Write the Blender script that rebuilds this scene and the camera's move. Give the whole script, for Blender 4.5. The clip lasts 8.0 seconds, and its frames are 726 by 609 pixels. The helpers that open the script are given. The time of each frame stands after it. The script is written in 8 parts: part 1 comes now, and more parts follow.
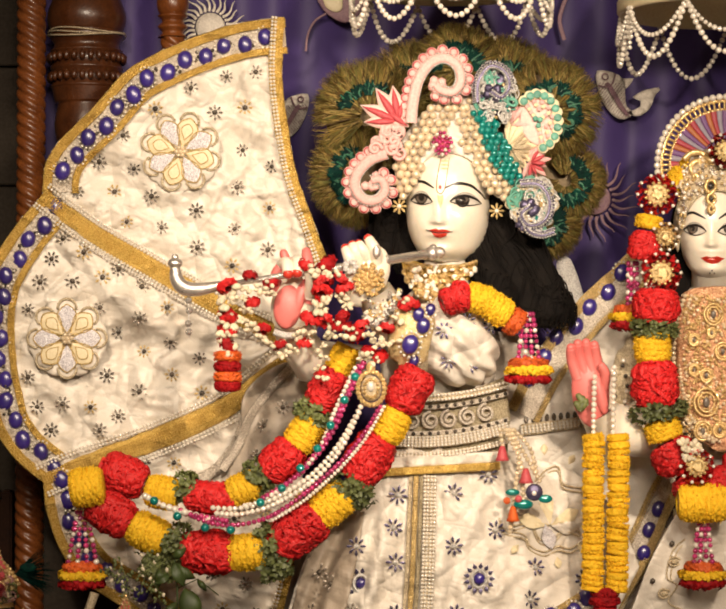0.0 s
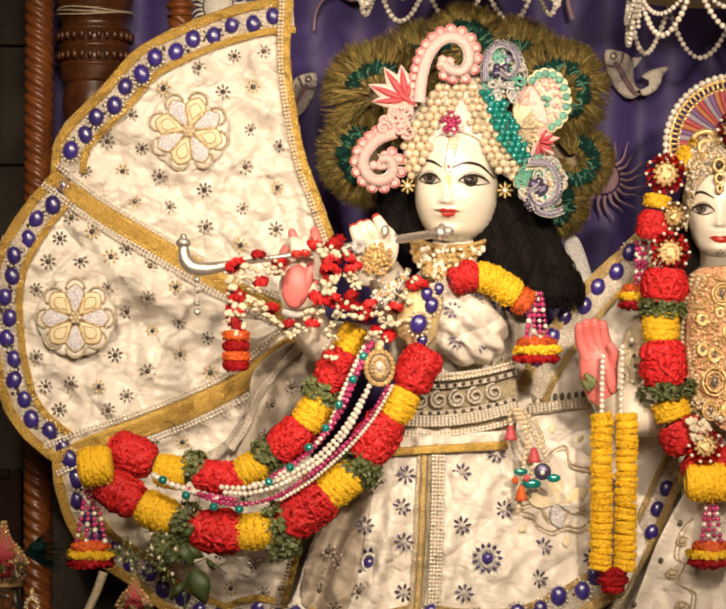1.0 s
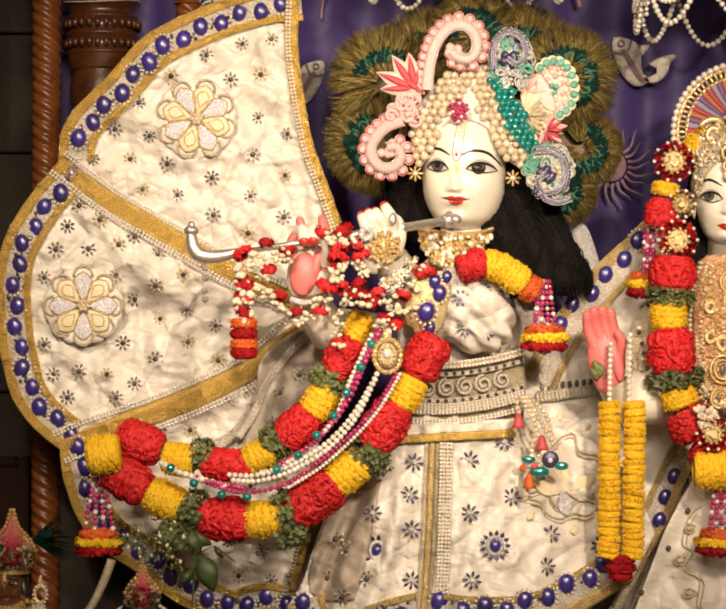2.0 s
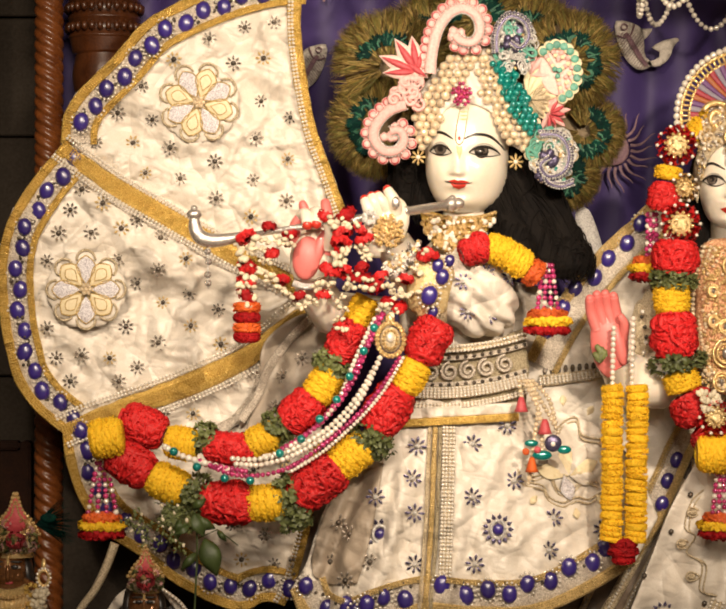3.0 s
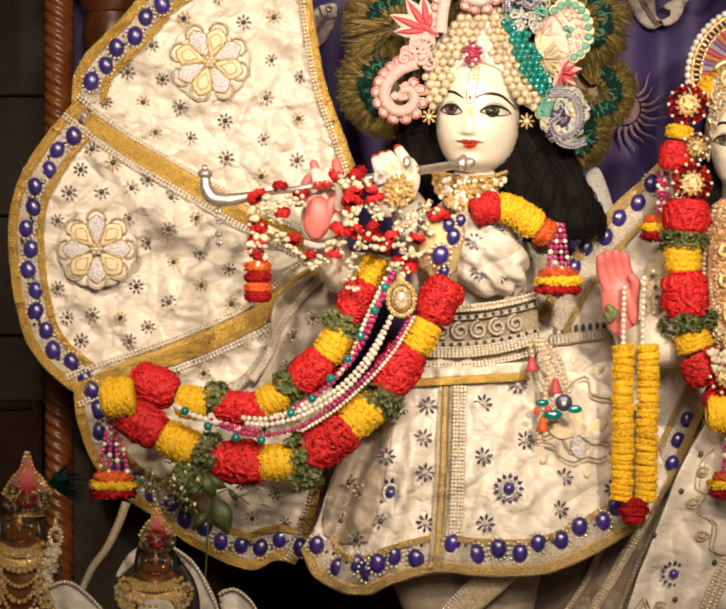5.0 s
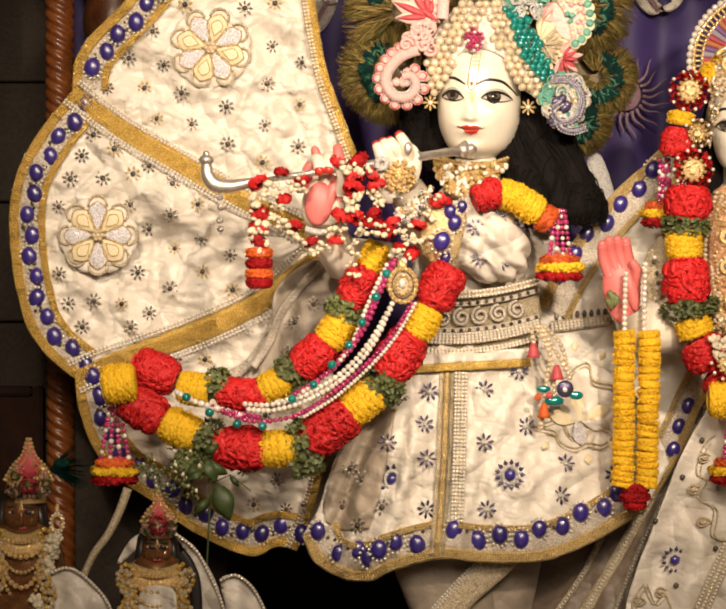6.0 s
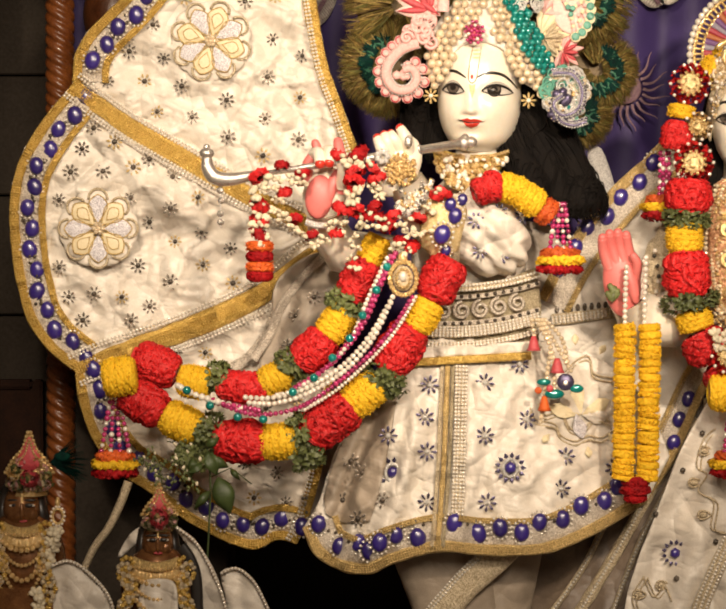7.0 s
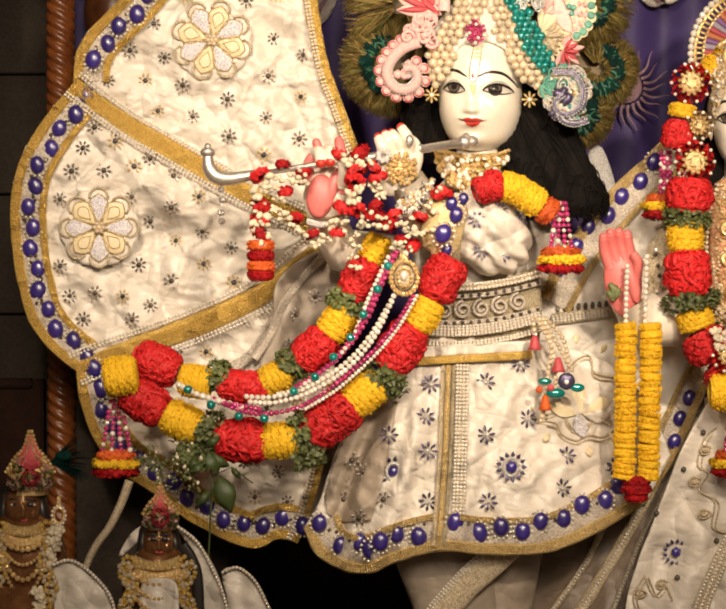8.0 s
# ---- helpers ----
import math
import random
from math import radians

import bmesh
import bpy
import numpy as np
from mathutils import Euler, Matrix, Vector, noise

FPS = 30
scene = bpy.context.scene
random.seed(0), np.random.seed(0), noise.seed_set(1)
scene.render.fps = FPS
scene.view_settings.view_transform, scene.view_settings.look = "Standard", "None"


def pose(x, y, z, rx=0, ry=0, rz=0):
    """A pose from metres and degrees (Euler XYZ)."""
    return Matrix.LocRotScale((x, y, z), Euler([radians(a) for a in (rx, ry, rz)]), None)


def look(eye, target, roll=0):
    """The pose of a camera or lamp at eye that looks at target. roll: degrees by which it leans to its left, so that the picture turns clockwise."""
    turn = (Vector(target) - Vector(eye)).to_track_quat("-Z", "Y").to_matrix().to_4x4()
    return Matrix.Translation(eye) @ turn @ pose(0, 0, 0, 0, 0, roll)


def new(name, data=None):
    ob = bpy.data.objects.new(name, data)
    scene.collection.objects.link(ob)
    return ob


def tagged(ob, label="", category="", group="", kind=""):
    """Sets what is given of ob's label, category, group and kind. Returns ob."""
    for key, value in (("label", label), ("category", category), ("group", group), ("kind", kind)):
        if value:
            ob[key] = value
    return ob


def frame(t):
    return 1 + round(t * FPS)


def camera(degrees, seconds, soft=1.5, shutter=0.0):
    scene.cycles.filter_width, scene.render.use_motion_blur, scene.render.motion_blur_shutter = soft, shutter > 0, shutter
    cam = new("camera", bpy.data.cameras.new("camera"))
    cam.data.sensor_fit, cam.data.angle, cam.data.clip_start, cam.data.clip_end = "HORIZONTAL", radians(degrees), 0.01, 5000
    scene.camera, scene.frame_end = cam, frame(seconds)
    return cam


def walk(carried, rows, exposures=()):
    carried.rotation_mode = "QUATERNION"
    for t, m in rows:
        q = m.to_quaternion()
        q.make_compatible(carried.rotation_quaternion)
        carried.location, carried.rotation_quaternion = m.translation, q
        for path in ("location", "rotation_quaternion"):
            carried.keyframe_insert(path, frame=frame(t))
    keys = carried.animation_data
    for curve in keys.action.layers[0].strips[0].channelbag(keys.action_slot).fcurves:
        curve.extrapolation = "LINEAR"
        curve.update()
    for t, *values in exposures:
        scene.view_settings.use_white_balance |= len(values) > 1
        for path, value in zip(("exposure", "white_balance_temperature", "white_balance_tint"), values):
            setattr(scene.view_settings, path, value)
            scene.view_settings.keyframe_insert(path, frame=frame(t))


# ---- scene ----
cam = camera(18.5, 8.0, soft=2.1)

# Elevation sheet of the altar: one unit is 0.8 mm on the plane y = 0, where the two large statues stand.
SHEET, EYE, REACH = 0.0008, 1.55, 3.851


def at(u, v, y=0.0):
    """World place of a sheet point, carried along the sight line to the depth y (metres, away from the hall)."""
    k = SHEET * (1 + y / REACH)
    return Vector(((u - 784) * k, y, EYE - (v - 540) * k))


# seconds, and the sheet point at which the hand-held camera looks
AIM = [
    (0.0, 853.0, 418.8), (0.5, 844.2, 445.0), (1.0, 835.2, 463.2), (1.5, 826.5, 477.0), (2.0, 818.5, 489.5), (2.5, 812.8, 501.6), (3.0, 812.4, 524.4), (3.5, 801.8, 539.8),
    (4.0, 795.7, 559.6), (4.5, 791.1, 587.0), (5.0, 789.4, 611.8), (5.5, 787.8, 630.0), (6.0, 786.7, 641.5), (6.5, 785.9, 648.8),
    (7.0, 785.9, 656.2), (7.5, 785.4, 659.2), (8.0, 784.0, 658.0),
]
walk(cam, [(t, look((0.03 - 0.004 * t, -REACH, EYE), at(u, v))) for t, u, v in AIM])

# ---- light: two warm spotlights over the hall, aimed at the altar, and an added fill ----
world = bpy.data.worlds.new("world")
scene.world = world
world.use_nodes = True
world.node_tree.nodes["Background"].inputs[0].default_value = (1.0, 0.78, 0.55, 1)
world.node_tree.nodes["Background"].inputs[1].default_value = 0.042


def spot(name, eye, target, watts, degrees, blend, radius, colour):
    lamp = bpy.data.lights.new(name, "SPOT")
    lamp.energy, lamp.spot_size, lamp.spot_blend, lamp.shadow_soft_size, lamp.color = watts, radians(degrees), blend, radius, colour
    ob = new(name, lamp)
    ob.matrix_world = look(eye, target)
    return ob


WARM = (1.0, 0.82, 0.62)
spot("spot_west", (-0.55, -2.2, 2.75), at(700, 320), 178, 40, 1.0, 0.07, WARM)
spot("spot_east", (0.85, -2.5, 2.35), at(1120, 360), 250, 40, 1.0, 0.07, WARM)
# Unseen soft area lamp, added to lift the dark parts; it has no fixture.
hall = bpy.data.lights.new("hall_fill", "AREA")
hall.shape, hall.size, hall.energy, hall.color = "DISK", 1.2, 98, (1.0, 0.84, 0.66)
hall_fill_lamp = new("hall_fill", hall)
hall_fill_lamp.matrix_world = look((0.2, -4.6, 2.9), (0.0, 0.0, 1.3))


# ---- materials ----
def mat(name, colour, second=None, rough=0.5, metal=0.0, scale=60.0, fine=900.0, bump=0.2, depth=0.002, sheen=0.0, coat=0.0, vary=0.0, sss=0.0, mixpos=(0.35, 0.7), spec=0.5, crease=0.0):
    m = bpy.data.materials.new(name)
    m.use_nodes = True
    n, l = m.node_tree.nodes, m.node_tree.links
    b = n["Principled BSDF"]
    b.inputs["Roughness"].default_value, b.inputs["Metallic"].default_value = rough, metal
    b.inputs["Sheen Weight"].default_value, b.inputs["Coat Weight"].default_value = sheen, coat
    b.inputs["Specular IOR Level"].default_value = spec
    if sss:
        b.inputs["Subsurface Weight"].default_value = sss
        b.inputs["Subsurface Radius"].default_value = (0.01, 0.007, 0.004)
    tc = n.new("ShaderNodeTexCoord")
    big, small = n.new("ShaderNodeTexNoise"), n.new("ShaderNodeTexNoise")
    big.inputs["Scale"].default_value, small.inputs["Scale"].default_value = scale, fine
    big.inputs["Detail"].default_value = 4
    l.new(tc.outputs["Object"], big.inputs["Vector"]), l.new(tc.outputs["Object"], small.inputs["Vector"])
    ramp = n.new("ShaderNodeValToRGB")
    ramp.color_ramp.elements[0].position, ramp.color_ramp.elements[1].position = mixpos
    ramp.color_ramp.elements[0].color, ramp.color_ramp.elements[1].color = (*(second or [c * 0.75 for c in colour]), 1), (*colour, 1)
    mid = n.new("ShaderNodeMath")
    mid.operation = "MULTIPLY_ADD"
    mid.inputs[1].default_value, mid.inputs[2].default_value = 0.45, 0.0
    half = n.new("ShaderNodeMath")
    half.operation = "MULTIPLY_ADD"
    half.inputs[1].default_value = 0.55
    l.new(small.outputs[0], mid.inputs[0]), l.new(big.outputs[0], half.inputs[0]), l.new(mid.outputs[0], half.inputs[2])
    l.new(half.outputs[0], ramp.inputs[0])
    out = ramp.outputs[0]
    if vary:
        info, hsv = n.new("ShaderNodeObjectInfo"), n.new("ShaderNodeHueSaturation")
        rng = n.new("ShaderNodeMapRange")
        rng.inputs["To Min"].default_value, rng.inputs["To Max"].default_value = 1 - vary, 1 + vary
        l.new(info.outputs["Random"], rng.inputs["Value"]), l.new(rng.outputs[0], hsv.inputs["Value"]), l.new(out, hsv.inputs["Color"])
        out = hsv.outputs[0]
    l.new(out, b.inputs["Base Color"])
    if bump:
        bp = n.new("ShaderNodeBump")
        bp.inputs["Strength"].default_value, bp.inputs["Distance"].default_value = bump, depth
        l.new(half.outputs[0], bp.inputs["Height"]), l.new(bp.outputs[0], b.inputs["Normal"])
        if crease:
            rid, cr = n.new("ShaderNodeTexNoise"), n.new("ShaderNodeBump")
            rid.noise_type = "RIDGED_MULTIFRACTAL"
            rid.inputs["Scale"].default_value, rid.inputs["Detail"].default_value = 15.0, 4.0
            rid.inputs["Distortion"].default_value = 0.6
            cr.inputs["Strength"].default_value, cr.inputs["Distance"].default_value = crease * 0.5, 0.006
            l.new(tc.outputs["Object"], rid.inputs["Vector"]), l.new(rid.outputs[0], cr.inputs["Height"])
            # crisp press creases: thin lines where a smooth field crosses its middle value
            last_bump = cr
            for size, turn_, high in ((4.0, 0.75, 0.024), (6.5, -0.7, 0.015), (8.0, 1.45, 0.011), (20.0, 0.2, 0.003)):
                field, off, fold, cb, lay = n.new("ShaderNodeTexNoise"), n.new("ShaderNodeMath"), n.new("ShaderNodeMath"), n.new("ShaderNodeBump"), n.new("ShaderNodeMapping")
                lay.vector_type = "TEXTURE"
                lay.inputs["Rotation"].default_value, lay.inputs["Scale"].default_value = (0, turn_, 0), (1.0, 1.0, 0.42)
                field.inputs["Scale"].default_value, field.inputs["Detail"].default_value, field.inputs["Distortion"].default_value = size, 1.0, 0.15
                off.operation, fold.operation = "SUBTRACT", "ABSOLUTE"
                off.inputs[1].default_value = 0.5
                cb.inputs["Strength"].default_value, cb.inputs["Distance"].default_value = crease * 0.8, high * 4
                l.new(tc.outputs["Object"], lay.inputs["Vector"]), l.new(lay.outputs[0], field.inputs["Vector"])
                l.new(field.outputs[0], off.inputs[0]), l.new(off.outputs[0], fold.inputs[0])
                l.new(fold.outputs[0], cb.inputs["Height"]), l.new(cb.outputs[0], last_bump.inputs["Normal"])
                last_bump = cb
            l.new(cr.outputs[0], bp.inputs["Normal"])
    return m


def island(m, stops):
    """Colours picked piece by piece inside one joined mesh."""
    n, l = m.node_tree.nodes, m.node_tree.links
    geo, ramp = n.new("ShaderNodeNewGeometry"), n.new("ShaderNodeValToRGB")
    while len(ramp.color_ramp.elements) < len(stops):
        ramp.color_ramp.elements.new(0.5)
    for e, (place, colour) in zip(ramp.color_ramp.elements, stops):
        e.position, e.color = place, (*colour, 1)
    l.new(geo.outputs["Random Per Island"], ramp.inputs[0]), l.new(ramp.outputs[0], n["Principled BSDF"].inputs["Base Color"])
    return m


SILK = mat("ivory_silk", (0.78, 0.72, 0.64), (0.64, 0.57, 0.48), rough=0.40, scale=25, fine=500, bump=0.35, depth=0.003, crease=0.62)
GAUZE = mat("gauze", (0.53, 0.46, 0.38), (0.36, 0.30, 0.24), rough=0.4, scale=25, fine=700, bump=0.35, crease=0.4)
# Darker gauze copy: brown with the shade between the skirts mixed in.
SHADEGAUZE = mat("shaded_brown_gauze", (0.26, 0.20, 0.15), (0.15, 0.11, 0.08), rough=0.45, scale=25, fine=700, bump=0.35, crease=0.4)
# Fawn cloth whose tone also carries the shade on and under the skirt.
SHADEFAWN = mat("shaded_fawn_cloth", (0.44, 0.36, 0.28), (0.30, 0.24, 0.18), rough=0.5, scale=30, fine=700, bump=0.35, crease=0.3)
KHAKI = mat("khaki_lace", (0.56, 0.47, 0.31), (0.24, 0.19, 0.11), rough=0.45, metal=0.2, scale=300, fine=700, bump=1.0, depth=0.004, mixpos=(0.38, 0.62))
CREAMGOLD = mat("cream_gold_rosette", (1.0, 0.86, 0.52), (0.70, 0.48, 0.18), rough=0.25, metal=0.3, scale=300, fine=800, bump=0.9, depth=0.003)
GOLD = mat("gold_braid", (0.98, 0.69, 0.20), (0.44, 0.25, 0.035), rough=0.24, metal=0.42, scale=330, fine=900, bump=1.0, depth=0.004, mixpos=(0.38, 0.62))
PALEGOLD = mat("pale_gold_lace", (0.80, 0.68, 0.48), (0.36, 0.26, 0.14), rough=0.38, metal=0.35, scale=330, fine=800, bump=1.0, depth=0.004, mixpos=(0.36, 0.60))
JEWEL = mat("jewel_gold", (1.0, 0.79, 0.41), (0.70, 0.43, 0.14), rough=0.16, metal=0.55, coat=0.5, spec=0.9, scale=250, fine=900, bump=0.7, depth=0.002)
SILVER = mat("silver_thread", (0.94, 0.91, 0.86), (0.46, 0.43, 0.41), rough=0.28, metal=0.3, scale=330, fine=900, bump=1.0, depth=0.004, mixpos=(0.38, 0.62))
GLITTER = mat("silver_glitter", (0.96, 0.93, 0.95), (0.52, 0.48, 0.53), rough=0.25, metal=0.15, scale=420, fine=700, bump=1.0, depth=0.004, mixpos=(0.42, 0.56))
STEEL = mat("polished_silver", (0.80, 0.75, 0.70), (0.50, 0.45, 0.40), rough=0.22, metal=0.75, scale=120, bump=0.5, depth=0.003, spec=0.8)
BRONZEGOLD = mat("bronze_gold_braid", (0.88, 0.66, 0.30), (0.40, 0.26, 0.09), rough=0.32, metal=0.38, scale=330, fine=900, bump=1.0, depth=0.004, mixpos=(0.38, 0.62))
SEQUIN = mat("dark_sequin", (0.13, 0.10, 0.07), (0.03, 0.025, 0.022), rough=0.3, metal=0.25, scale=300, bump=0.4, vary=0.5)
GREYSEQ = mat("grey_sequin", (0.26, 0.215, 0.17), (0.07, 0.055, 0.045), rough=0.25, metal=0.4, scale=300, bump=0.4, vary=0.5)
BLUESEQ = mat("blue_sequin", (0.11, 0.09, 0.16), (0.035, 0.03, 0.06), rough=0.25, metal=0.5, scale=300, bump=0.4, vary=0.4)
STUD = mat("violet_blue_stone", (0.040, 0.020, 0.23), (0.02, 0.01, 0.12), rough=0.30, scale=80, bump=0.05, coat=0.35, vary=0.3, spec=0.9)
LACE = mat("silver_lace", (0.78, 0.70, 0.60), (0.36, 0.29, 0.22), rough=0.4, metal=0.25, scale=330, fine=700, bump=1.0, depth=0.004, mixpos=(0.38, 0.60))
PEARL = mat("cream_pearl", (0.78, 0.65, 0.46), (0.60, 0.46, 0.29), rough=0.14, metal=0.15, scale=100, bump=0.05, coat=1.0, vary=0.18, spec=1.0)
WPEARL = mat("white_pearl", (0.86, 0.80, 0.70), (0.78, 0.70, 0.60), rough=0.15, metal=0.15, scale=100, bump=0.05, coat=0.9, vary=0.1, spec=0.9)
TEAL = mat("teal_pearl", (0.0, 0.27, 0.24), (0.0, 0.20, 0.18), rough=0.15, metal=0.3, scale=100, bump=0.05, coat=1.0, vary=0.15, spec=1.0)
PINKBEAD = mat("magenta_bead", (0.60, 0.05, 0.21), (0.42, 0.025, 0.13), rough=0.15, metal=0.3, bump=0.05, coat=1.0, vary=0.3, spec=1.0)
MARBLE = mat("painted_marble", (0.85, 0.78, 0.66), (0.80, 0.72, 0.59), rough=0.30, scale=12, fine=200, bump=0.03, coat=0.3, sss=0.15)
INK = mat("black_paint", (0.02, 0.016, 0.014), rough=0.35, bump=0.0)
IRIS = mat("grey_brown_paint", (0.16, 0.13, 0.105), rough=0.2, bump=0.0, coat=0.5)
EYEWHITE = mat("eye_white", (0.66, 0.60, 0.52), rough=0.2, bump=0.0, coat=0.5)
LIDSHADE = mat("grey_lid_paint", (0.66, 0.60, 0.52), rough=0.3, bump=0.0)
RUST = mat("rust_line_paint", (0.55, 0.17, 0.04), rough=0.5, bump=0.0)
GREYLINE = mat("grey_line_paint", (0.36, 0.32, 0.28), rough=0.35, bump=0.0)
LIPS = mat("lip_paint", (0.60, 0.05, 0.03), (0.5, 0.03, 0.02), rough=0.25, bump=0.05, coat=0.3)
PALM = mat("rose_palm_paint", (0.74, 0.21, 0.19), (0.62, 0.14, 0.13), rough=0.45, scale=20, bump=0.1, coat=0.05)
OCHRE = mat("sandal_paste", (0.80, 0.60, 0.32), rough=0.6, bump=0.1)
HAIR = mat("black_hair", (0.012, 0.009, 0.007), (0.004, 0.003, 0.003), rough=0.8, spec=0.15, scale=40, fine=800, bump=0.8, depth=0.004)
RED = mat("red_petal", (0.70, 0.026, 0.026), (0.46, 0.009, 0.011), rough=0.5, scale=130, fine=420, bump=0.6, depth=0.004, vary=0.12, spec=0.35)
CRIMSON = mat("crimson_petal", (0.48, 0.008, 0.010), (0.20, 0.003, 0.006), rough=0.65, spec=0.2, scale=70, bump=0.4, vary=0.2)
YELLOW = mat("yellow_petal", (0.86, 0.55, 0.030), (0.74, 0.43, 0.018), rough=0.65, spec=0.2, scale=220, fine=480, bump=0.6, depth=0.004, vary=0.1)
ORANGE = mat("orange_petal", (0.80, 0.16, 0.015), (0.5, 0.06, 0.008), rough=0.65, scale=90, bump=0.5, vary=0.2)
JASMINE = mat("jasmine_bud", (0.82, 0.75, 0.60), (0.60, 0.50, 0.32), rough=0.5, scale=90, bump=0.3, vary=0.15)
LEAF = mat("dull_green_leaf", (0.17, 0.19, 0.065), (0.07, 0.085, 0.025), rough=0.5, scale=60, bump=0.4, vary=0.3)
DARKLEAF = mat("dark_basil_leaf", (0.06, 0.09, 0.022), (0.03, 0.045, 0.012), rough=0.45, scale=60, bump=0.4)
PINKSILK = mat("pink_thread", (0.84, 0.55, 0.50), (0.66, 0.32, 0.30), rough=0.45, scale=200, fine=1300, bump=0.6, vary=0.15)
PALEPINK = mat("pale_pink_thread", (0.86, 0.66, 0.58), (0.72, 0.46, 0.42), rough=0.45, scale=220, fine=1100, bump=0.7)
ROSE = mat("rose_thread", (0.60, 0.09, 0.10), (0.40, 0.04, 0.055), rough=0.45, scale=200, bump=0.6)
MINT = mat("mint_thread", (0.16, 0.42, 0.31), (0.04, 0.22, 0.16), rough=0.35, scale=200, bump=0.6, vary=0.2)
TEALDARK = mat("dark_green_feather_eye", (0.0, 0.036, 0.022), (0.001, 0.008, 0.010), rough=0.7, spec=0.1, scale=120, bump=0.5, vary=0.3)
FEATHER = mat("bronze_feather", (0.18, 0.115, 0.024), (0.06, 0.036, 0.008), rough=0.42, scale=80, fine=800, bump=0.6, metal=0.15)
island(FEATHER, ((0.0, (0.055, 0.030, 0.016)), (0.3, (0.13, 0.078, 0.020)), (0.55, (0.15, 0.155, 0.045)), (0.8, (0.29, 0.19, 0.045)), (1.0, (0.46, 0.33, 0.13))))
PETALCREAM = mat("cream_applique", (0.80, 0.70, 0.48), (0.68, 0.56, 0.34), rough=0.45, scale=200, bump=0.5)
VIOLET = mat("violet_curtain", (0.058, 0.031, 0.168), (0.034, 0.018, 0.105), rough=0.6, scale=8, fine=900, bump=0.25, sheen=0.15)
GREYSILVER = mat("silver_applique", (0.72, 0.66, 0.58), (0.44, 0.39, 0.33), rough=0.4, metal=0.3, scale=250, fine=1200, bump=0.8)
MAUVE = mat("mauve_applique", (0.34, 0.21, 0.22), (0.18, 0.09, 0.13), rough=0.5, scale=250, bump=0.8)
WOOD = mat("polished_teak", (0.23, 0.070, 0.015), (0.095, 0.024, 0.005), rough=0.34, scale=35, fine=300, bump=0.2, coat=0.12)
DARKWOOD = mat("dark_carved_teak", (0.10, 0.030, 0.008), (0.04, 0.011, 0.003), rough=0.35, scale=30, fine=250, bump=0.3, coat=0.2)
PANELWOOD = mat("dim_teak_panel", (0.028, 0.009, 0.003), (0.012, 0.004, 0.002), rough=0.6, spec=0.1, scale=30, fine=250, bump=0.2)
EMERALD = mat("emerald_barb", (0.0, 0.13, 0.05), (0.0, 0.05, 0.025), rough=0.4, spec=0.2, scale=120, bump=0.3)
STONE = mat("dark_stone", (0.045, 0.036, 0.028), (0.026, 0.020, 0.015), rough=0.7, spec=0.06, scale=9, fine=160, bump=0.3)
PLASTER = mat("hall_plaster", (0.38, 0.31, 0.24), (0.32, 0.26, 0.20), rough=0.8, scale=4, fine=80, bump=0.1)
FLOORSTONE = mat("polished_floor_stone", (0.62, 0.56, 0.49), (0.50, 0.44, 0.38), rough=0.25, scale=5, fine=90, bump=0.05)
BRASS = mat("aged_brass", (0.30, 0.135, 0.05), (0.13, 0.052, 0.02), rough=0.22, metal=0.5, scale=60, fine=400, bump=0.2, coat=0.2)


# ---- building helpers ----
def thing(name, place, label, category, group="", kind=""):
    ob = new(name)
    ob.empty_display_size = 0.05
    ob.location = place
    return tagged(ob, label, category, group, kind)


def under(ob, parent):
    if parent is not None:
        ob.parent = parent
        ob.matrix_parent_inverse = Matrix.Translation(-Vector(parent.location))
    return ob


def part(name, bm, material, parent=None, label="", smooth=True, kind=""):
    me = bpy.data.meshes.new(name)
    bm.normal_update()
    bm.to_mesh(me)
    bm.free()
    for m in (material if isinstance(material, (list, tuple)) else [material]):
        me.materials.append(m)
    if smooth:
        me.polygons.foreach_set("use_smooth", [True] * len(me.polygons))
    ob = under(new(name, me), parent)
    return tagged(ob, label, kind=kind)


def mesh_of(name, bm, material, smooth=True):
    me = bpy.data.meshes.new(name)
    bm.to_mesh(me)
    bm.free()
    for m in (material if isinstance(material, (list, tuple)) else [material]):
        me.materials.append(m)
    if smooth:
        me.polygons.foreach_set("use_smooth", [True] * len(me.polygons))
    return me


def piece(name, me, m, parent):
    ob = under(new(name, me), parent)
    ob.matrix_basis = m
    return ob


def thick(ob, metres, offset=1.0):
    mod = ob.modifiers.new("thickness", "SOLIDIFY")
    mod.thickness, mod.offset = metres, offset
    return ob


def curve(points, n=12, closed=False):
    """Catmull-Rom through the points, n steps a span."""
    p = [np.array(q, float) for q in points]
    k = len(p)
    out = []
    for i in range(k if closed else k - 1):
        if closed:
            a, b, c, d = p[i - 1], p[i], p[(i + 1) % k], p[(i + 2) % k]
        else:
            a, b, c, d = p[max(i - 1, 0)], p[i], p[i + 1], p[min(i + 2, k - 1)]
        for j in range(n):
            t = j / n
            out.append(0.5 * ((2 * b) + (c - a) * t + (2 * a - 5 * b + 4 * c - d) * t * t + (3 * b - a - 3 * c + d) * t ** 3))
    if not closed:
        out.append(p[-1])
    return out


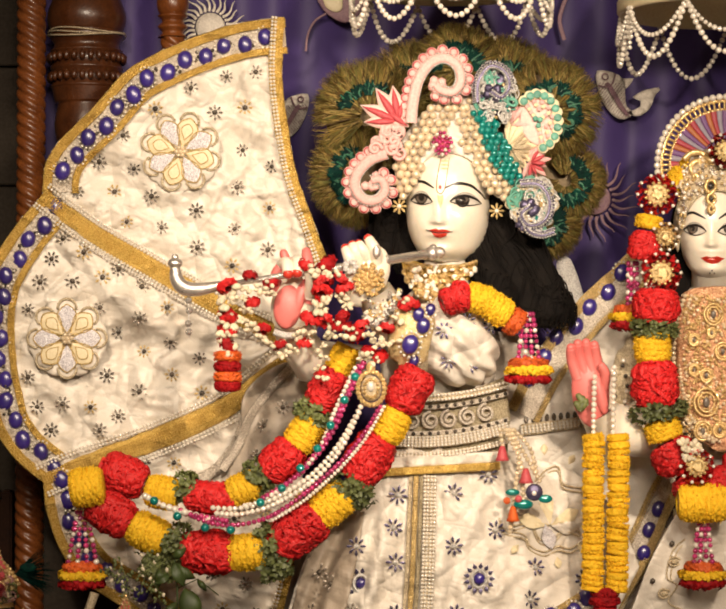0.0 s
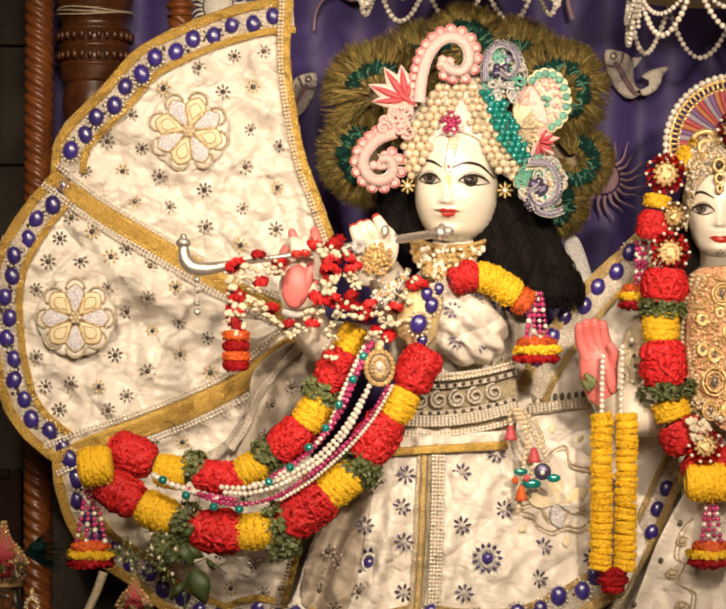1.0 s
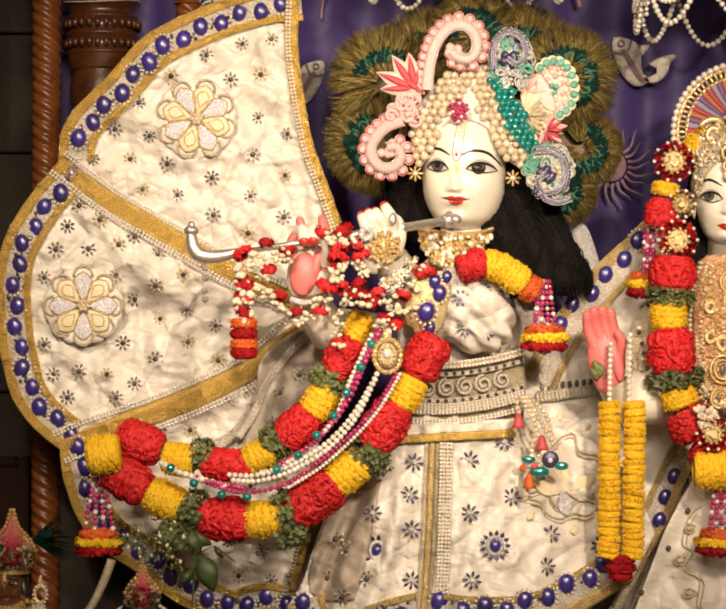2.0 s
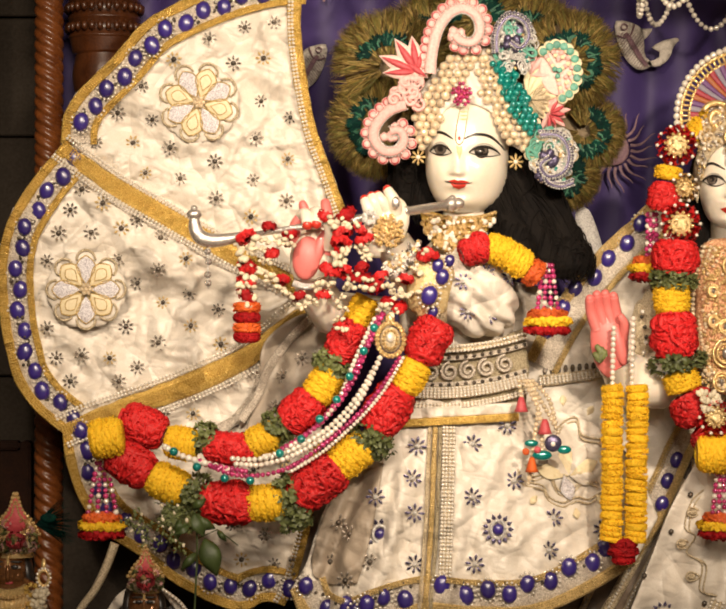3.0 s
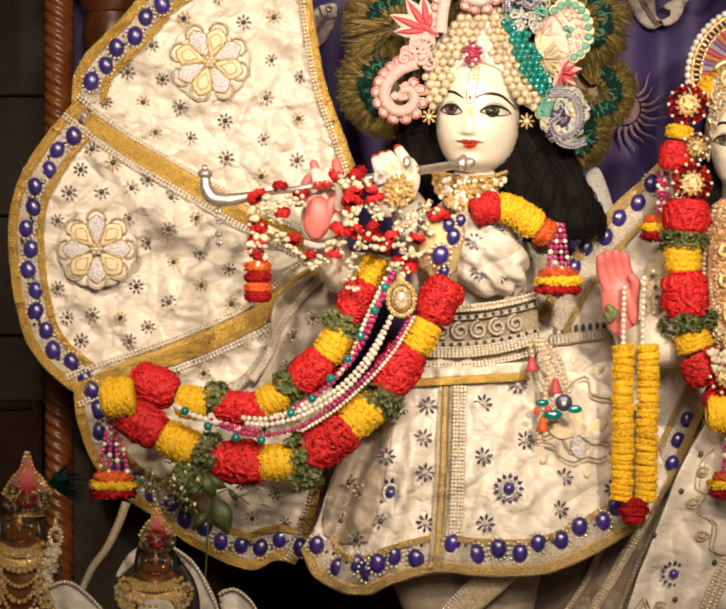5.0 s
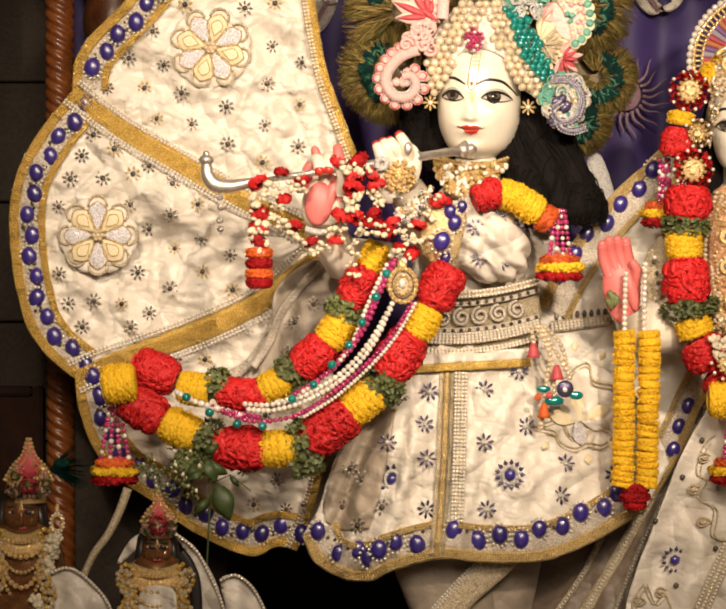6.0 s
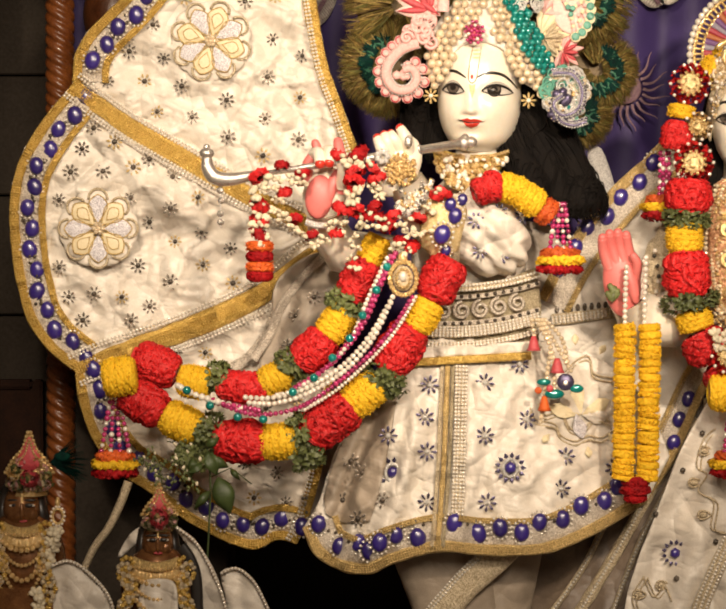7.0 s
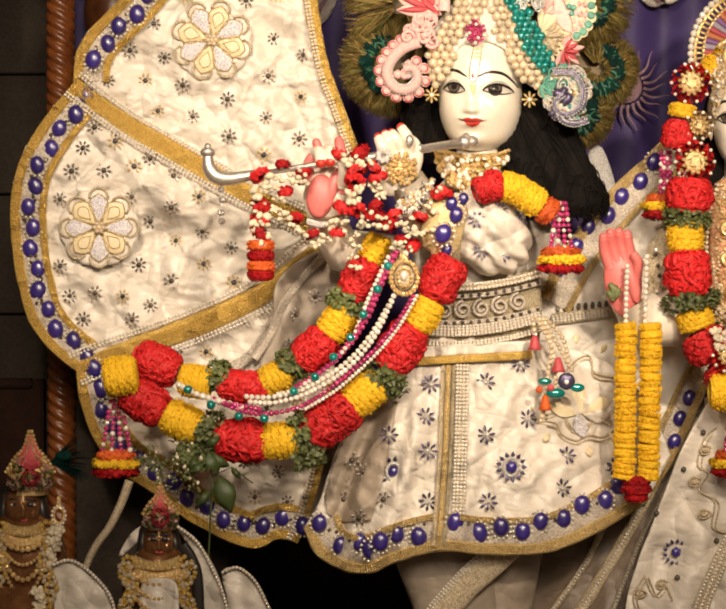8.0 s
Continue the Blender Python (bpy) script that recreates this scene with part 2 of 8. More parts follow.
def evenly(points, step):
    """Points along a polyline at an even spacing, with unit tangents."""
    p = np.array(points, float)
    seg = np.linalg.norm(np.diff(p, axis=0), axis=1)
    s = np.concatenate([[0], np.cumsum(seg)])
    n = max(2, int(round(s[-1] / step)) + 1)
    q = np.linspace(0, s[-1], n)
    r = np.stack([np.interp(q, s, p[:, i]) for i in range(p.shape[1])], 1)
    t = np.gradient(r, axis=0)
    return r, t / np.maximum(np.linalg.norm(t, axis=1, keepdims=True), 1e-9)


def inside(poly, u, v):
    hit = False
    for i in range(len(poly)):
        (x1, y1), (x2, y2) = poly[i - 1], poly[i]
        if (y1 > v) != (y2 > v) and u < (x2 - x1) * (v - y1) / (y2 - y1) + x1:
            hit = not hit
    return hit


def cloth(name, outline, depth, material, parent=None, label="", cell=14, gauge=0.003):
    """A hanging cloth: the sheet outline filled with a fine net, each knot at its depth."""
    from mathutils.geometry import delaunay_2d_cdt
    edge, _ = evenly(list(outline) + [outline[0]], cell)
    edge = [tuple(q) for q in edge[:-1]]
    pts = [Vector(q) for q in edge]
    us, vs = [q[0] for q in edge], [q[1] for q in edge]
    for i, u in enumerate(np.arange(min(us), max(us), cell)):
        for v in np.arange(min(vs) + (i % 2) * cell / 2, max(vs), cell):
            if inside(edge, u, v):
                pts.append(Vector((u, v)))
    n = len(edge)
    vert, _, face, *_ = delaunay_2d_cdt(pts, [], [list(range(n))], 1, 1e-4)
    me = bpy.data.meshes.new(name)
    me.from_pydata([at(q.x, q.y, depth(q.x, q.y)) for q in vert], [], [tuple(f) for f in face])
    bm = bmesh.new()
    bm.from_mesh(me)
    bpy.data.meshes.remove(me)
    for f in bm.faces:
        f.normal_update()
        if f.normal.y > 0:
            f.normal_flip()
    return thick(part(name, bm, material, parent, label), gauge, -1.0)


def add_ribbon(bm, path, width, depth, dome=0.002, mi=0, step=8, waver=0.0, lift=0.004):
    """A domed band along a sheet path, laid on the cloth's depth."""
    p, t = evenly(path, step)
    rows = []
    for i, ((u, v), (a, b)) in enumerate(zip(p, t)):
        w = (width(i / (len(p) - 1)) if callable(width) else width) / 2
        w *= 1 + waver * noise.noise((u * 0.03, v * 0.03, 3.0))
        row = []
        for s in (-1.0, -0.9, -0.4, 0.4, 0.9, 1.0):
            x, y = u - b * s * w, v + a * s * w
            h = lift + (dome if abs(s) < 0.95 else 0) * (1 - 0.3 * s * s)
            if abs(s) == 1.0:
                h = 0.0
            row.append(bm.verts.new(at(x, y, depth(x, y) - h)))
        rows.append(row)
    for r, q in zip(rows, rows[1:]):
        for i in range(5):
            f = bm.faces.new((r[i], q[i], q[i + 1], r[i + 1]))
            f.material_index = mi
    return bm


def add_tube(bm, path, radius, sides=8, mi=0, flat=1.0, caps=True):
    """A tube along world points; radius a number or a function of 0 to 1."""
    p = [Vector(q) for q in path]
    n = len(p)
    rows = []
    for i, c in enumerate(p):
        t = (p[min(i + 1, n - 1)] - p[max(i - 1, 0)]).normalized()
        a = t.cross(Vector((0, 1, 0)))
        if a.length < 1e-3:
            a = t.cross(Vector((1, 0, 0)))
        a.normalize()
        b = a.cross(t).normalized()
        r = radius(i / max(1, n - 1)) if callable(radius) else radius
        rows.append([bm.verts.new(c + (a * math.cos(k * math.tau / sides) + b * flat * math.sin(k * math.tau / sides)) * r) for k in range(sides)])
    for r, q in zip(rows, rows[1:]):
        for k in range(sides):
            f = bm.faces.new((r[k], r[(k + 1) % sides], q[(k + 1) % sides], q[k]))
            f.material_index = mi
    if caps:
        for r in (rows[0], rows[-1]):
            f = bm.faces.new(r)
            f.material_index = mi
    bmesh.ops.recalc_face_normals(bm, faces=bm.faces) if n < 400 and len(bm.faces) < 4000 else None
    return bm


def add_ball(bm, centre, radius, squash=(1, 1, 1), mi=0, level=2, turn=None):
    m = Matrix.Translation(centre) @ (turn or Matrix()) @ Matrix.Diagonal((radius * squash[0], radius * squash[1], radius * squash[2], 1))
    made = bmesh.ops.create_icosphere(bm, subdivisions=level, radius=1, matrix=m)
    for f in {f for v in made["verts"] for f in v.link_faces}:
        f.material_index = mi
    return made["verts"]


def add_box(bm, lo, hi, mi=0):
    lo, hi = Vector(lo), Vector(hi)
    m = Matrix.Translation((lo + hi) / 2) @ Matrix.Diagonal((*(hi - lo), 1))
    made = bmesh.ops.create_cube(bm, size=1, matrix=m)
    for f in {f for v in made["verts"] for f in v.link_faces}:
        f.material_index = mi


def add_slab(bm, outline, y, gauge, mi=0, dome=0.0, depth=None):
    """A flat cut-out of a sheet outline with rounded rim, its front at depth y."""
    n = len(outline)
    cu, cv = sum(q[0] for q in outline) / n, sum(q[1] for q in outline) / n
    base = (lambda u, v: y) if depth is None else (lambda u, v: depth(u, v) + y)
    rings = []
    for k, h in ((1.0, gauge), (1.0, gauge * 0.3), (0.93, 0.0), (0.5, -dome)):
        rings.append([bm.verts.new(at(cu + (u - cu) * k, cv + (v - cv) * k, base(cu + (u - cu) * k, cv + (v - cv) * k) + h)) for u, v in outline])
    mid = bm.verts.new(at(cu, cv, base(cu, cv) - dome * 1.2))
    for r, q in zip(rings, rings[1:]):
        for i in range(n):
            f = bm.faces.new((r[i - 1], r[i], q[i], q[i - 1]))
            f.material_index = mi
    for i in range(n):
        f = bm.faces.new((rings[-1][i - 1], rings[-1][i], mid))
        f.material_index = mi
    f = bm.faces.new(rings[0])
    f.material_index = mi
    return bm


def facing(u, v, y, roll=0.0, size=1.0):
    return Matrix.Translation(at(u, v, y)) @ Matrix.Rotation(roll, 4, "Y") @ Matrix.Scale(size, 4)


def ball_mesh(name, material, radius=1.0, level=2, squash=(1, 1, 1)):
    bm = bmesh.new()
    add_ball(bm, (0, 0, 0), radius, squash, level=level)
    return mesh_of(name, bm, material)


def star_mesh(name, materials, points=8, outer=0.016, inner=0.006, centre=0.005):
    """A sequin flower: narrow petals round a raised bead."""
    bm = bmesh.new()
    for k in range(points):
        a = k * math.tau / points
        d, s = Vector((math.cos(a), 0, math.sin(a))), Vector((-math.sin(a), 0, math.cos(a)))
        w = outer * 0.15
        q = [bm.verts.new(d * r + s * x + Vector((0, y, 0))) for r, x, y in ((inner, -w * 0.4, 0), (outer * 0.75, -w, 0), (outer, 0, 0), (outer * 0.75, w, 0), (inner, w * 0.4, 0), (outer * 0.68, 0, -0.0012))]
        for i in range(5):
            bm.faces.new((q[i], q[(i + 1) % 5], q[5]))
    add_ball(bm, (0, 0, 0), centre, (1, 0.5, 1), mi=1, level=1)
    return mesh_of(name, bm, materials)


def folds(amount, scale=0.012, seed=0.0, stretch=(1.0, 1.0)):
    """Wrinkles of a hanging cloth as a depth in metres."""
    def f(u, v):
        a = noise.noise((u * scale * stretch[0], v * scale * stretch[1], seed))
        b = noise.noise((u * scale * 2.7 * stretch[0] + 5, v * scale * 2.7 * stretch[1], seed + 9))
        return amount * (a + 0.35 * b)
    return f


PEARL_UNIT = ball_mesh("pearl", PEARL)
WPEARL_UNIT = ball_mesh("white_pearl", WPEARL)
TEAL_UNIT = ball_mesh("teal_pearl", TEAL)
PINK_UNIT = ball_mesh("magenta_bead", PINKBEAD)
STUD_UNIT = ball_mesh("stud", STUD, squash=(0.82, 0.45, 1.0))
GOLDBEAD_UNIT = ball_mesh("gold_bead", JEWEL)
SILVERBEAD_UNIT = ball_mesh("silver_bead", STEEL)
DARKBEAD_UNIT = ball_mesh("dark_bead", SEQUIN, 1.0, 1)
STAR_UNIT = star_mesh("sequin_flower", (GREYSEQ, SEQUIN), outer=0.0142)
GILTSTAR_UNIT = star_mesh("gilt_sequin_flower", (BRONZEGOLD, SEQUIN), outer=0.0138)
BLUESTAR_UNIT = star_mesh("blue_sequin_flower", (BLUESEQ, SILVER), outer=0.0172)


def strand(name, unit, path, radius, parent, gap=2.0):
    """Single beads threaded along world points."""
    p, _ = evenly([tuple(q) for q in path], radius * gap)
    for q in p:
        r = radius * random.uniform(0.92, 1.08)
        piece(name, unit, Matrix.Translation(q) @ Matrix.Scale(r, 4), parent)


def bead_rows(bm, path, offsets, radius, depth, gap=2.1, mi=0, lift=0.006):
    """Rows of tiny stitched beads beside a sheet path."""
    p, t = evenly(path, radius * gap / SHEET)
    for off in offsets:
        for (u, v), (a, b) in zip(p, t):
            x, y = u - b * off, v + a * off
            c = at(x, y, depth(x, y) - lift)
            q = [bm.verts.new(c + Vector(d) * radius) for d in ((1, 0, 0), (0, 0, 1), (-1, 0, 0), (0, 0, -1), (0.55, -0.8, 0.55), (-0.55, -0.8, 0.55), (-0.55, -0.8, -0.55), (0.55, -0.8, -0.55))]
            for f in ((4, 5, 6, 7), (0, 1, 4), (1, 5, 4), (1, 2, 5), (2, 6, 5), (2, 3, 6), (3, 7, 6), (3, 0, 7), (0, 4, 7)):
                bm.faces.new([q[i] for i in f]).material_index = mi


def petals(bm, centre, axis, radius, length, count, size, mi=0, curl=0.5, slim=1.0):
    """A puff of curled petals round a short stretch of garland."""
    axis = Vector(axis).normalized()
    a = axis.orthogonal().normalized()
    b = axis.cross(a)
    for _ in range(count):
        h, ang = random.uniform(-1, 1), random.uniform(0, math.tau)
        rr = radius * (1 - 0.35 * abs(h) ** 3) * random.uniform(0.86, 1.06)
        n = a * math.cos(ang) + b * math.sin(ang)
        c = centre + axis * h * length / 2 + n * rr * 0.97
        d = (n.cross(axis) * random.uniform(-1, 1) + axis * random.uniform(-1, 1)).normalized()
        s = d.cross(n).normalized()
        L, w = size * random.uniform(0.6, 1.3), size * random.uniform(0.18, 0.36) * slim
        rows = []
        for k in range(4):
            x = k / 3 - 0.5
            lift = radius * 0.14 * math.sin(math.pi * k / 3) * random.uniform(0.4, 1.4) - curl * radius * 0.25 * x * x * 4
            m = c + d * L * x + n * lift
            e = w * (1 - 0.5 * abs(x * 2) ** 2)
            rows.append([bm.verts.new(m - s * e + n * random.uniform(-1, 1) * w * 0.6), bm.verts.new(m + s * e + n * random.uniform(-1, 1) * w * 0.6)])
        for r, q in zip(rows, rows[1:]):
            bm.faces.new((r[0], r[1], q[1], q[0])).material_index = mi


def lump(bm, centre, axis, radius, length, mi=0, rough=0.12, sides=14, rings=7):
    """The uneven core of a garland section."""
    axis = Vector(axis).normalized()
    a = axis.orthogonal().normalized()
    b = axis.cross(a)
    rows = []
    for i in range(rings):
        h = -1 + 2 * i / (rings - 1)
        r0 = radius * (1 - 0.45 * abs(h) ** 4)
        row = []
        for k in range(sides):
            ang = k * math.tau / sides
            n = a * math.cos(ang) + b * math.sin(ang)
            q = centre + axis * h * length / 2 + n * r0
            row.append(bm.verts.new(q + n * radius * rough * noise.noise(q * 110)))
        rows.append(row)
    for r, q in zip(rows, rows[1:]):
        for k in range(sides):
            bm.faces.new((r[k], r[(k + 1) % sides], q[(k + 1) % sides], q[k])).material_index = mi
    bm.faces.new(rows[0]).material_index = mi
    bm.faces.new(rows[-1]).material_index = mi


def ruffled(bm, centre, axis, radius, length, rough, freq, sides=40, rings=24, flow=1.0, end=0.42, discs=0, groove=0.0):
    """A bunch of crushed petals: a rounded drum with deep, folded creases."""
    axis = Vector(axis).normalized()
    a = axis.orthogonal().normalized()
    b = axis.cross(a)
    rows = []
    off = random.uniform(0, 50)
    for i in range(rings):
        h = -1 + 2 * i / (rings - 1)
        r0 = radius * (1 - end * abs(h) ** 5)
        row = []
        for k in range(sides):
            ang = k * math.tau / sides
            n = a * math.cos(ang) + b * math.sin(ang)
            if discs:
                wave = (h * 0.5 + 0.5) * discs + 0.35 * noise.noise((math.cos(ang) * 1.5 + off, math.sin(ang) * 1.5, h * 2))
                r0 = radius * (1 - end * abs(h) ** 5) * (1 - groove * (1 - abs(math.sin(math.pi * wave)) ** 0.6))
            s = Vector((math.cos(ang) * radius, math.sin(ang) * radius, h * length / 2 * flow)) * freq
            warp = noise.noise(s * 0.5 + Vector((off, 0, 3))) * 1.2
            ridge = 1 - abs(noise.noise(s + Vector((warp, warp, off)))) * 2.2
            fine = noise.noise(s * 3.1 + Vector((0, off, 0)))
            row.append(bm.verts.new(centre + axis * h * length / 2 + n * (r0 + radius * rough * (ridge - 0.45 + 0.35 * fine))))
        rows.append(row)
    for r, q in zip(rows, rows[1:]):
        for k in range(sides):
            bm.faces.new((r[k], r[(k + 1) % sides], q[(k + 1) % sides], q[k]))
    bm.faces.new(rows[0])
    bm.faces.new(rows[-1])


def fuzz(bm, centre, axis, radius, length, count, size):
    """Short pointed petal tips standing out of a flower section."""
    axis = Vector(axis).normalized()
    a = axis.orthogonal().normalized()
    b = axis.cross(a)
    for _ in range(count):
        h, ang = random.uniform(-0.96, 0.96), random.uniform(0, math.tau)
        n = a * math.cos(ang) + b * math.sin(ang)
        c = centre + axis * h * length / 2 + n * radius * (1 - 0.3 * abs(h) ** 5) * random.uniform(0.9, 0.99)
        d = (n * 1.0 + n.cross(axis) * random.uniform(-0.9, 0.9) + axis * random.uniform(-0.9, 0.9)).normalized()
        s = d.cross(Vector((random.uniform(-1, 1), random.uniform(-1, 1), random.uniform(-1, 1)))).normalized()
        L, w = size * random.uniform(0.6, 1.2), size * random.uniform(0.16, 0.3)
        m = c + d * L * 0.55 + n.cross(d) * L * random.uniform(-0.12, 0.12)
        q = [bm.verts.new(v) for v in (c - s * w * 0.6, c + s * w * 0.6, m + s * w, m - s * w, c + d * L)]
        bm.faces.new((q[0], q[1], q[2], q[3]))
        bm.faces.new((q[3], q[2], q[4]))


def crepe(bm, centre, axis, radius, length, count, size):
    """Narrow crinkled ribbons wound and curled over a flower head."""
    axis = Vector(axis).normalized()
    a = axis.orthogonal().normalized()
    b = axis.cross(a)
    for _ in range(count):
        h, ang, turn_ = random.uniform(-0.92, 0.92), random.uniform(0, math.tau), random.gauss(math.pi / 2, 0.75)
        bend_, L, wide = random.uniform(-4.6, 4.6), size * random.uniform(0.7, 1.5), radius * random.uniform(0.10, 0.19)
        lean, high = random.uniform(-0.7, 0.7), random.uniform(0.84, 1.0)
        rows = []
        x = y = 0.0
        for k in range(8):
            q = k / 7
            hh = max(-1.0, min(1.0, h + 2 * x / length))
            n = a * math.cos(ang + y / radius) + b * math.sin(ang + y / radius)
            d = n.cross(axis) * -math.cos(turn_ + bend_ * q) + axis * math.sin(turn_ + bend_ * q)
            base = centre + axis * hh * length / 2 + n * radius * (1 - 0.30 * abs(hh) ** 4) * (high + 0.03 * math.sin(q * 15 + ang * 7))
            arch = math.sin(math.pi * q) * 0.6 + 0.4
            rows.append([bm.verts.new(base - d * wide * 0.5), bm.verts.new(base + n * wide * 1.15 * arch), bm.verts.new(base + d * wide * (0.5 + lean * 0.4) + n * wide * 0.2)])
            x += L / 7 * math.cos(turn_ + bend_ * q)
            y += L / 7 * math.sin(turn_ + bend_ * q)
        for r, q in zip(rows, rows[1:]):
            bm.faces.new((r[0], q[0], q[1], r[1]))
            bm.faces.new((r[1], q[1], q[2], r[2]))


def red_section(centre, axis, radius, length, parent, material=RED):
    bm = bmesh.new()
    ruffled(bm, centre, axis, radius * 0.90, length, 0.20, 70, 64, 36, flow=1.3, end=0.45)
    crepe(bm, centre, axis, radius * 0.98, length * 0.96, 190, radius * 1.1)
    return part("red_flower_section", bm, material, parent)


def yellow_section(centre, axis, radius, length, parent, material=YELLOW):
    """Stacked ruffled discs of fine petals."""
    bm = bmesh.new()
    radius *= 1.08
    n = max(2, round(length / 0.0105))
    ruffled(bm, centre, axis, radius * 0.96, length, 0.13, 330, 64, n * 8, flow=1.3, end=0.30, discs=n, groove=0.10)
    fuzz(bm, centre, axis, radius * 0.96, length, int(620 * length / 0.05), 0.0048)
    return part("yellow_flower_section", bm, material, parent)


def leaf_section(centre, axis, radius, length, parent, count=150, size=0.0115):
    bm = bmesh.new()
    lump(bm, centre, axis, radius * 0.6, length)
    petals(bm, centre, axis, radius, length * 1.3, count, size, curl=-1.2)
    return part("leaf_section", bm, LEAF, parent)


def garland_of(sections, path, radius, parent):
    """Sections (kind, share) threaded along world points."""
    p, t = evenly([tuple(q) for q in path], 0.004)
    n, i0 = len(p), 0
    total = sum(s for _, s in sections)
    for kind, share in sections:
        k = share / total * n
        i = min(n - 1, int(i0 + k / 2))
        c, ax, L = Vector(p[i]), Vector(t[i]), k * 0.004
        i0 += k
        r = radius(i / n) if callable(radius) else radius
        if kind == "r":
            red_section(c, ax, r * 1.06, L * 1.05, parent)
        elif kind == "y":
            yellow_section(c, ax, r * 0.96, L, parent)
        elif kind == "o":
            yellow_section(c, ax, r * 0.96, L, parent, ORANGE)
        else:
            leaf_section(c, ax, r * 0.95, L, parent)


# ---- the setting ----
def slab(name, lo, hi, material, label, category):
    bm = bmesh.new()
    add_box(bm, lo, hi)
    bmesh.ops.bevel(bm, geom=bm.edges[:], offset=0.004, segments=1, affect="EDGES")
    return tagged(part(name, bm, material, smooth=False), label, category, kind="structure")


DECK = at(0, 1590).z
# The floor is unseen; its pale tone was chosen to bounce light upward.
slab("floor", (-4.2, -6.2, -0.1), (4.2, 1.9, 0.0), FLOORSTONE, "polished pale marble floor of the temple hall", "floor")
slab("altar_platform", (-2.2, -0.75, 0.002), (2.2, 1.3, DECK), DARKWOOD, "dark teak altar platform under the statues", "platform")
slab("wall_back", (-4.2, 1.3, 0.002), (4.2, 1.5, 4.0), STONE, "dark stone back wall of the altar", "wall")
slab("wall_hall", (-4.2, -6.2, 0.002), (4.2, -6.0, 4.0), PLASTER, "plain plastered hall wall", "wall")
slab("wall_west", (-4.4, -6.0, 0.002), (-4.2, 1.3, 4.0), PLASTER, "plain plastered side wall", "wall")
slab("wall_east", (4.2, -6.0, 0.002), (4.4, 1.3, 4.0), PLASTER, "plain plastered side wall", "wall")
slab("ceiling", (-4.4, -6.2, 4.0), (4.4, 1.5, 4.15), PLASTER, "plain plastered ceiling", "ceiling")

# stone jamb courses beside the altar
bm = bmesh.new()
add_box(bm, (-1.7, 0.56, DECK + 0.002), (-0.30, 0.66, 2.9))
jamb = part("wall_jamb", bm, STONE, smooth=False)
tagged(jamb, "dark stone block wall behind the columns", "wall", kind="structure")
for k in range(9):
    z0 = DECK + 0.01 + k * 0.235
    for x0, x1 in (((-1.69, -1.05), (-1.045, -0.31)), ((-1.69, -0.80), (-0.795, -0.31)))[k % 2]:
        bm = bmesh.new()
        add_box(bm, (x0, 0.52 + 0.004 * (k % 2), z0), (x1, 0.559, z0 + 0.231))
        bmesh.ops.bevel(bm, geom=bm.edges[:], offset=0.003, segments=1, affect="EDGES")
        part("stone_block", bm, STONE, jamb, smooth=False)

# framed teak panel low on the wall
panel = thing("wall_panel", at(30, 950, 0.5), "small framed teak panel on the dark wall", "panel")
bm = bmesh.new()
a, b = at(-60, 985, 0.5), at(72, 838, 0.5)
add_box(bm, (a.x, 0.490, a.z - 0.2), (b.x, 0.518, b.z))
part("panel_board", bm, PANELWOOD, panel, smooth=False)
bm = bmesh.new()
add_box(bm, (b.x + 0.001, 0.478, a.z - 0.2), (b.x + 0.022, 0.518, b.z + 0.018))
add_box(bm, (a.x, 0.478, b.z + 0.001), (b.x, 0.518, b.z + 0.018))
bmesh.ops.bevel(bm, geom=bm.edges[:], offset=0.004, segments=2, affect="EDGES")
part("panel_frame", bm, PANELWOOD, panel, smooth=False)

# violet curtain with pleats
CURTAIN_Y = 0.40


def pleat(x, z):
    s = x + 0.02 * math.sin(z * 1.3)
    return CURTAIN_Y + 0.012 * math.sin(s * 46 + 1.5 * noise.noise((s * 5, 0, z * 0.5))) + 0.012 * noise.noise((s * 9, 2.0, z * 1.2))


bm = bmesh.new()
xs, zs = np.arange(-0.56, 1.30, 0.008), np.linspace(at(0, 930, 0.4).z, 2.75, 46)
net = [[bm.verts.new((x, pleat(x, z), z)) for z in zs] for x in xs]
for r, q in zip(net, net[1:]):
    for i in range(len(zs) - 1):
        bm.faces.new((r[i], q[i], q[i + 1], r[i + 1]))
curtain = part("curtain", bm, VIOLET)
tagged(curtain, "pleated violet satin curtain with silver embroidery behind the statues", "curtain")
thick(curtain, 0.003)


# ---- columns ----
def turned(name, cu, y, profile, material, parent=None, sides=32, twist=0, lobes=0, amp=0.0, pitch=0.0, z0=None, z1=None, n=240):
    """A turned shaft: the radius follows the height, with an optional rope twist."""
    x0 = at(cu, 540, y).x
    bm = bmesh.new()
    rows = []
    for i in range(n + 1):
        z = z0 + (z1 - z0) * i / n
        row = []
        for k in range(sides):
            a = k * math.tau / sides
            r = profile(z)
            if lobes:
                r += amp * (abs(math.sin(lobes * a / 2 + z * pitch)) - 0.5)
            row.append(bm.verts.new((x0 + r * math.cos(a), y + r * math.sin(a), z)))
        rows.append(row)
    for r, q in zip(rows, rows[1:]):
        for k in range(sides):
            bm.faces.new((r[k], r[(k + 1) % sides], q[(k + 1) % sides], q[k]))
    bm.faces.new(rows[0]), bm.faces.new(rows[-1])
    return part(name, bm, material, parent)


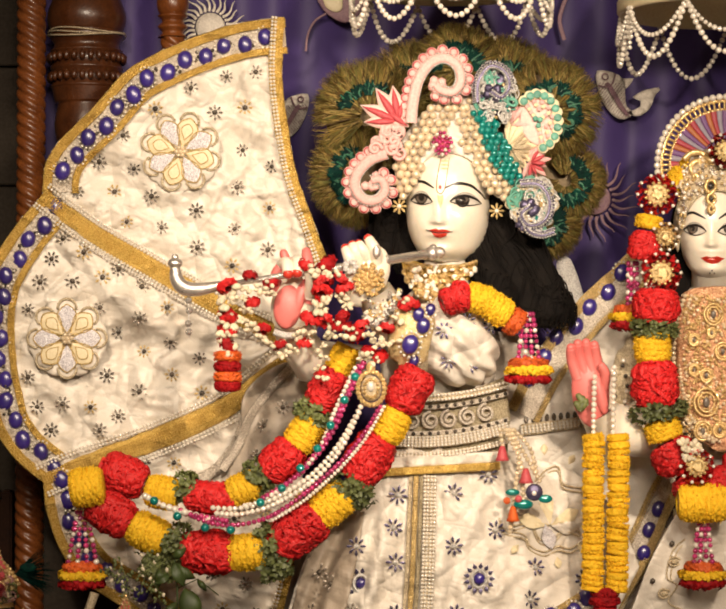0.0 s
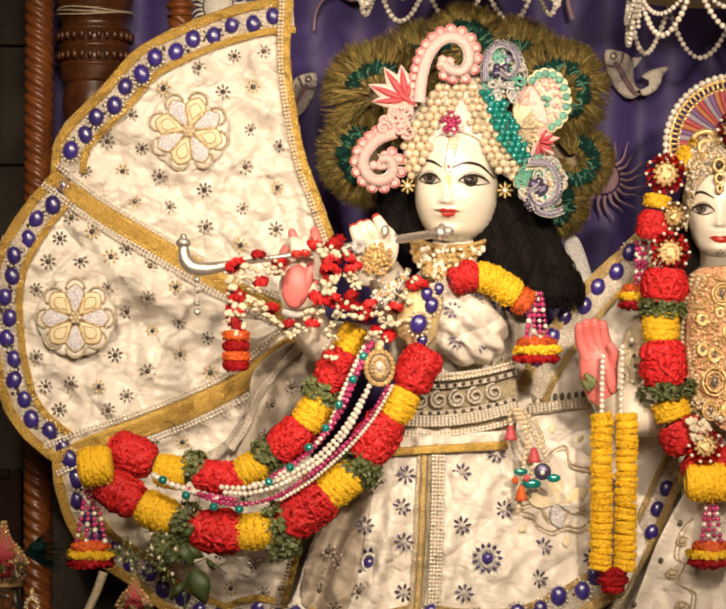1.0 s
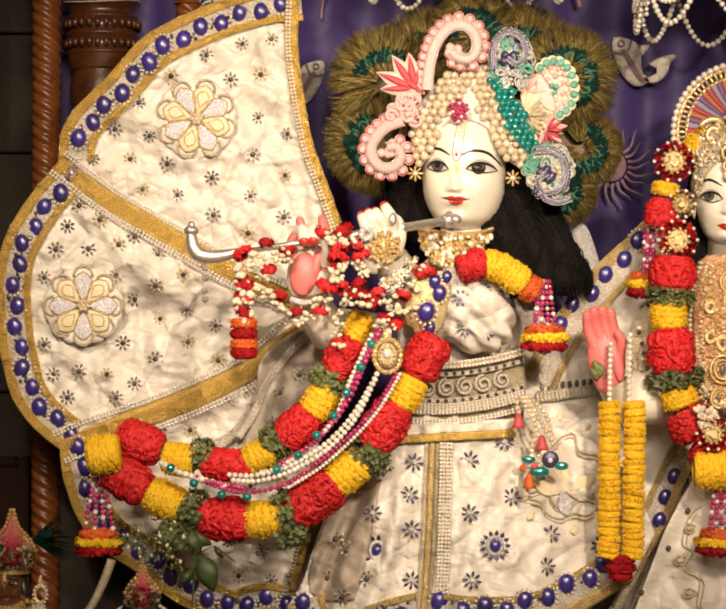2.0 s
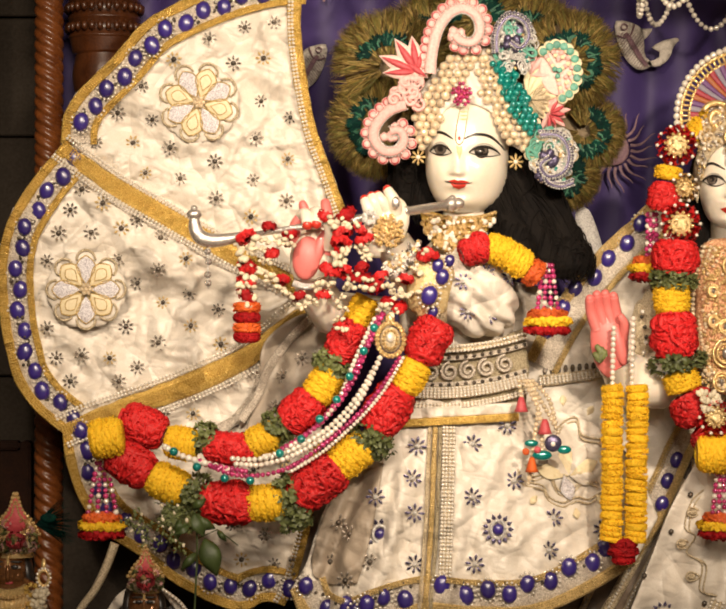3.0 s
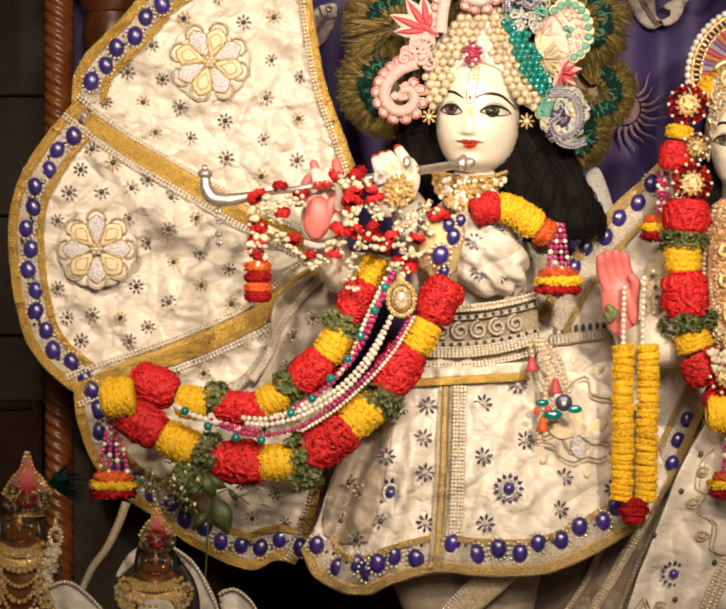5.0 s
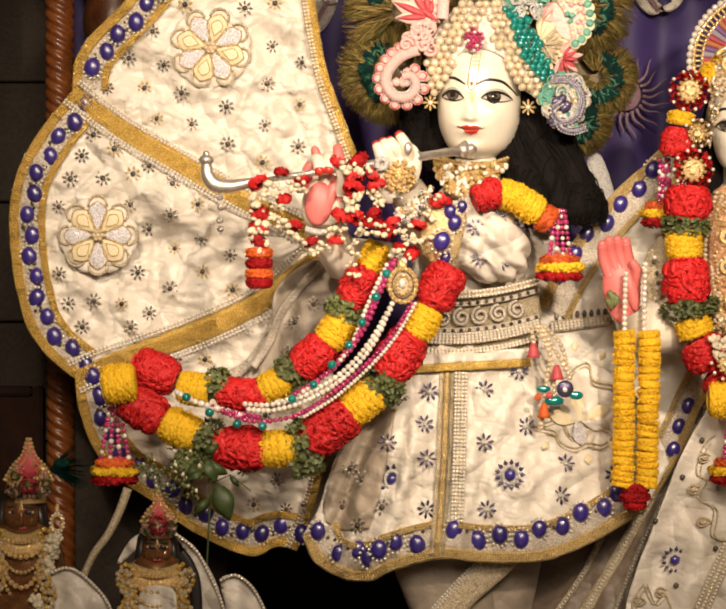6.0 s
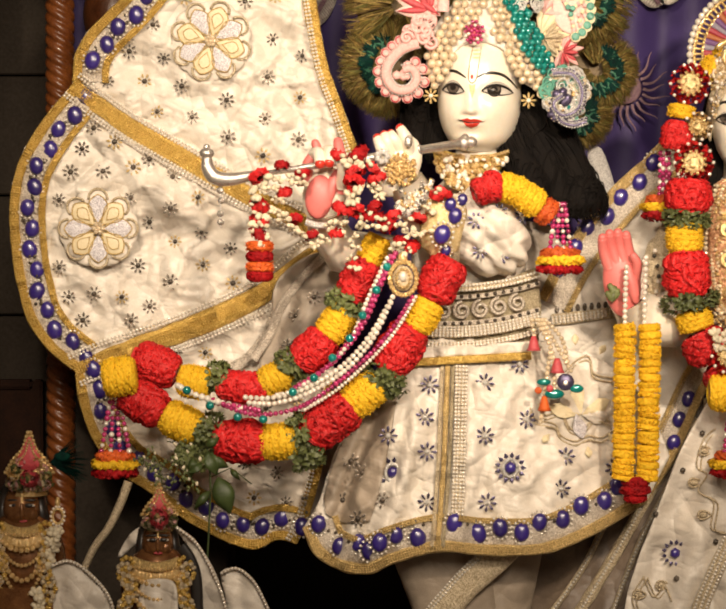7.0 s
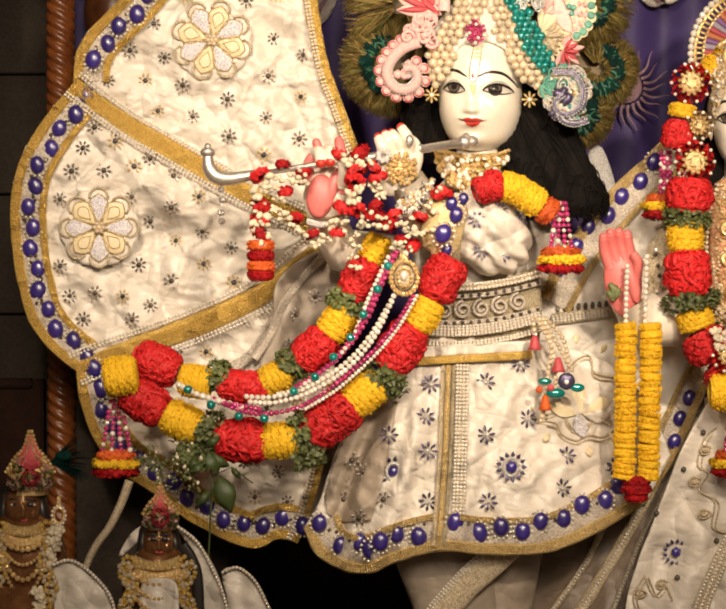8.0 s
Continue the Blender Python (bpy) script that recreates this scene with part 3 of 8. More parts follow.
def rope_column(cu, y, radius, label, top=None, foot=DECK):
    col = thing("column", (at(cu, 540, y).x, y, foot), label, "column", "twisted columns")
    turned("shaft", cu, y, lambda z: radius, WOOD, col, sides=40, lobes=4, amp=radius * 0.20, pitch=150, z0=foot + 0.08, z1=top or 2.75, n=900)
    turned("base", cu, y, lambda z: radius * (1.5 - 0.3 * abs(math.sin((z - foot) * 60))), WOOD, col, z0=foot, z1=foot + 0.08, n=24)
    return col


rope_column(133, 0.24, 0.0245, "slender twisted teak column, polished reddish brown")
ZC = at(440, -200, 0.3).z
rc = rope_column(438, 0.30, 0.021, "slender twisted teak column topped by a turned ball", top=ZC - 0.035, foot=at(438, 640, 0.34).z)
turned("collar", 438, 0.30, lambda z: 0.024 + 0.004 * math.sin((z - ZC) * 300), WOOD, rc, z0=ZC - 0.035, z1=ZC + 0.006, n=30)
turned("ball", 438, 0.30, lambda z: 0.016 + 0.014 * math.sqrt(max(0, 1 - ((z - ZC - 0.028) / 0.024) ** 2)), WOOD, rc, z0=ZC + 0.006, z1=ZC + 0.052, n=30)
turned("finial", 438, 0.30, lambda z: 0.023, WOOD, rc, z0=ZC + 0.052, z1=2.75, n=60)

carved = thing("carved_column", (at(252, 540, 0.34).x, 0.34, DECK), "thick dark carved teak column with ringed capital", "column")


def capital(z):
    v = 540 - (z - EYE) / (SHEET * (1 + 0.34 / REACH))
    if v > -15:
        return 0.056 + 0.004 * math.sin(v * 0.05)
    if v > -50:
        return 0.059 + 0.006 * (-(v + 15) / 35)
    if v > -90:
        return 0.068 - 0.006 * abs(math.sin((v + 50) * 0.0785))
    if v > -130:
        return 0.069 - 0.006 * abs(math.sin((v + 90) * 0.0785))
    if v > -172:
        return 0.065 + 0.004 * math.sin((v + 130) * 0.15)
    return 0.068 + 0.006 * math.sin((-172 - v) * 0.055)


# Added dark block: stands in for the unlit lower part of these columns.
BLOCK_TOP = at(252, 640, 0.34).z
turned("shaft", 252, 0.34, capital, DARKWOOD, carved, sides=64, z0=BLOCK_TOP, z1=2.75, n=700)
slab("plinth", (at(175, 640, 0.34).x, 0.24, DECK + 0.002), (at(500, 640, 0.34).x, 0.50, BLOCK_TOP), STONE, "dark stone block added for the unlit dark under the columns", "plinth")
for v, r in ((-70, 0.068), (-112, 0.069)):
    for k in range(28):
        a = k * math.tau / 28
        bm = bmesh.new()
        c = Vector((at(252, v, 0.34).x + (r + 0.001) * math.cos(a), 0.34 + (r + 0.001) * math.sin(a), at(252, v, 0.34).z))
        add_ball(bm, c, 0.0068, (1, 1, 1.6), level=1)
        part("carved_bud", bm, DARKWOOD, carved)
bm = bmesh.new()
zb = at(252, -168, 0.34).z
x0 = at(252, 540, 0.34).x
for k in range(3):
    add_tube(bm, [(x0 + (0.071 + 0.001 * k) * math.cos(a), 0.34 + 0.071 * math.sin(a), zb - 0.004 * k + 0.004 * math.sin(a * 2 + k)) for a in np.linspace(0, math.tau, 40)], 0.0016, 6)
part("pale_cord", bm, PALEGOLD, carved, "pale cord tied round the capital")

# ---- cape of the flute-playing statue ----
FOLDS = (((205, 272), (400, 500), 26, 0.020), ((232, 197), (380, 205), 16, 0.014), ((235, 650), (460, 600), 22, 0.014), ((470, -60), (650, 70), 24, 0.014),
         ((560, 335), (390, 225), 20, 0.010), ((110, 560), (300, 700), 20, 0.011), ((300, 880), (470, 1080), 24, 0.014), ((520, 130), (690, 190), 22, 0.012), ((330, 420), (540, 560), 20, 0.012), ((560, 1000), (640, 1150), 18, 0.012))


def folded(u, v, lines):
    """Depth of long pressed folds, each a line with a steep and a shallow side."""
    y = 0.0
    for (a, b), (c, d), w, h in lines:
        L = math.hypot(c - a, d - b)
        s = ((u - a) * (c - a) + (v - b) * (d - b)) / (L * L)
        if -0.15 < s < 1.15:
            q = ((u - a) * (b - d) + (v - b) * (c - a)) / L
            fade = min(1.0, (s + 0.15) / 0.3, (1.15 - s) / 0.3)
            y -= h * 1.35 * fade * (math.exp(-abs(q / w) ** 1.3) if q > 0 else math.exp(-abs(q / (w * 2.4)) ** 1.4))
    return y


def cape_y(u, v):
    fan = math.atan2(v - 470, u - 740)
    r = math.hypot(v - 470, u - 740)
    f = 0.07 + 0.012 * math.sin(fan * 9) * min(1, r / 420) - 0.03 * math.exp(-((u - 90) / 140) ** 2)
    w = noise.noise((r * 0.004, fan * 7.0, 4.0)) * 0.018
    ridge = 1 - abs(noise.noise((u * 0.009 + v * 0.006, v * 0.015 - u * 0.004, 7.0))) * 2
    crease = 1 - abs(noise.noise((u * 0.016 - v * 0.007, v * 0.022 + u * 0.010, 12.0))) * 2
    w += -0.010 * max(0.0, ridge) ** 7 - 0.007 * max(0.0, crease) ** 9 + noise.noise((u * 0.05, v * 0.055, 2.0)) * 0.002
    return f + w + folded(u, v, FOLDS)


JOINT, HUB = (160, 183), (745, 505)
ARC_UP = [(160, 175), (162, 140), (172, 105), (200, 62), (270, -8), (335, -82), (400, -122), (500, -165), (600, -194), (682, -202)]
SIDE_UP = [(682, -202), (677, -90), (686, 10), (710, 140), (742, 230), (778, 330)]
RIB_1 = [(160, 183), (265, 262), (380, 330), (470, 382), (560, 432), (745, 520)]
ARC_MID = [(160, 183), (108, 242), (56, 322), (32, 385), (23, 460), (30, 560), (42, 625), (62, 692), (104, 752), (164, 802)]
RIB_2 = [(164, 798), (230, 770), (310, 744), (430, 700), (540, 650), (600, 610), (660, 560), (720, 520)]
ARC_LOW = [(164, 800), (172, 862), (200, 945), (255, 1018), (325, 1062), (395, 1118), (450, 1150), (505, 1176), (555, 1186), (600, 1166), (642, 1174)]
SIDE_LOW = [(642, 1174), (664, 1130), (688, 1050), (704, 975), (712, 900), (720, 820)]
cape = thing("cape", at(420, 1180, 0.08), "ivory silk cape with gold braid and violet stones", "cape")
up = [tuple(q) for q in curve(ARC_UP)] + [tuple(q) for q in curve(SIDE_UP)][1:] + [tuple(q) for q in reversed(curve(RIB_1))]
mid = [tuple(q) for q in curve(ARC_MID)] + [tuple(q) for q in curve(RIB_2)][1:] + [tuple(q) for q in reversed(curve(RIB_1))]
low = [tuple(q) for q in curve(ARC_LOW)] + [tuple(q) for q in curve(SIDE_LOW)][1:] + [(730, 700), (720, 520)] + [tuple(q) for q in reversed(curve(RIB_2))]
for outline in (up, mid, low):
    cloth("cape_panel", outline, cape_y, SILK, cape, cell=7)
flat_y = lambda u, v: cape_y(u, v) - 0.002


def inset(path, d):
    p, t = evenly(path, 8)
    return [(u - b * d, v + a * d) for (u, v), (a, b) in zip(p, t)]


def border(path, side, parent, depth, studs, skip=0, last=0, braid=GOLD, outer=22, inner=15, gap=44, lane=62):
    """Gold outer braid, a lane of stones on pale lace, and an inner braid."""
    bm = bmesh.new()
    add_ribbon(bm, inset(path, side * 10), outer, depth, dome=0.003, waver=0.2)
    bead_rows(bm, inset(path, side * 10), (-7, -2, 3, 8), 0.0021, depth, mi=1, lift=0.0075)
    part("outer_braid", bm, (braid, braid), parent)
    bm = bmesh.new()
    add_ribbon(bm, inset(path, side * (10 + lane / 2)), lane - 18, depth, dome=0.001, lift=0.002)
    part("lace_lane", bm, LACE, parent, "silver lace under the stones")
    bm = bmesh.new()
    add_ribbon(bm, inset(path, side * (8 + lane)), inner, depth, dome=0.003, waver=0.2)
    bead_rows(bm, inset(path, side * (8 + lane)), (-4, 1, 6), 0.0021, depth, mi=1, lift=0.0075)
    part("inner_braid", bm, (braid, braid), parent)
    if studs:
        p, t = evenly(inset(path, side * (12 + lane / 2)), gap)
        for i, ((u, v), (a, b)) in enumerate(zip(p, t)):
            if i < skip or i >= len(p) - last:
                continue
            s = random.uniform(0.0155, 0.0175)
            j = 5 * (-1) ** i
            u, v = u - b * j, v + a * j
            piece("stud", STUD_UNIT, facing(u, v, depth(u, v) - 0.006, random.uniform(-0.4, 0.4), s), parent)
            piece("stud_setting", SETTING_UNIT, facing(u, v, depth(u, v) - 0.005), parent)
            for k in range(3):
                x, y = u + a * gap * 0.5 + random.uniform(-9, 9), v + b * gap * 0.5 + random.uniform(-10, 10)
                piece("small_sequin", SMALLSEQ_UNIT, facing(x, y, depth(x, y) - 0.005, 0, random.uniform(0.7, 1.2)), parent)


bm = bmesh.new()
for k in range(14):
    q = k * math.tau / 14
    add_ball(bm, (0.0165 * math.cos(q), 0, 0.0192 * math.sin(q)), 0.0027, level=1)
SETTING_UNIT = mesh_of("stud_setting", bm, WPEARL)
SMALLSEQ_UNIT = ball_mesh("small_sequin", SEQUIN, 0.0034, 1, (1, 0.5, 1))
border([tuple(q) for q in curve(ARC_UP)], 1, cape, flat_y, True, skip=1, last=1, gap=46)
border([tuple(q) for q in curve(ARC_MID)], -1, cape, flat_y, True, gap=46)
border([tuple(q) for q in curve(ARC_LOW)], -1, cape, flat_y, True, gap=46)


def rib(path, width, parent, depth, rows=(), name="rib_braid", material=GOLD):
    bm = bmesh.new()
    add_ribbon(bm, path, width, depth, dome=0.006, waver=0.15)
    bead_rows(bm, path, rows, 0.0031, depth, mi=1, lift=0.011)
    if not callable(width):
        bead_rows(bm, path, np.arange(-width / 2 + 3, width / 2 - 1, 5), 0.0021, depth, mi=2, lift=0.0085)
    else:
        bead_rows(bm, path, (-11, -6, -1, 4, 9), 0.0022, depth, mi=2, lift=0.011)
    return part(name, bm, (material, WPEARL, material), parent)


rib([tuple(q) for q in curve(RIB_1)], lambda s: 30 + 16 * math.sin(math.pi * s), cape, flat_y, (-29, -22, 22, 29))
rib([tuple(q) for q in curve(RIB_2)], lambda s: 26 + 24 * math.sin(math.pi * s), cape, flat_y, (-35, -28, 28, 35))
rib(inset([tuple(q) for q in curve(SIDE_UP)], 14), 30, cape, flat_y, (4, 11))
rib(inset([tuple(q) for q in curve(SIDE_LOW)], -12), 26, cape, flat_y, (-12, -5))
rib([tuple(q) for q in curve([(480, 806), (540, 770), (578, 720), (605, 660), (650, 605), (700, 552)])], 24, cape, lambda u, v: cape_y(u, v) - 0.010, (), "lace_fold", LACE)


def medallion(u, v, r, turn):
    """Round scalloped applique: four cream petals between four silver ones."""
    m = bmesh.new()
    d = min(cape_y(u + r * x, v + r * y) for x in (-1, -0.6, 0, 0.6, 1) for y in (-1, -0.6, 0, 0.6, 1)) - 0.004
    ring = [(u + (r + 5 * abs(math.sin(a * 7))) * math.cos(a), v + (r + 5 * abs(math.sin(a * 7))) * math.sin(a)) for a in np.linspace(0, math.tau, 85)[:-1]]
    add_slab(m, ring, d, 0.012)
    disc = part("medallion", m, SILK, cape, "round scalloped applique of cream and silver petals")
    for k in range(8):
        a = turn + k * math.tau / 8
        wide = 0.27 if k % 2 == 0 else 0.25
        leaf = []
        for s in np.linspace(0, 1, 18):
            for sg in ((1,) if s in (0, 1) else (1,)):
                w = wide * math.sin(math.pi * s ** 1.5) ** 0.8 * r
                leaf.append((r * 0.1 + s * r * 0.8, w))
        full = leaf + [(x, -w) for x, w in reversed(leaf[1:-1])]
        pts = [(u + x * math.cos(a) - w * math.sin(a), v + x * math.sin(a) + w * math.cos(a)) for x, w in full]
        m = bmesh.new()
        add_slab(m, pts, d - 0.003, 0.003, dome=0.002)
        part("cream_petal" if k % 2 == 0 else "silver_petal", m, PETALCREAM if k % 2 == 0 else GLITTER, disc)
        m = bmesh.new()
        add_tube(m, [at(x, z, d - 0.0035) for x, z in pts + pts[:1]], 0.0012, 5)
        part("petal_cord", m, BRONZEGOLD, disc)
        if k % 2 == 0:
            m = bmesh.new()
            cx, cy = u + r * 0.55 * math.cos(a), v + r * 0.55 * math.sin(a)
            add_tube(m, [at(cx + (x - cx) * 0.55, cy + (z - cy) * 0.55, d - 0.0055) for x, z in pts + pts[:1]], 0.0009, 5)
            part("stitch_line", m, BRONZEGOLD, disc)
        arc = [at(u + r * 0.8 * math.cos(a) + 20 * math.cos(q), v + r * 0.8 * math.sin(a) + 20 * math.sin(q), d - 0.003) for q in np.linspace(a - 1.7, a + 1.7, 14)]
        m = bmesh.new()
        add_tube(m, arc, 0.0023, 6)
        part("scallop_cord", m, PALEGOLD, disc)
    return disc


for mu, mv in ((458, 88), (214, 492)):
    for k in range(7):
        qx, qy = mu + (0 if k == 0 else 9 * math.cos(k * 1.047)), mv + (0 if k == 0 else 9 * math.sin(k * 1.047))
        piece("centre_pearl", PEARL_UNIT, facing(qx, qy, min(cape_y(mu + 84 * x, mv + 84 * y) for x in (-1, -0.6, 0, 0.6, 1) for y in (-1, -0.6, 0, 0.6, 1)) - 0.011, 0, 0.0042), cape)
medallion(458, 88, 84, 0.3)
medallion(214, 492, 82, 0.78)

STARS_UP = [(557, -75), (597, -8), (532, 3), (620, -85), (480, -50), (403, -5), (333, 53), (282, 110), (235, 175), (315, 175), (395, 185), (492, 215),
            (417, 252), (342, 240), (575, 255), (495, 295), (647, 300), (650, 210), (580, 165), (655, 120), (592, 85), (570, 335), (357, 125)]
STARS_MID = [(205, 275), (250, 305), (180, 320), (155, 370), (225, 368), (290, 360), (325, 342), (375, 380), (370, 448), (430, 425), (285, 425), (130, 430), (437, 500), (380, 520),
             (325, 478), (500, 535), (300, 572), (440, 570), (370, 607), (150, 640), (205, 633), (265, 640), (325, 660), (180, 690), (285, 690), (505, 610), (130, 575)]
STARS_LOW = [(380, 760), (445, 760), (620, 680), (610, 740), (600, 1020), (550, 1075), (620, 1085), (530, 1000), (575, 880), (640, 860)]
for group in (STARS_UP, STARS_MID, STARS_LOW):
    for k, (u, v) in enumerate(group):
        piece("sequin_flower", GILTSTAR_UNIT if k % 4 == 1 else STAR_UNIT, facing(u, v, cape_y(u, v) - 0.005, random.uniform(0, 1), random.uniform(0.9, 1.1)), cape)

# gauze end of the sash hanging before the cape
sash = thing("sash_end", at(640, 820, 0.0), "grey gauze sash end hanging in folds before the cape", "sash")
fold_y = lambda u, v: 0.015 + 0.018 * math.sin((u * 0.8 + v * 0.55) * 0.06 + 1.5 * noise.noise((u * 0.01, v * 0.01, 3.0))) + 0.006 * noise.noise((u * 0.04, v * 0.03, 9.0))
cloth("sash_cloth", [tuple(q) for q in curve([(600, 610), (680, 548), (760, 555), (770, 650), (710, 730), (650, 830), (590, 850), (560, 800), (590, 700)], 5, True)], fold_y, GAUZE, sash, cell=8)
rib([tuple(q) for q in curve([(700, 552), (650, 605), (610, 660), (585, 720), (550, 775)])], 18, sash, lambda u, v: fold_y(u, v) - 0.003, (), "sash_braid", LACE)
for u, v in ((640, 680), (680, 640), (625, 745), (700, 690)):
    piece("sequin_flower", STAR_UNIT, facing(u, v, fold_y(u, v) - 0.005, random.uniform(0, 1), 0.95), sash)


# ---- dress of the flute-playing statue ----
PLEATS = (((900, 800), (868, 1150), 16, 0.018), ((850, 880), (800, 1170), 15, 0.020), ((800, 950), (745, 1190), 14, 0.018), ((1180, 800), (1290, 960), 18, 0.010), ((1080, 860), (1180, 1080), 18, 0.008), ((1030, 900), (1000, 1150), 16, 0.010))


def skirt_y(u, v):
    s = max(0.0, min(1.0, (v - 700) / 480))
    c = 1000 + 20 * s
    half = 150 + 250 * s
    x = (u - c) / half
    round_ = -0.05 - (0.045 + 0.075 * s) * max(0.0, 1 - x * x) + 0.03 * max(0, abs(x) - 1)
    pl = 0.012 * s * math.sin(x * 15 + 0.8 * noise.noise((x * 3, v * 0.004, 1.0)))
    left = 0.016 * math.exp(-((u - 800) / 90) ** 2) * math.sin(u * 0.085 + v * 0.03)
    left += folded(u, v, PLEATS)
    return round_ + pl * 0.6 + left + noise.noise((u * 0.012, v * 0.008, 5.0)) * 0.012 - 0.012 * (1 - abs(noise.noise((u * 0.014, v * 0.009 + u * 0.004, 15.0))) * 2) ** 3 - 0.006 * max(0.0, 1 - abs(noise.noise((u * 0.022 - v * 0.01, v * 0.02, 25.0))) * 2) ** 5 + noise.noise((u * 0.04, v * 0.03, 8.0)) * 0.003


HEM = [(657, 1140), (682, 1196), (740, 1232), (800, 1238), (858, 1214), (950, 1190), (1050, 1198), (1180, 1194), (1290, 1150), (1396, 1085)]
hem = [tuple(q) for q in curve(HEM)]
skirt = thing("skirt", at(1000, 1200, 0.0), "flared ivory silk skirt with gold hem and violet stones", "skirt")
edge = hem + [(1450, 985), (1400, 860), (1310, 780), (1180, 735), (1000, 720), (905, 735), (850, 800), (758, 905), (722, 985), (690, 1085)]
cloth("skirt_panel", edge, skirt_y, SILK, skirt, cell=10)
sk = lambda u, v: skirt_y(u, v) - 0.002
border(hem, -1, skirt, sk, False, braid=BRONZEGOLD, outer=26, inner=12, lane=66)
for u, v in ((690, 1132), (735, 1180), (775, 1172), (800, 1190), (822, 1172), (856, 1155), (905, 1162), (984, 1130), (1035, 1153), (1083, 1140), (1130, 1150), (1168, 1128), (1218, 1122), (1258, 1092), (1308, 1082), (1336, 1050)):
    piece("stud", STUD_UNIT, facing(u, v, sk(u, v) - 0.007, random.uniform(-0.3, 0.3), random.uniform(0.0155, 0.018)), skirt)
    piece("stud_setting", SETTING_UNIT, facing(u, v, sk(u, v) - 0.005), skirt)
for k in range(46):
    u, v = hem[int(k / 46 * (len(hem) - 1))]
    u, v = u + random.uniform(-6, 6), v - 68 + random.uniform(-8, 8)
    piece("small_sequin", SMALLSEQ_UNIT, facing(u, v, sk(u, v) - 0.006), skirt)
for off, wide, m_ in ((-13, 9, PALEGOLD), (-1, 12, BRONZEGOLD), (11, 9, KHAKI)):
    rib([(970 + off, 790), (966 + off, 900), (962 + off, 1000), (955 + off, 1100), (948 + off, 1180)], wide, skirt, sk, (), "front_braid", m_)
rib([(999, 790), (997, 900), (994, 1000), (990, 1110)], 28, skirt, sk, (-11, -4, 4, 11), "front_braid", PALEGOLD)
for u, v in ((925, 975), (925, 1085), (840, 940), (1050, 940), (1055, 1085), (1225, 985), (1215, 1055), (1050, 825), (1125, 785), (930, 830), (1330, 1010), (920, 900), (1140, 905)):
    piece("sequin_flower", BLUESTAR_UNIT, facing(u, v, sk(u, v) - 0.006, random.uniform(0, 1)), skirt)
BIGSTAR = star_mesh("jewelled_flower", (BLUESEQ, STUD), points=13, outer=0.027, inner=0.017, centre=0.011)
for u, v in ((850, 1020), (1105, 1010)):
    jw = piece("jewelled_flower", BIGSTAR, facing(u, v, sk(u, v) - 0.006), skirt)
    bm = bmesh.new()
    add_tube(bm, [at(u + 15 * math.cos(a), v + 19 * math.sin(a), sk(u, v) - 0.008) for a in np.linspace(0, math.tau, 24)], 0.0026, 6)
    part("setting_ring", bm, SILVER, skirt)

# thin veil over the pleats beside the front braid, its fawn darkened for shade
veil_y = lambda u, v: skirt_y(u, v) - 0.004 - 0.006 * abs(math.sin((u + (v - 850) * 0.42) * 0.075)) * max(0.15, min(1.0, (v - 820) / 200))
cloth("gauze_veil", [(862, 838), (850, 920), (836, 1000), (815, 1085), (800, 1128), (740, 1130), (706, 1110), (700, 1075), (724, 990), (758, 912), (812, 860)], veil_y, SHADEFAWN, skirt, "thin fawn gauze veil in narrow pleats, darkened for shade", cell=7, gauge=0.001)
for u, v in ((760, 995), (742, 1080), (785, 1020), (775, 1120), (828, 1080)):
    piece("sequin_flower", STAR_UNIT, facing(u, v, veil_y(u, v) - 0.004, 0.3, 1.1), skirt)

# the skirt's gauze lining that reaches back under the cape, in the same darkened fawn
cloth("lining", [(690, 880), (800, 870), (790, 1140), (735, 1165), (690, 1150), (664, 1120), (684, 1040)], lambda u, v: 0.105 + 0.006 * math.sin(u * 0.09 + v * 0.02), SHADEFAWN, skirt, "fawn gauze lining with shade in its colour", cell=10, gauge=0.001)

# belt: pale lace bands round the waist
def belt_y(u, v):
    x = (u - 1035) / 150
    return -0.045 - 0.056 * math.sqrt(max(0.0, 1 - 0.8 * x * x)) if abs(x) < 1.1 else -0.045


belt = thing("belt", at(1035, 760, -0.05), "wide pale gold lace belt with scrollwork and pearls", "belt")
outline = [(955, 605), (1040, 625), (1160, 575), (1172, 660), (1165, 742), (1060, 752), (900, 768), (925, 690)]
cloth("belt_band", outline, lambda u, v: belt_y(u, v) + noise.noise((u * 0.02, v * 0.05, 1)) * 0.003, KHAKI, belt, cell=9, gauge=0.006)
bend = lambda u: -12 * ((u - 1035) / 120) ** 2 + (u - 1035) * -0.10
by = lambda u, v: belt_y(u, v) - 0.005
for v0, width, rows, m in ((618, 16, (-5, 5), PALEGOLD), (638, 10, (), LACE), (694, 10, (), LACE), (712, 26, (-9, -3, 3, 9), PALEGOLD), (740, 12, (-3, 3), PALEGOLD)):
    rib([(u, v0 + bend(u)) for u in np.linspace(928, 1166, 18)], width, belt, by, rows, "belt_band", m)
for u in range(960, 1160, 40):
    bm = bmesh.new()
    v = 667 + bend(u)
    add_tube(bm, [at(u + (4 + 1.4 * a) * math.cos(a), v + (4 + 1.4 * a) * math.sin(a), by(u, v) - 0.006) for a in np.linspace(0, 11, 34)], 0.0028, 6)
    part("scroll", bm, LACE, belt)
for v0 in (637, 695):
    for u in range(945, 1162, 18):
        v = v0 + bend(u)
        piece("dark_bead", DARKBEAD_UNIT, Matrix.Translation(at(u, v, by(u, v) - 0.0095)) @ Matrix.Scale(0.0040, 4), belt)
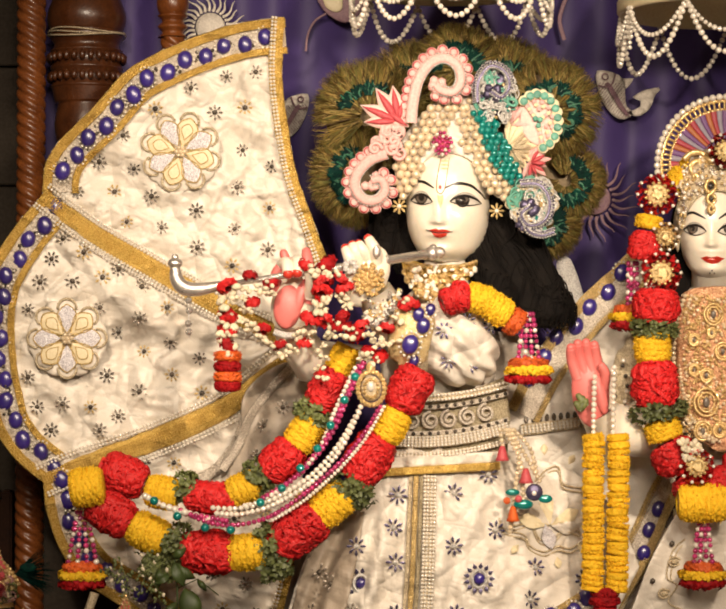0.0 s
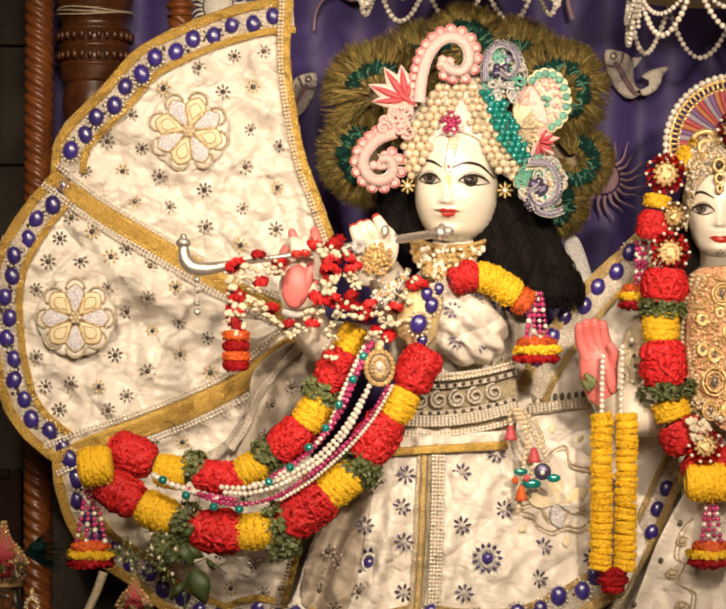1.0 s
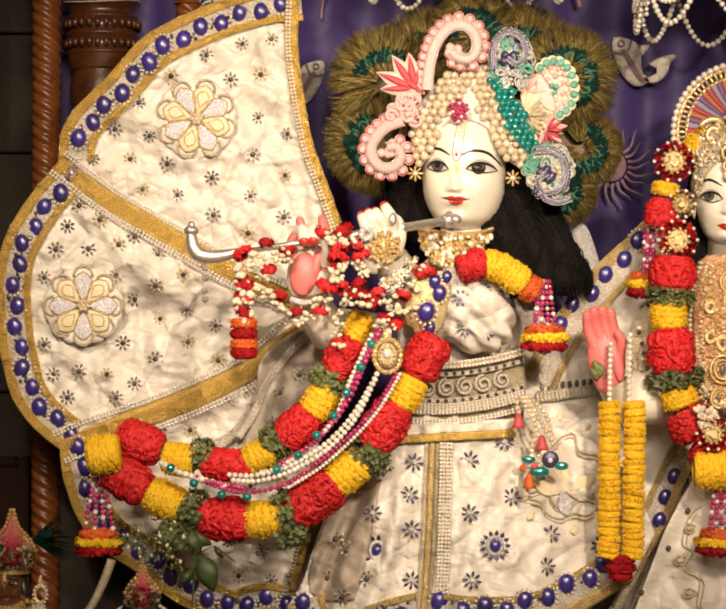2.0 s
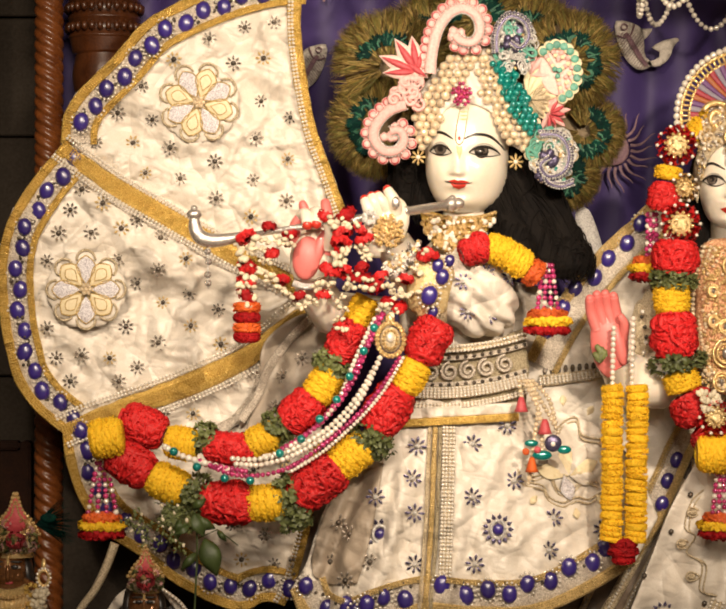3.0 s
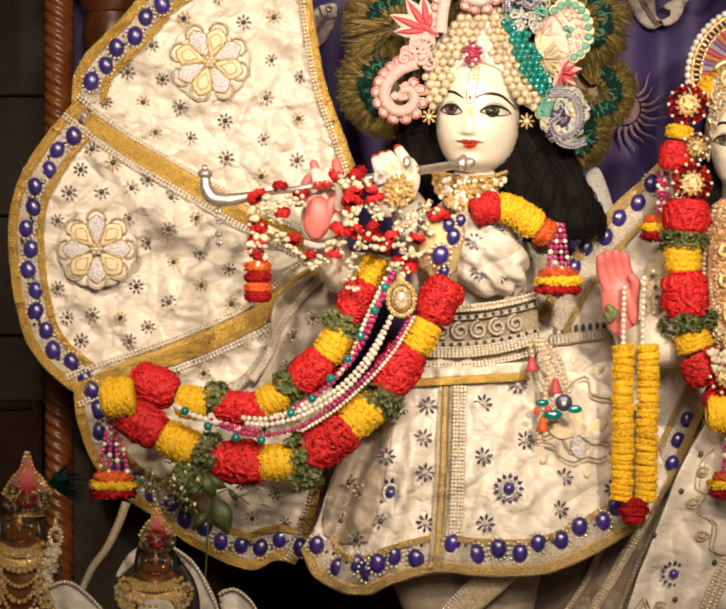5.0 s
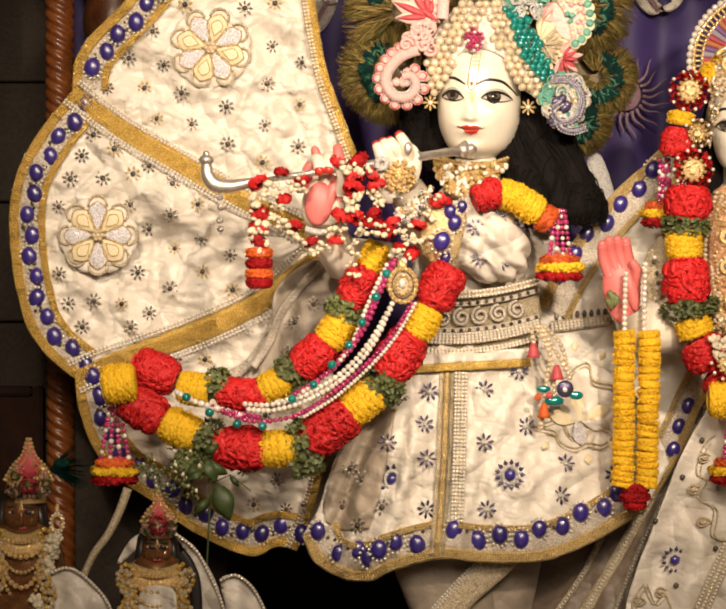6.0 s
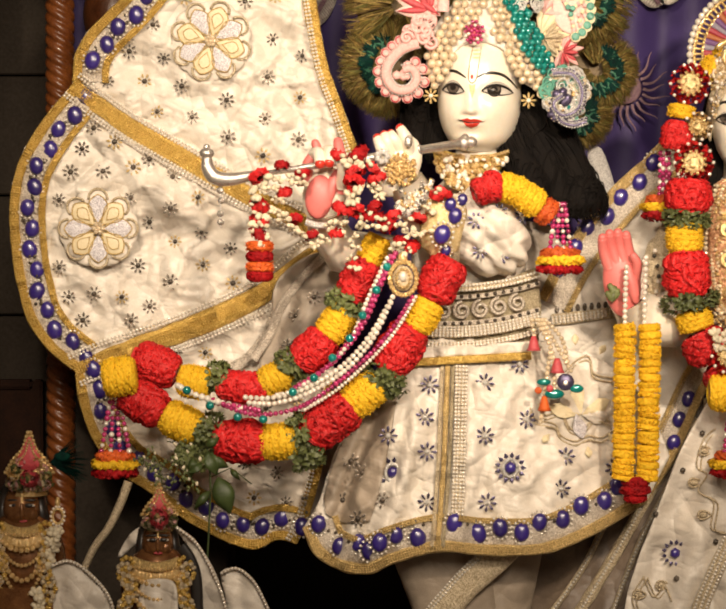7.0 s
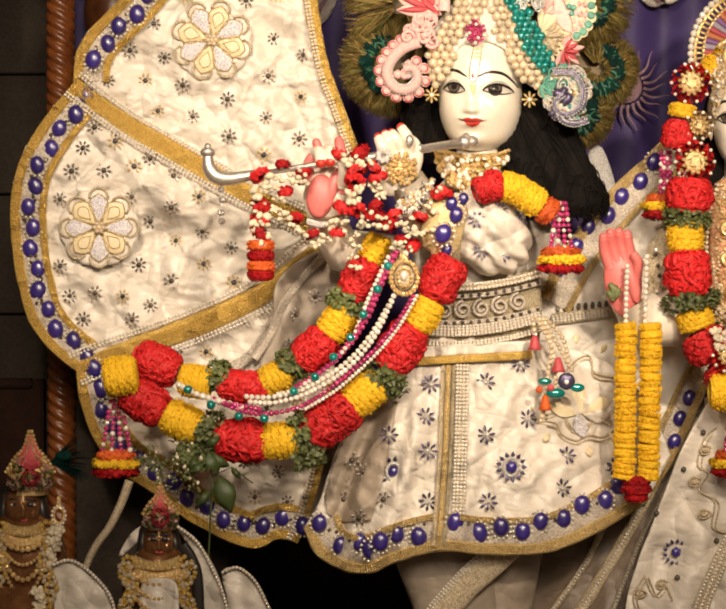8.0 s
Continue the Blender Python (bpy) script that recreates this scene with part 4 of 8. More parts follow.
waist = thing("waistband", at(1010, 780, -0.08), "gold braid waistband over white silk", "waistband")
bm = bmesh.new()
add_ribbon(bm, [(u, 782 - (u - 880) * 0.055) for u in np.linspace(872, 1150, 20)], 18, lambda u, v: min(belt_y(u, v), skirt_y(u, v)) - 0.010, dome=0.003)
part("gold_edge", bm, GOLD, waist)
bm = bmesh.new()
add_ribbon(bm, [(u, 762 - (u - 880) * 0.055) for u in np.linspace(878, 1150, 20)], 24, lambda u, v: min(belt_y(u, v), skirt_y(u, v)) - 0.007, dome=0.004)
part("white_fold", bm, SILK, waist)

# jacket: body and the puffed sleeve
jacket = thing("jacket", at(1020, 600, 0.0), "ivory silk jacket with gathered puffed sleeves", "jacket")
bm = bmesh.new()
add_ball(bm, at(1015, 545, 0.0), 0.1, (1.0, 0.75, 1.35), level=4)
part("jacket_body", bm, SILK, jacket)
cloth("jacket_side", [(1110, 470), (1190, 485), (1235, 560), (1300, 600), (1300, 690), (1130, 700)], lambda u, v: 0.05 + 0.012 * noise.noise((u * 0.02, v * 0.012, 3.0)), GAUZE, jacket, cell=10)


def folded_ball(c, size, axis_turn, seed, material, parent, name, amp=0.07, freq=11):
    bm = bmesh.new()
    turn = Matrix.Rotation(axis_turn, 4, "Y")
    for q in bmesh.ops.create_icosphere(bm, subdivisions=5, radius=1)["verts"]:
        n = q.co.copy()
        f = 1 + amp * math.sin(n.z * freq + 3.0 * noise.noise((n.x * 1.6, n.y * 1.6, seed))) * (0.5 + 0.5 * noise.noise((n.x * 2, n.z * 2, seed + 3)))
        q.co = c + turn @ Vector((n.x * size[0] * f, n.y * size[1] * f, n.z * size[2] * f))
    return part(name, bm, material, parent)


folded_ball(at(1048, 500, -0.10), (0.083, 0.058, 0.063), 0.75, 2.0, SILK, jacket, "sleeve", 0.13, 13)
folded_ball(at(960, 500, -0.11), (0.035, 0.040, 0.062), -0.2, 6.0, PALEGOLD, jacket, "sleeve_cuff", 0.04)
cloth("cuff_lace", [(905, 430), (955, 418), (1000, 425), (1012, 455), (992, 540), (950, 566), (910, 530)], lambda u, v: -0.194 + 0.000011 * ((u - 955) ** 2 + 0.4 * (v - 480) ** 2), CREAMGOLD, jacket, "pale gold lace cuff", cell=9)
for u, v, s in ((957, 505, 0.017), (985, 465, 0.014), (975, 440, 0.012), (1000, 430, 0.011), (965, 540, 0.010)):
    piece("stud", STUD_UNIT, facing(u, v, -0.203 + 0.000011 * ((u - 955) ** 2 + 0.4 * (v - 480) ** 2), 0.3, s), jacket)
    piece("stud_setting", SETTING_UNIT, facing(u, v, -0.200 + 0.000011 * ((u - 955) ** 2 + 0.4 * (v - 480) ** 2), 0.3, s / 0.0155), jacket)
for u, v in ((1030, 475), (1080, 455), (1130, 465), (1085, 550), (1040, 540)):
    piece("sequin_flower", BLUESTAR_UNIT, facing(u, v, -0.163 + 0.0000055 * ((u - 1048) ** 2 + (v - 500) ** 2), 0.4, 0.9), jacket)

# Ivory legs in dark fawn: the shade under the skirt is in the colour.
trousers = thing("trousers", at(1000, 1560, -0.02), "ivory silk leg wrap, darkened for shade, with lace band below the skirt", "trousers")
bm = bmesh.new()
add_tube(bm, [at(930, 1080, -0.03), at(970, 1240, -0.04), at(1010, 1400, -0.04), at(1010, 1570, -0.03)], lambda s: 0.095 - 0.045 * s, 24, flat=0.7)
part("trouser_leg", bm, SHADEFAWN, trousers)
bm = bmesh.new()
add_tube(bm, [at(1070, 1080, 0.0), at(1060, 1240, 0.0), at(1050, 1400, -0.02), at(1060, 1570, -0.02)], lambda s: 0.10 - 0.05 * s, 24, flat=0.7)
part("trouser_leg", bm, SHADEFAWN, trousers)
bm = bmesh.new()
add_ribbon(bm, [(905, 1400), (955, 1325), (1010, 1262), (1075, 1205), (1130, 1150)], 64, lambda u, v: -0.118, dome=0.004)
bead_rows(bm, [(885, 1375), (935, 1302), (988, 1242), (1052, 1182)], (0, 8), 0.003, lambda u, v: -0.120, mi=1)
part("lace_band", bm, (PALEGOLD, WPEARL), trousers)


# ---- statues ----
def ramp_table(rows):
    smooth = curve(rows, 10)
    xs, ys = [r[0] for r in smooth], [r[1] for r in smooth]
    return lambda x: float(np.interp(x, xs, ys))


HEAD_W = ramp_table([(-150, 8), (-140, 34), (-110, 66), (-70, 85), (-20, 90), (10, 90), (50, 88), (80, 80), (105, 67), (120, 50), (130, 30), (134, 6)])


class Head:
    """The head of a statue: centre line, eye line, scale, how far the face turns, and the depth of its axis."""

    def __init__(self, u, v, k, turn, y):
        self.u, self.v, self.k, self.turn, self.y = u, v, k, turn, y

    def surface(self, u, v):
        dv = (v - self.v) / self.k
        w = max(4.0, HEAD_W(dv)) * self.k
        x = min(0.999, abs(u - self.u) / w)
        d = w * SHEET * (1.12 - 0.1 * max(0.0, dv / 138))
        y = self.y - d * (1 - x ** 2.2) ** (1 / 2.2)
        f = (u - self.u - self.turn) / self.k
        g = lambda a, b, sa, sb: math.exp(-((f - a) / sa) ** 2 - ((dv - b) / sb) ** 2)
        ridge = math.exp(-(f / 11) ** 2) * max(0.0, min(1.0, (dv + 28) / 70)) ** 1.4 * (1 if dv < 46 else max(0.0, 1 - (dv - 46) / 9))
        b = 0.014 * ridge + 0.006 * g(-11, 44, 7, 6) + 0.006 * g(11, 44, 7, 6) + 0.005 * g(0, 43, 9, 8)
        b += 0.007 * g(0, 62, 24, 7) + 0.007 * g(0, 73, 20, 7) - 0.003 * g(0, 67, 22, 2.5) + 0.010 * g(2, 112, 24, 18)
        b += 0.005 * g(-48, 40, 26, 26) + 0.005 * g(50, 40, 26, 26) - 0.006 * g(-40, 4, 22, 13) - 0.006 * g(50, 4, 24, 13) - 0.004 * g(0, 92, 22, 8)
        return y - b * self.k

    def build(self, bm, mi=0, rings=90, sides=90):
        top, low = -150, 134
        rows = []
        for i in range(rings + 1):
            dv = top + (low - top) * (0.5 - 0.5 * math.cos(math.pi * i / rings))
            v, w = self.v + dv * self.k, max(1.0, HEAD_W(dv)) * self.k
            row = []
            for j in range(sides):
                a = j * math.tau / sides
                u = self.u + w * math.sin(a)
                y = self.surface(u, v) if math.cos(a) > 0 else self.y + w * SHEET * 1.1 * abs(math.cos(a))
                row.append(bm.verts.new(at(u, v, y)))
            rows.append(row)
        for r, q in zip(rows, rows[1:]):
            for j in range(sides):
                bm.faces.new((r[j], r[(j + 1) % sides], q[(j + 1) % sides], q[j])).material_index = mi

    def paint(self, bm, outline, mi, lift=0.0008):
        add_slab(bm, outline, -lift, 0.0006, mi, depth=self.surface)

    def line(self, bm, path, width, mi, lift=0.001):
        p = [tuple(q) for q in curve(path, 6)]
        add_ribbon(bm, p, lambda s: width * (0.25 + 0.75 * math.sin(math.pi * min(1, 0.12 + s * 0.85))), self.surface, dome=0.0004, mi=mi, step=3, lift=lift)

    def eye(self, bm, corners, iris, r, over, under_, crease=7):
        """An almond eye: grey lid up to its crease, white, dark iris cut by the lid, thick upper lash."""
        (a, b), (c, d) = corners
        n = 16
        bow = lambda s: math.sin(math.pi * s) ** 0.75
        up = [(a + (c - a) * s, b + (d - b) * s - over * bow(s)) for s in np.linspace(0, 1, n)]
        lo = [(a + (c - a) * s, b + (d - b) * s + under_ * math.sin(math.pi * s)) for s in np.linspace(1, 0, n)][1:-1]
        lid = [(u, v - crease * self.k * bow(i / (n - 1))) for i, (u, v) in enumerate(up)]
        top = lambda u: float(np.interp(u, [q[0] for q in up], [q[1] for q in up])) if a < c else b
        self.paint(bm, lid + lo, 5, 0.0004)
        self.paint(bm, up + lo, 2, 0.0012)
        ring = lambda k: [(iris[0] + r * k * math.cos(q), max(iris[1] + r * k * math.sin(q), top(iris[0] + r * k * math.cos(q)) + 1.0)) for q in np.linspace(0, math.tau, 21)[:-1]]
        self.paint(bm, ring(1.0), 1, 0.0016)
        self.paint(bm, ring(0.84), 3, 0.0020)
        self.paint(bm, ring(0.5), 1, 0.0024)
        self.line(bm, up, 6.6 * self.k, 1, 0.002)
        self.line(bm, lid, 1.6 * self.k, 8, 0.0012)
        self.line(bm, [up[0]] + list(reversed(lo)) + [up[-1]], 3.0 * self.k, 1, 0.002)


SKIN = (MARBLE, INK, EYEWHITE, IRIS, LIPS, LIDSHADE, PALM, OCHRE, GREYLINE, RUST)


def finger(bm, path, r0, r1, mi=0, nail=None):
    add_tube(bm, [Vector(q) for q in curve([tuple(p) for p in path], 5)], lambda s: r0 + (r1 - r0) * s, 10, mi)
    add_ball(bm, Vector(path[-1]), r1, mi=mi if nail is None else nail, level=2)


bm = bmesh.new()
H = Head(1037, 195, 1.0, -20, -0.012)
H.build(bm)
H.eye(bm, ((957, 194), (1004, 197)), (980, 188), 13.5, 15, 6.5)
H.eye(bm, ((1042, 196), (1110, 201)), (1069, 193), 15.5, 15, 6, 7)
H.line(bm, [(961, 160), (970, 153), (986, 154), (1008, 167)], 6.5, 1)
H.line(bm, [(1030, 167), (1056, 157), (1086, 161), (1108, 178), (1118, 191)], 6.5, 1)
H.paint(bm, [(996, 258), (1004, 256), (1011, 254), (1018, 257), (1025, 255), (1034, 257), (1044, 261), (1034, 264), (1019, 264), (1005, 262)], 4, 0.0024)
H.paint(bm, [(1002, 262), (1009, 264), (1019, 265), (1031, 264), (1038, 263), (1033, 271), (1020, 276), (1008, 271)], 4, 0.0024)
H.line(bm, [(990, 257), (997, 259), (1006, 262), (1019, 264), (1034, 263), (1043, 262), (1049, 260)], 2.0, 1, 0.003)
H.line(bm, [(1023, 100), (1016, 135), (1013, 162), (1015, 174), (1021, 179), (1028, 174), (1032, 162), (1036, 135), (1041, 100)], 2.4, 9)
H.paint(bm, [(1014, 180), (1021, 184), (1029, 180), (1027, 196), (1021, 212), (1016, 196)], 7, 0.0009)
H.paint(bm, [(1021 + 3.2 * math.cos(a), 165 + 4.5 * math.sin(a)) for a in np.linspace(0, math.tau, 13)[:-1]], 4, 0.0024)
for v in (108, 116, 124):
    H.line(bm, [(1023, v), (1040, v)], 4.0, 7)
# neck and trunk
add_tube(bm, [at(1040, 290, 0.018), at(1036, 360, 0.012), at(1030, 420, 0.0)], lambda s: 0.038 + 0.026 * s * s, 24)
add_ball(bm, at(1020, 520, 0.01), 0.085, (1.15, 0.6, 1.45), level=3)
add_ball(bm, at(1030, 760, 0.0), 0.085, (1.1, 0.7, 1.2), level=3)
# legs down to the deck
for u, y in ((1000, -0.02), (1062, 0.0)):
    add_tube(bm, [at(u, 860, y), at(u, 1200, y), at(u + 4, 1560, y)], lambda s: 0.055 - 0.025 * s, 16)
    add_ball(bm, at(u, 1578, y - 0.04), 0.03, (1, 2.2, 0.6), level=2)
# hand with the rose palm, fingers closed over the flute
turn = Matrix.Rotation(0.12, 4, "Y")
add_ball(bm, at(702, 422, -0.150), 0.040, (0.90, 0.55, 1.28), 0, 3, turn)
add_ball(bm, at(692, 424, -0.166), 0.030, (0.80, 0.42, 1.22), 6, 3, turn)
add_ball(bm, at(718, 405, -0.168), 0.018, (0.6, 0.5, 2.0), 6, 2, Matrix.Rotation(0.35, 4, "Y"))
finger(bm, [at(664, 385, -0.150), at(668, 352, -0.165), at(686, 325, -0.165), at(683, 308, -0.165)], 0.011, 0.007, 6)
finger(bm, [at(680, 335, -0.160), at(690, 330, -0.185), at(693, 352, -0.200)], 0.012, 0.009, 0, 4)
finger(bm, [at(705, 330, -0.160), at(715, 327, -0.185), at(713, 350, -0.198)], 0.012, 0.009, 0, 4)
finger(bm, [at(735, 410, -0.155), at(746, 370, -0.170), at(737, 335, -0.172), at(732, 305, -0.165)], 0.014, 0.008, 6)
finger(bm, [at(738, 400, -0.165), at(742, 370, -0.185), at(735, 345, -0.19)], 0.011, 0.007, 0, 4)
add_tube(bm, [at(702, 455, -0.145), at(708, 490, -0.13), at(740, 540, -0.09), at(850, 560, -0.05)], lambda s: 0.030 + 0.012 * s, 16)
# hand laid on the flute, its back outwards
add_ball(bm, at(862, 358, -0.165), 0.042, (0.85, 0.5, 1.30), 0, 3, Matrix.Rotation(0.45, 4, "Y"))
for a, b, c in (((838, 345), (826, 318), (817, 297)), ((848, 330), (838, 305), (832, 290)), ((862, 320), (852, 300), (846, 288)), ((884, 330), (880, 300), (866, 276))):
    finger(bm, [at(*a, -0.172), at(*b, -0.186), at(*c, -0.180)], 0.0125, 0.008, 0, 4)
add_tube(bm, [at(878, 390, -0.165), at(905, 440, -0.15), at(960, 500, -0.11)], lambda s: 0.030 + 0.012 * s, 16)
statue = part("statue", bm, SKIN)
tagged(statue, "painted white marble statue standing on the altar playing a flute", "statue")

# ---- hair ----
def wig(name, masses, label, strands):
    """Black hair: soft masses overlaid with many fine locks."""
    w = thing(name, at(*masses[0][0][-1]), label, "wig")
    for path, r0, r1 in masses:
        bm = bmesh.new()
        p = [Vector(q) for q in curve([tuple(at(*q)) for q in path], 10)]
        add_tube(bm, p, lambda s: (r0 + (r1 - r0) * s) * min(1.0, 0.3 + 6 * s) * (1 if s < 0.85 else math.sqrt(max(0.02, (1 - s) / 0.15))), 24, flat=0.6)
        for _ in range(strands):
            a, k, ph = random.uniform(0, math.tau), random.uniform(0.8, 1.10), random.uniform(0, 6)
            q = []
            for i, c in enumerate(p):
                s = i / (len(p) - 1)
                r = (r0 + (r1 - r0) * s) * min(1.0, 0.3 + 6 * s) * k
                q.append(c + Vector((math.cos(a + 0.55 * math.sin(s * 9 + ph)) * r * (1 if s < 0.8 else 1 - 2.2 * (s - 0.8)), math.sin(a) * r * 0.6, 0.012 * math.sin(s * 17 + ph))))
            n0 = random.randint(0, len(q) // 3)
            add_tube(bm, q[n0:max(n0 + 4, len(q) - random.randint(0, 5))], lambda s: 0.0020 * (1 - 0.75 * s), 4, caps=False)
        part("hair_mass", bm, HAIR, w)
    return w


wig("wig", [([(1135, 150, 0.02), (1140, 240, 0.0), (1160, 330, -0.01), (1198, 400, -0.02), (1232, 468, -0.02)], 0.04, 0.052),
            ([(1150, 200, 0.04), (1190, 300, 0.03), (1235, 380, 0.02), (1262, 430, 0.02), (1278, 462, 0.02)], 0.04, 0.038),
            ([(1105, 240, 0.0), (1115, 330, -0.03), (1140, 380, -0.05), (1160, 430, -0.05)], 0.024, 0.03),
            ([(1180, 240, 0.0), (1220, 340, -0.02), (1246, 410, -0.03), (1258, 458, -0.03)], 0.03, 0.036),
            ([(940, 130, 0.03), (920, 210, 0.03), (905, 260, 0.03), (900, 330, 0.03)], 0.035, 0.030),
            ([(965, 190, 0.02), (945, 270, 0.02), (940, 340, 0.02)], 0.022, 0.02)], "long black hair falling behind the shoulders", 150)

# ---- feather fan behind the turban ----
fan = thing("feather_fan", at(1060, 150, 0.09), "fan of bronze and green peacock feathers behind the turban", "feathers")
LOBES = ((868, 10, 122, 0.070, (-2.6, -0.2)), (848, 140, 112, 0.075, (-4.6, -2.0)), (1058, -90, 98, 0.085, (-2.9, -0.2)), (1258, 0, 112, 0.070, (-2.3, 0.9)), (1290, 150, 88, 0.080, (-0.9, 1.9)), (1235, 240, 90, 0.085, (-0.3, 2.6)), (960, -30, 120, 0.095, (-3.0, -0.2)), (1160, -40, 120, 0.095, (-2.8, -0.1)))
for cu, cv, R, y, (a0, a1) in LOBES:
    bm = bmesh.new()
    tufts = [(random.uniform(a0 - 1.3, a1 + 1.3), random.uniform(-0.22, 0.22), random.uniform(0.95, 1.06)) for _ in range(110)]
    for k in range(2600):
        mid_a, sway, reach = random.choice(tufts)
        a, bend_ = mid_a + random.gauss(0, 0.055), sway + random.uniform(-0.10, 0.10)
        r0, r1 = R * random.uniform(0.15, 0.72), R * reach * random.uniform(0.93, 1.06)
        rows = []
        for s in (0, 0.35, 0.7, 1):
            r, q = r0 + (r1 - r0) * s, a + bend_ * s * s
            w = (1.0 if s < 0.6 else 0.7 if s < 0.9 else 0.15) * random.uniform(0.7, 1.2)
            yy = y - 0.016 * (1 - ((r / R) ** 2)) + 0.012 * noise.noise((r * 0.02, q * 9, cu * 0.1)) - random.uniform(0, 0.004)
            rows.append([bm.verts.new(at(cu + r * math.cos(q) - w * math.sin(q), cv + r * math.sin(q) + w * math.cos(q), yy)),
                         bm.verts.new(at(cu + r * math.cos(q) + w * math.sin(q), cv + r * math.sin(q) - w * math.cos(q), yy - 0.001))])
        for r, q in zip(rows, rows[1:]):
            bm.faces.new((r[0], r[1], q[1], q[0]))
    add_slab(bm, [(cu + R * 0.8 * math.cos(a), cv + R * 0.8 * math.sin(a)) for a in np.linspace(0, math.tau, 25)[:-1]], y + 0.006, 0.006)
    feather = part("feather_vane", bm, FEATHER, fan, "bronze feather barbs")
    for a in np.linspace(a0, a1, 6):
        cx, cy = cu + R * 0.47 * math.cos(a), cv + R * 0.47 * math.sin(a)
        bm = bmesh.new()
        for q in range(70):
            t0 = random.uniform(-1.2, 1.2)
            L = random.uniform(20, 36) * (1 - 0.25 * abs(t0))
            side = random.uniform(-7, 7)
            bx, by0 = cx - 12 * math.cos(a) - side * math.sin(a), cy - 12 * math.sin(a) + side * math.cos(a)
            dy_ = random.uniform(0.017, 0.022)
            add_ribbon(bm, [(bx + r_ * math.cos(a + t0 * r_ / 30), by0 + r_ * math.sin(a + t0 * r_ / 30)) for r_ in (0, L * 0.5, L)], lambda z: 6.0 * (1 - 0.6 * z), lambda u, v: y - dy_, dome=0.0004, mi=1 if abs(t0) > 1.02 or random.random() < 0.10 else 0, step=9, lift=0.0008)
        part("feather_eye", bm, (TEALDARK, EMERALD), feather, "dark green feather eye", smooth=False)

# ---- turban ----
def dome_y(u, v):
    return -0.02 - 0.067 * math.sqrt(max(0.0, 1 - ((u - 1055) / 165) ** 2 - ((v - 120) / 185) ** 2))


turban = thing("turban", at(1050, 120, -0.05), "cream pearl turban with a teal pearl band and red centre jewel", "turban")
bm = bmesh.new()
ring = [(935, 185), (922, 120), (945, 50), (1000, -10), (1060, -42), (1110, -10), (1150, 60), (1195, 130), (1215, 190), (1165, 195), (1128, 170), (1115, 140), (1090, 108), (1055, 92), (1025, 90), (990, 105), (965, 140), (952, 180)]
cloth("turban_cloth", [tuple(q) for q in curve(ring, 5, True)], lambda u, v: dome_y(u, v) + 0.004, SILK, turban, cell=9, gauge=0.012)


def pack(poly, step, unit, name, radius, parent, depth, lift=0.0, slant=0.0):
    us, vs = [q[0] for q in poly], [q[1] for q in poly]
    k = 0
    for v in np.arange(min(vs), max(vs), step * 0.86):
        k += 1
        for u in np.arange(min(us) - 40, max(us) + 40, step):
            x = u + (k % 2) * step / 2 + slant * (v - min(vs)) + random.uniform(-1, 1) * step * 0.16
            if inside(poly, x, v):
                piece(name, unit, Matrix.Translation(at(x, v, depth(x, v) - lift)) @ Matrix.Scale(radius * random.uniform(0.88, 1.12), 4), parent)


pack([(965, 20), (1015, -25), (1075, -38), (1078, -5), (1046, 22), (1010, 66), (986, 106), (964, 160), (948, 188), (918, 178), (925, 115), (945, 60)], 18.5, PEARL_UNIT, "pearl", 0.0076, turban, dome_y, 0.002)
pack([(1078, -38), (1098, 0), (1125, 70), (1165, 130), (1205, 190), (1165, 202), (1126, 170), (1098, 114), (1062, 60), (1058, 0)], 17.5, PEARL_UNIT, "pearl", 0.0072, turban, dome_y, 0.003)
pack([(1086, -8), (1122, -2), (1165, 62), (1195, 125), (1210, 172), (1190, 192), (1150, 140), (1112, 65)], 14.5, TEAL_UNIT, "teal_pearl", 0.0068, turban, lambda u, v: dome_y(u, v) - 0.012, 0.002, 0.25)
bm = bmesh.new()
add_slab(bm, [(1026 + 17 * math.cos(a), 70 + 20 * math.sin(a)) for a in np.linspace(0, math.tau, 21)[:-1]], dome_y(1026, 70) - 0.010, 0.008, dome=0.003)
jewel = part("centre_jewel", bm, ROSE, turban, "rose-red jewel ringed with small beads")
for R, n_ in ((20, 15), (13, 10), (6, 5)):
    for k in range(n_):
        a = k * math.tau / n_ + R
        u, v = 1026 + R * math.cos(a), 70 + R * 1.2 * math.sin(a)
        piece("jewel_bead", (PINK_UNIT, WPEARL_UNIT, PINK_UNIT)[k % 3] if R > 8 else PINK_UNIT, Matrix.Translation(at(u, v, dome_y(1026, 70) - 0.013 - 0.003 * (R < 15))) @ Matrix.Scale(0.0032, 4), jewel)


def scallops(name, material, parent, path, off, r, y, step=21):
    p, t = evenly(path, step)
    for (u, v), (a, b) in zip(p, t):
        x, z = u - b * off, v + a * off
        bm = bmesh.new()
        add_slab(bm, [(x + r * math.cos(q), z + r * math.sin(q)) for q in np.linspace(0, math.tau, 11)[:-1]], y, 0.006, dome=0.001)
        part(name, bm, material, parent, smooth=False)


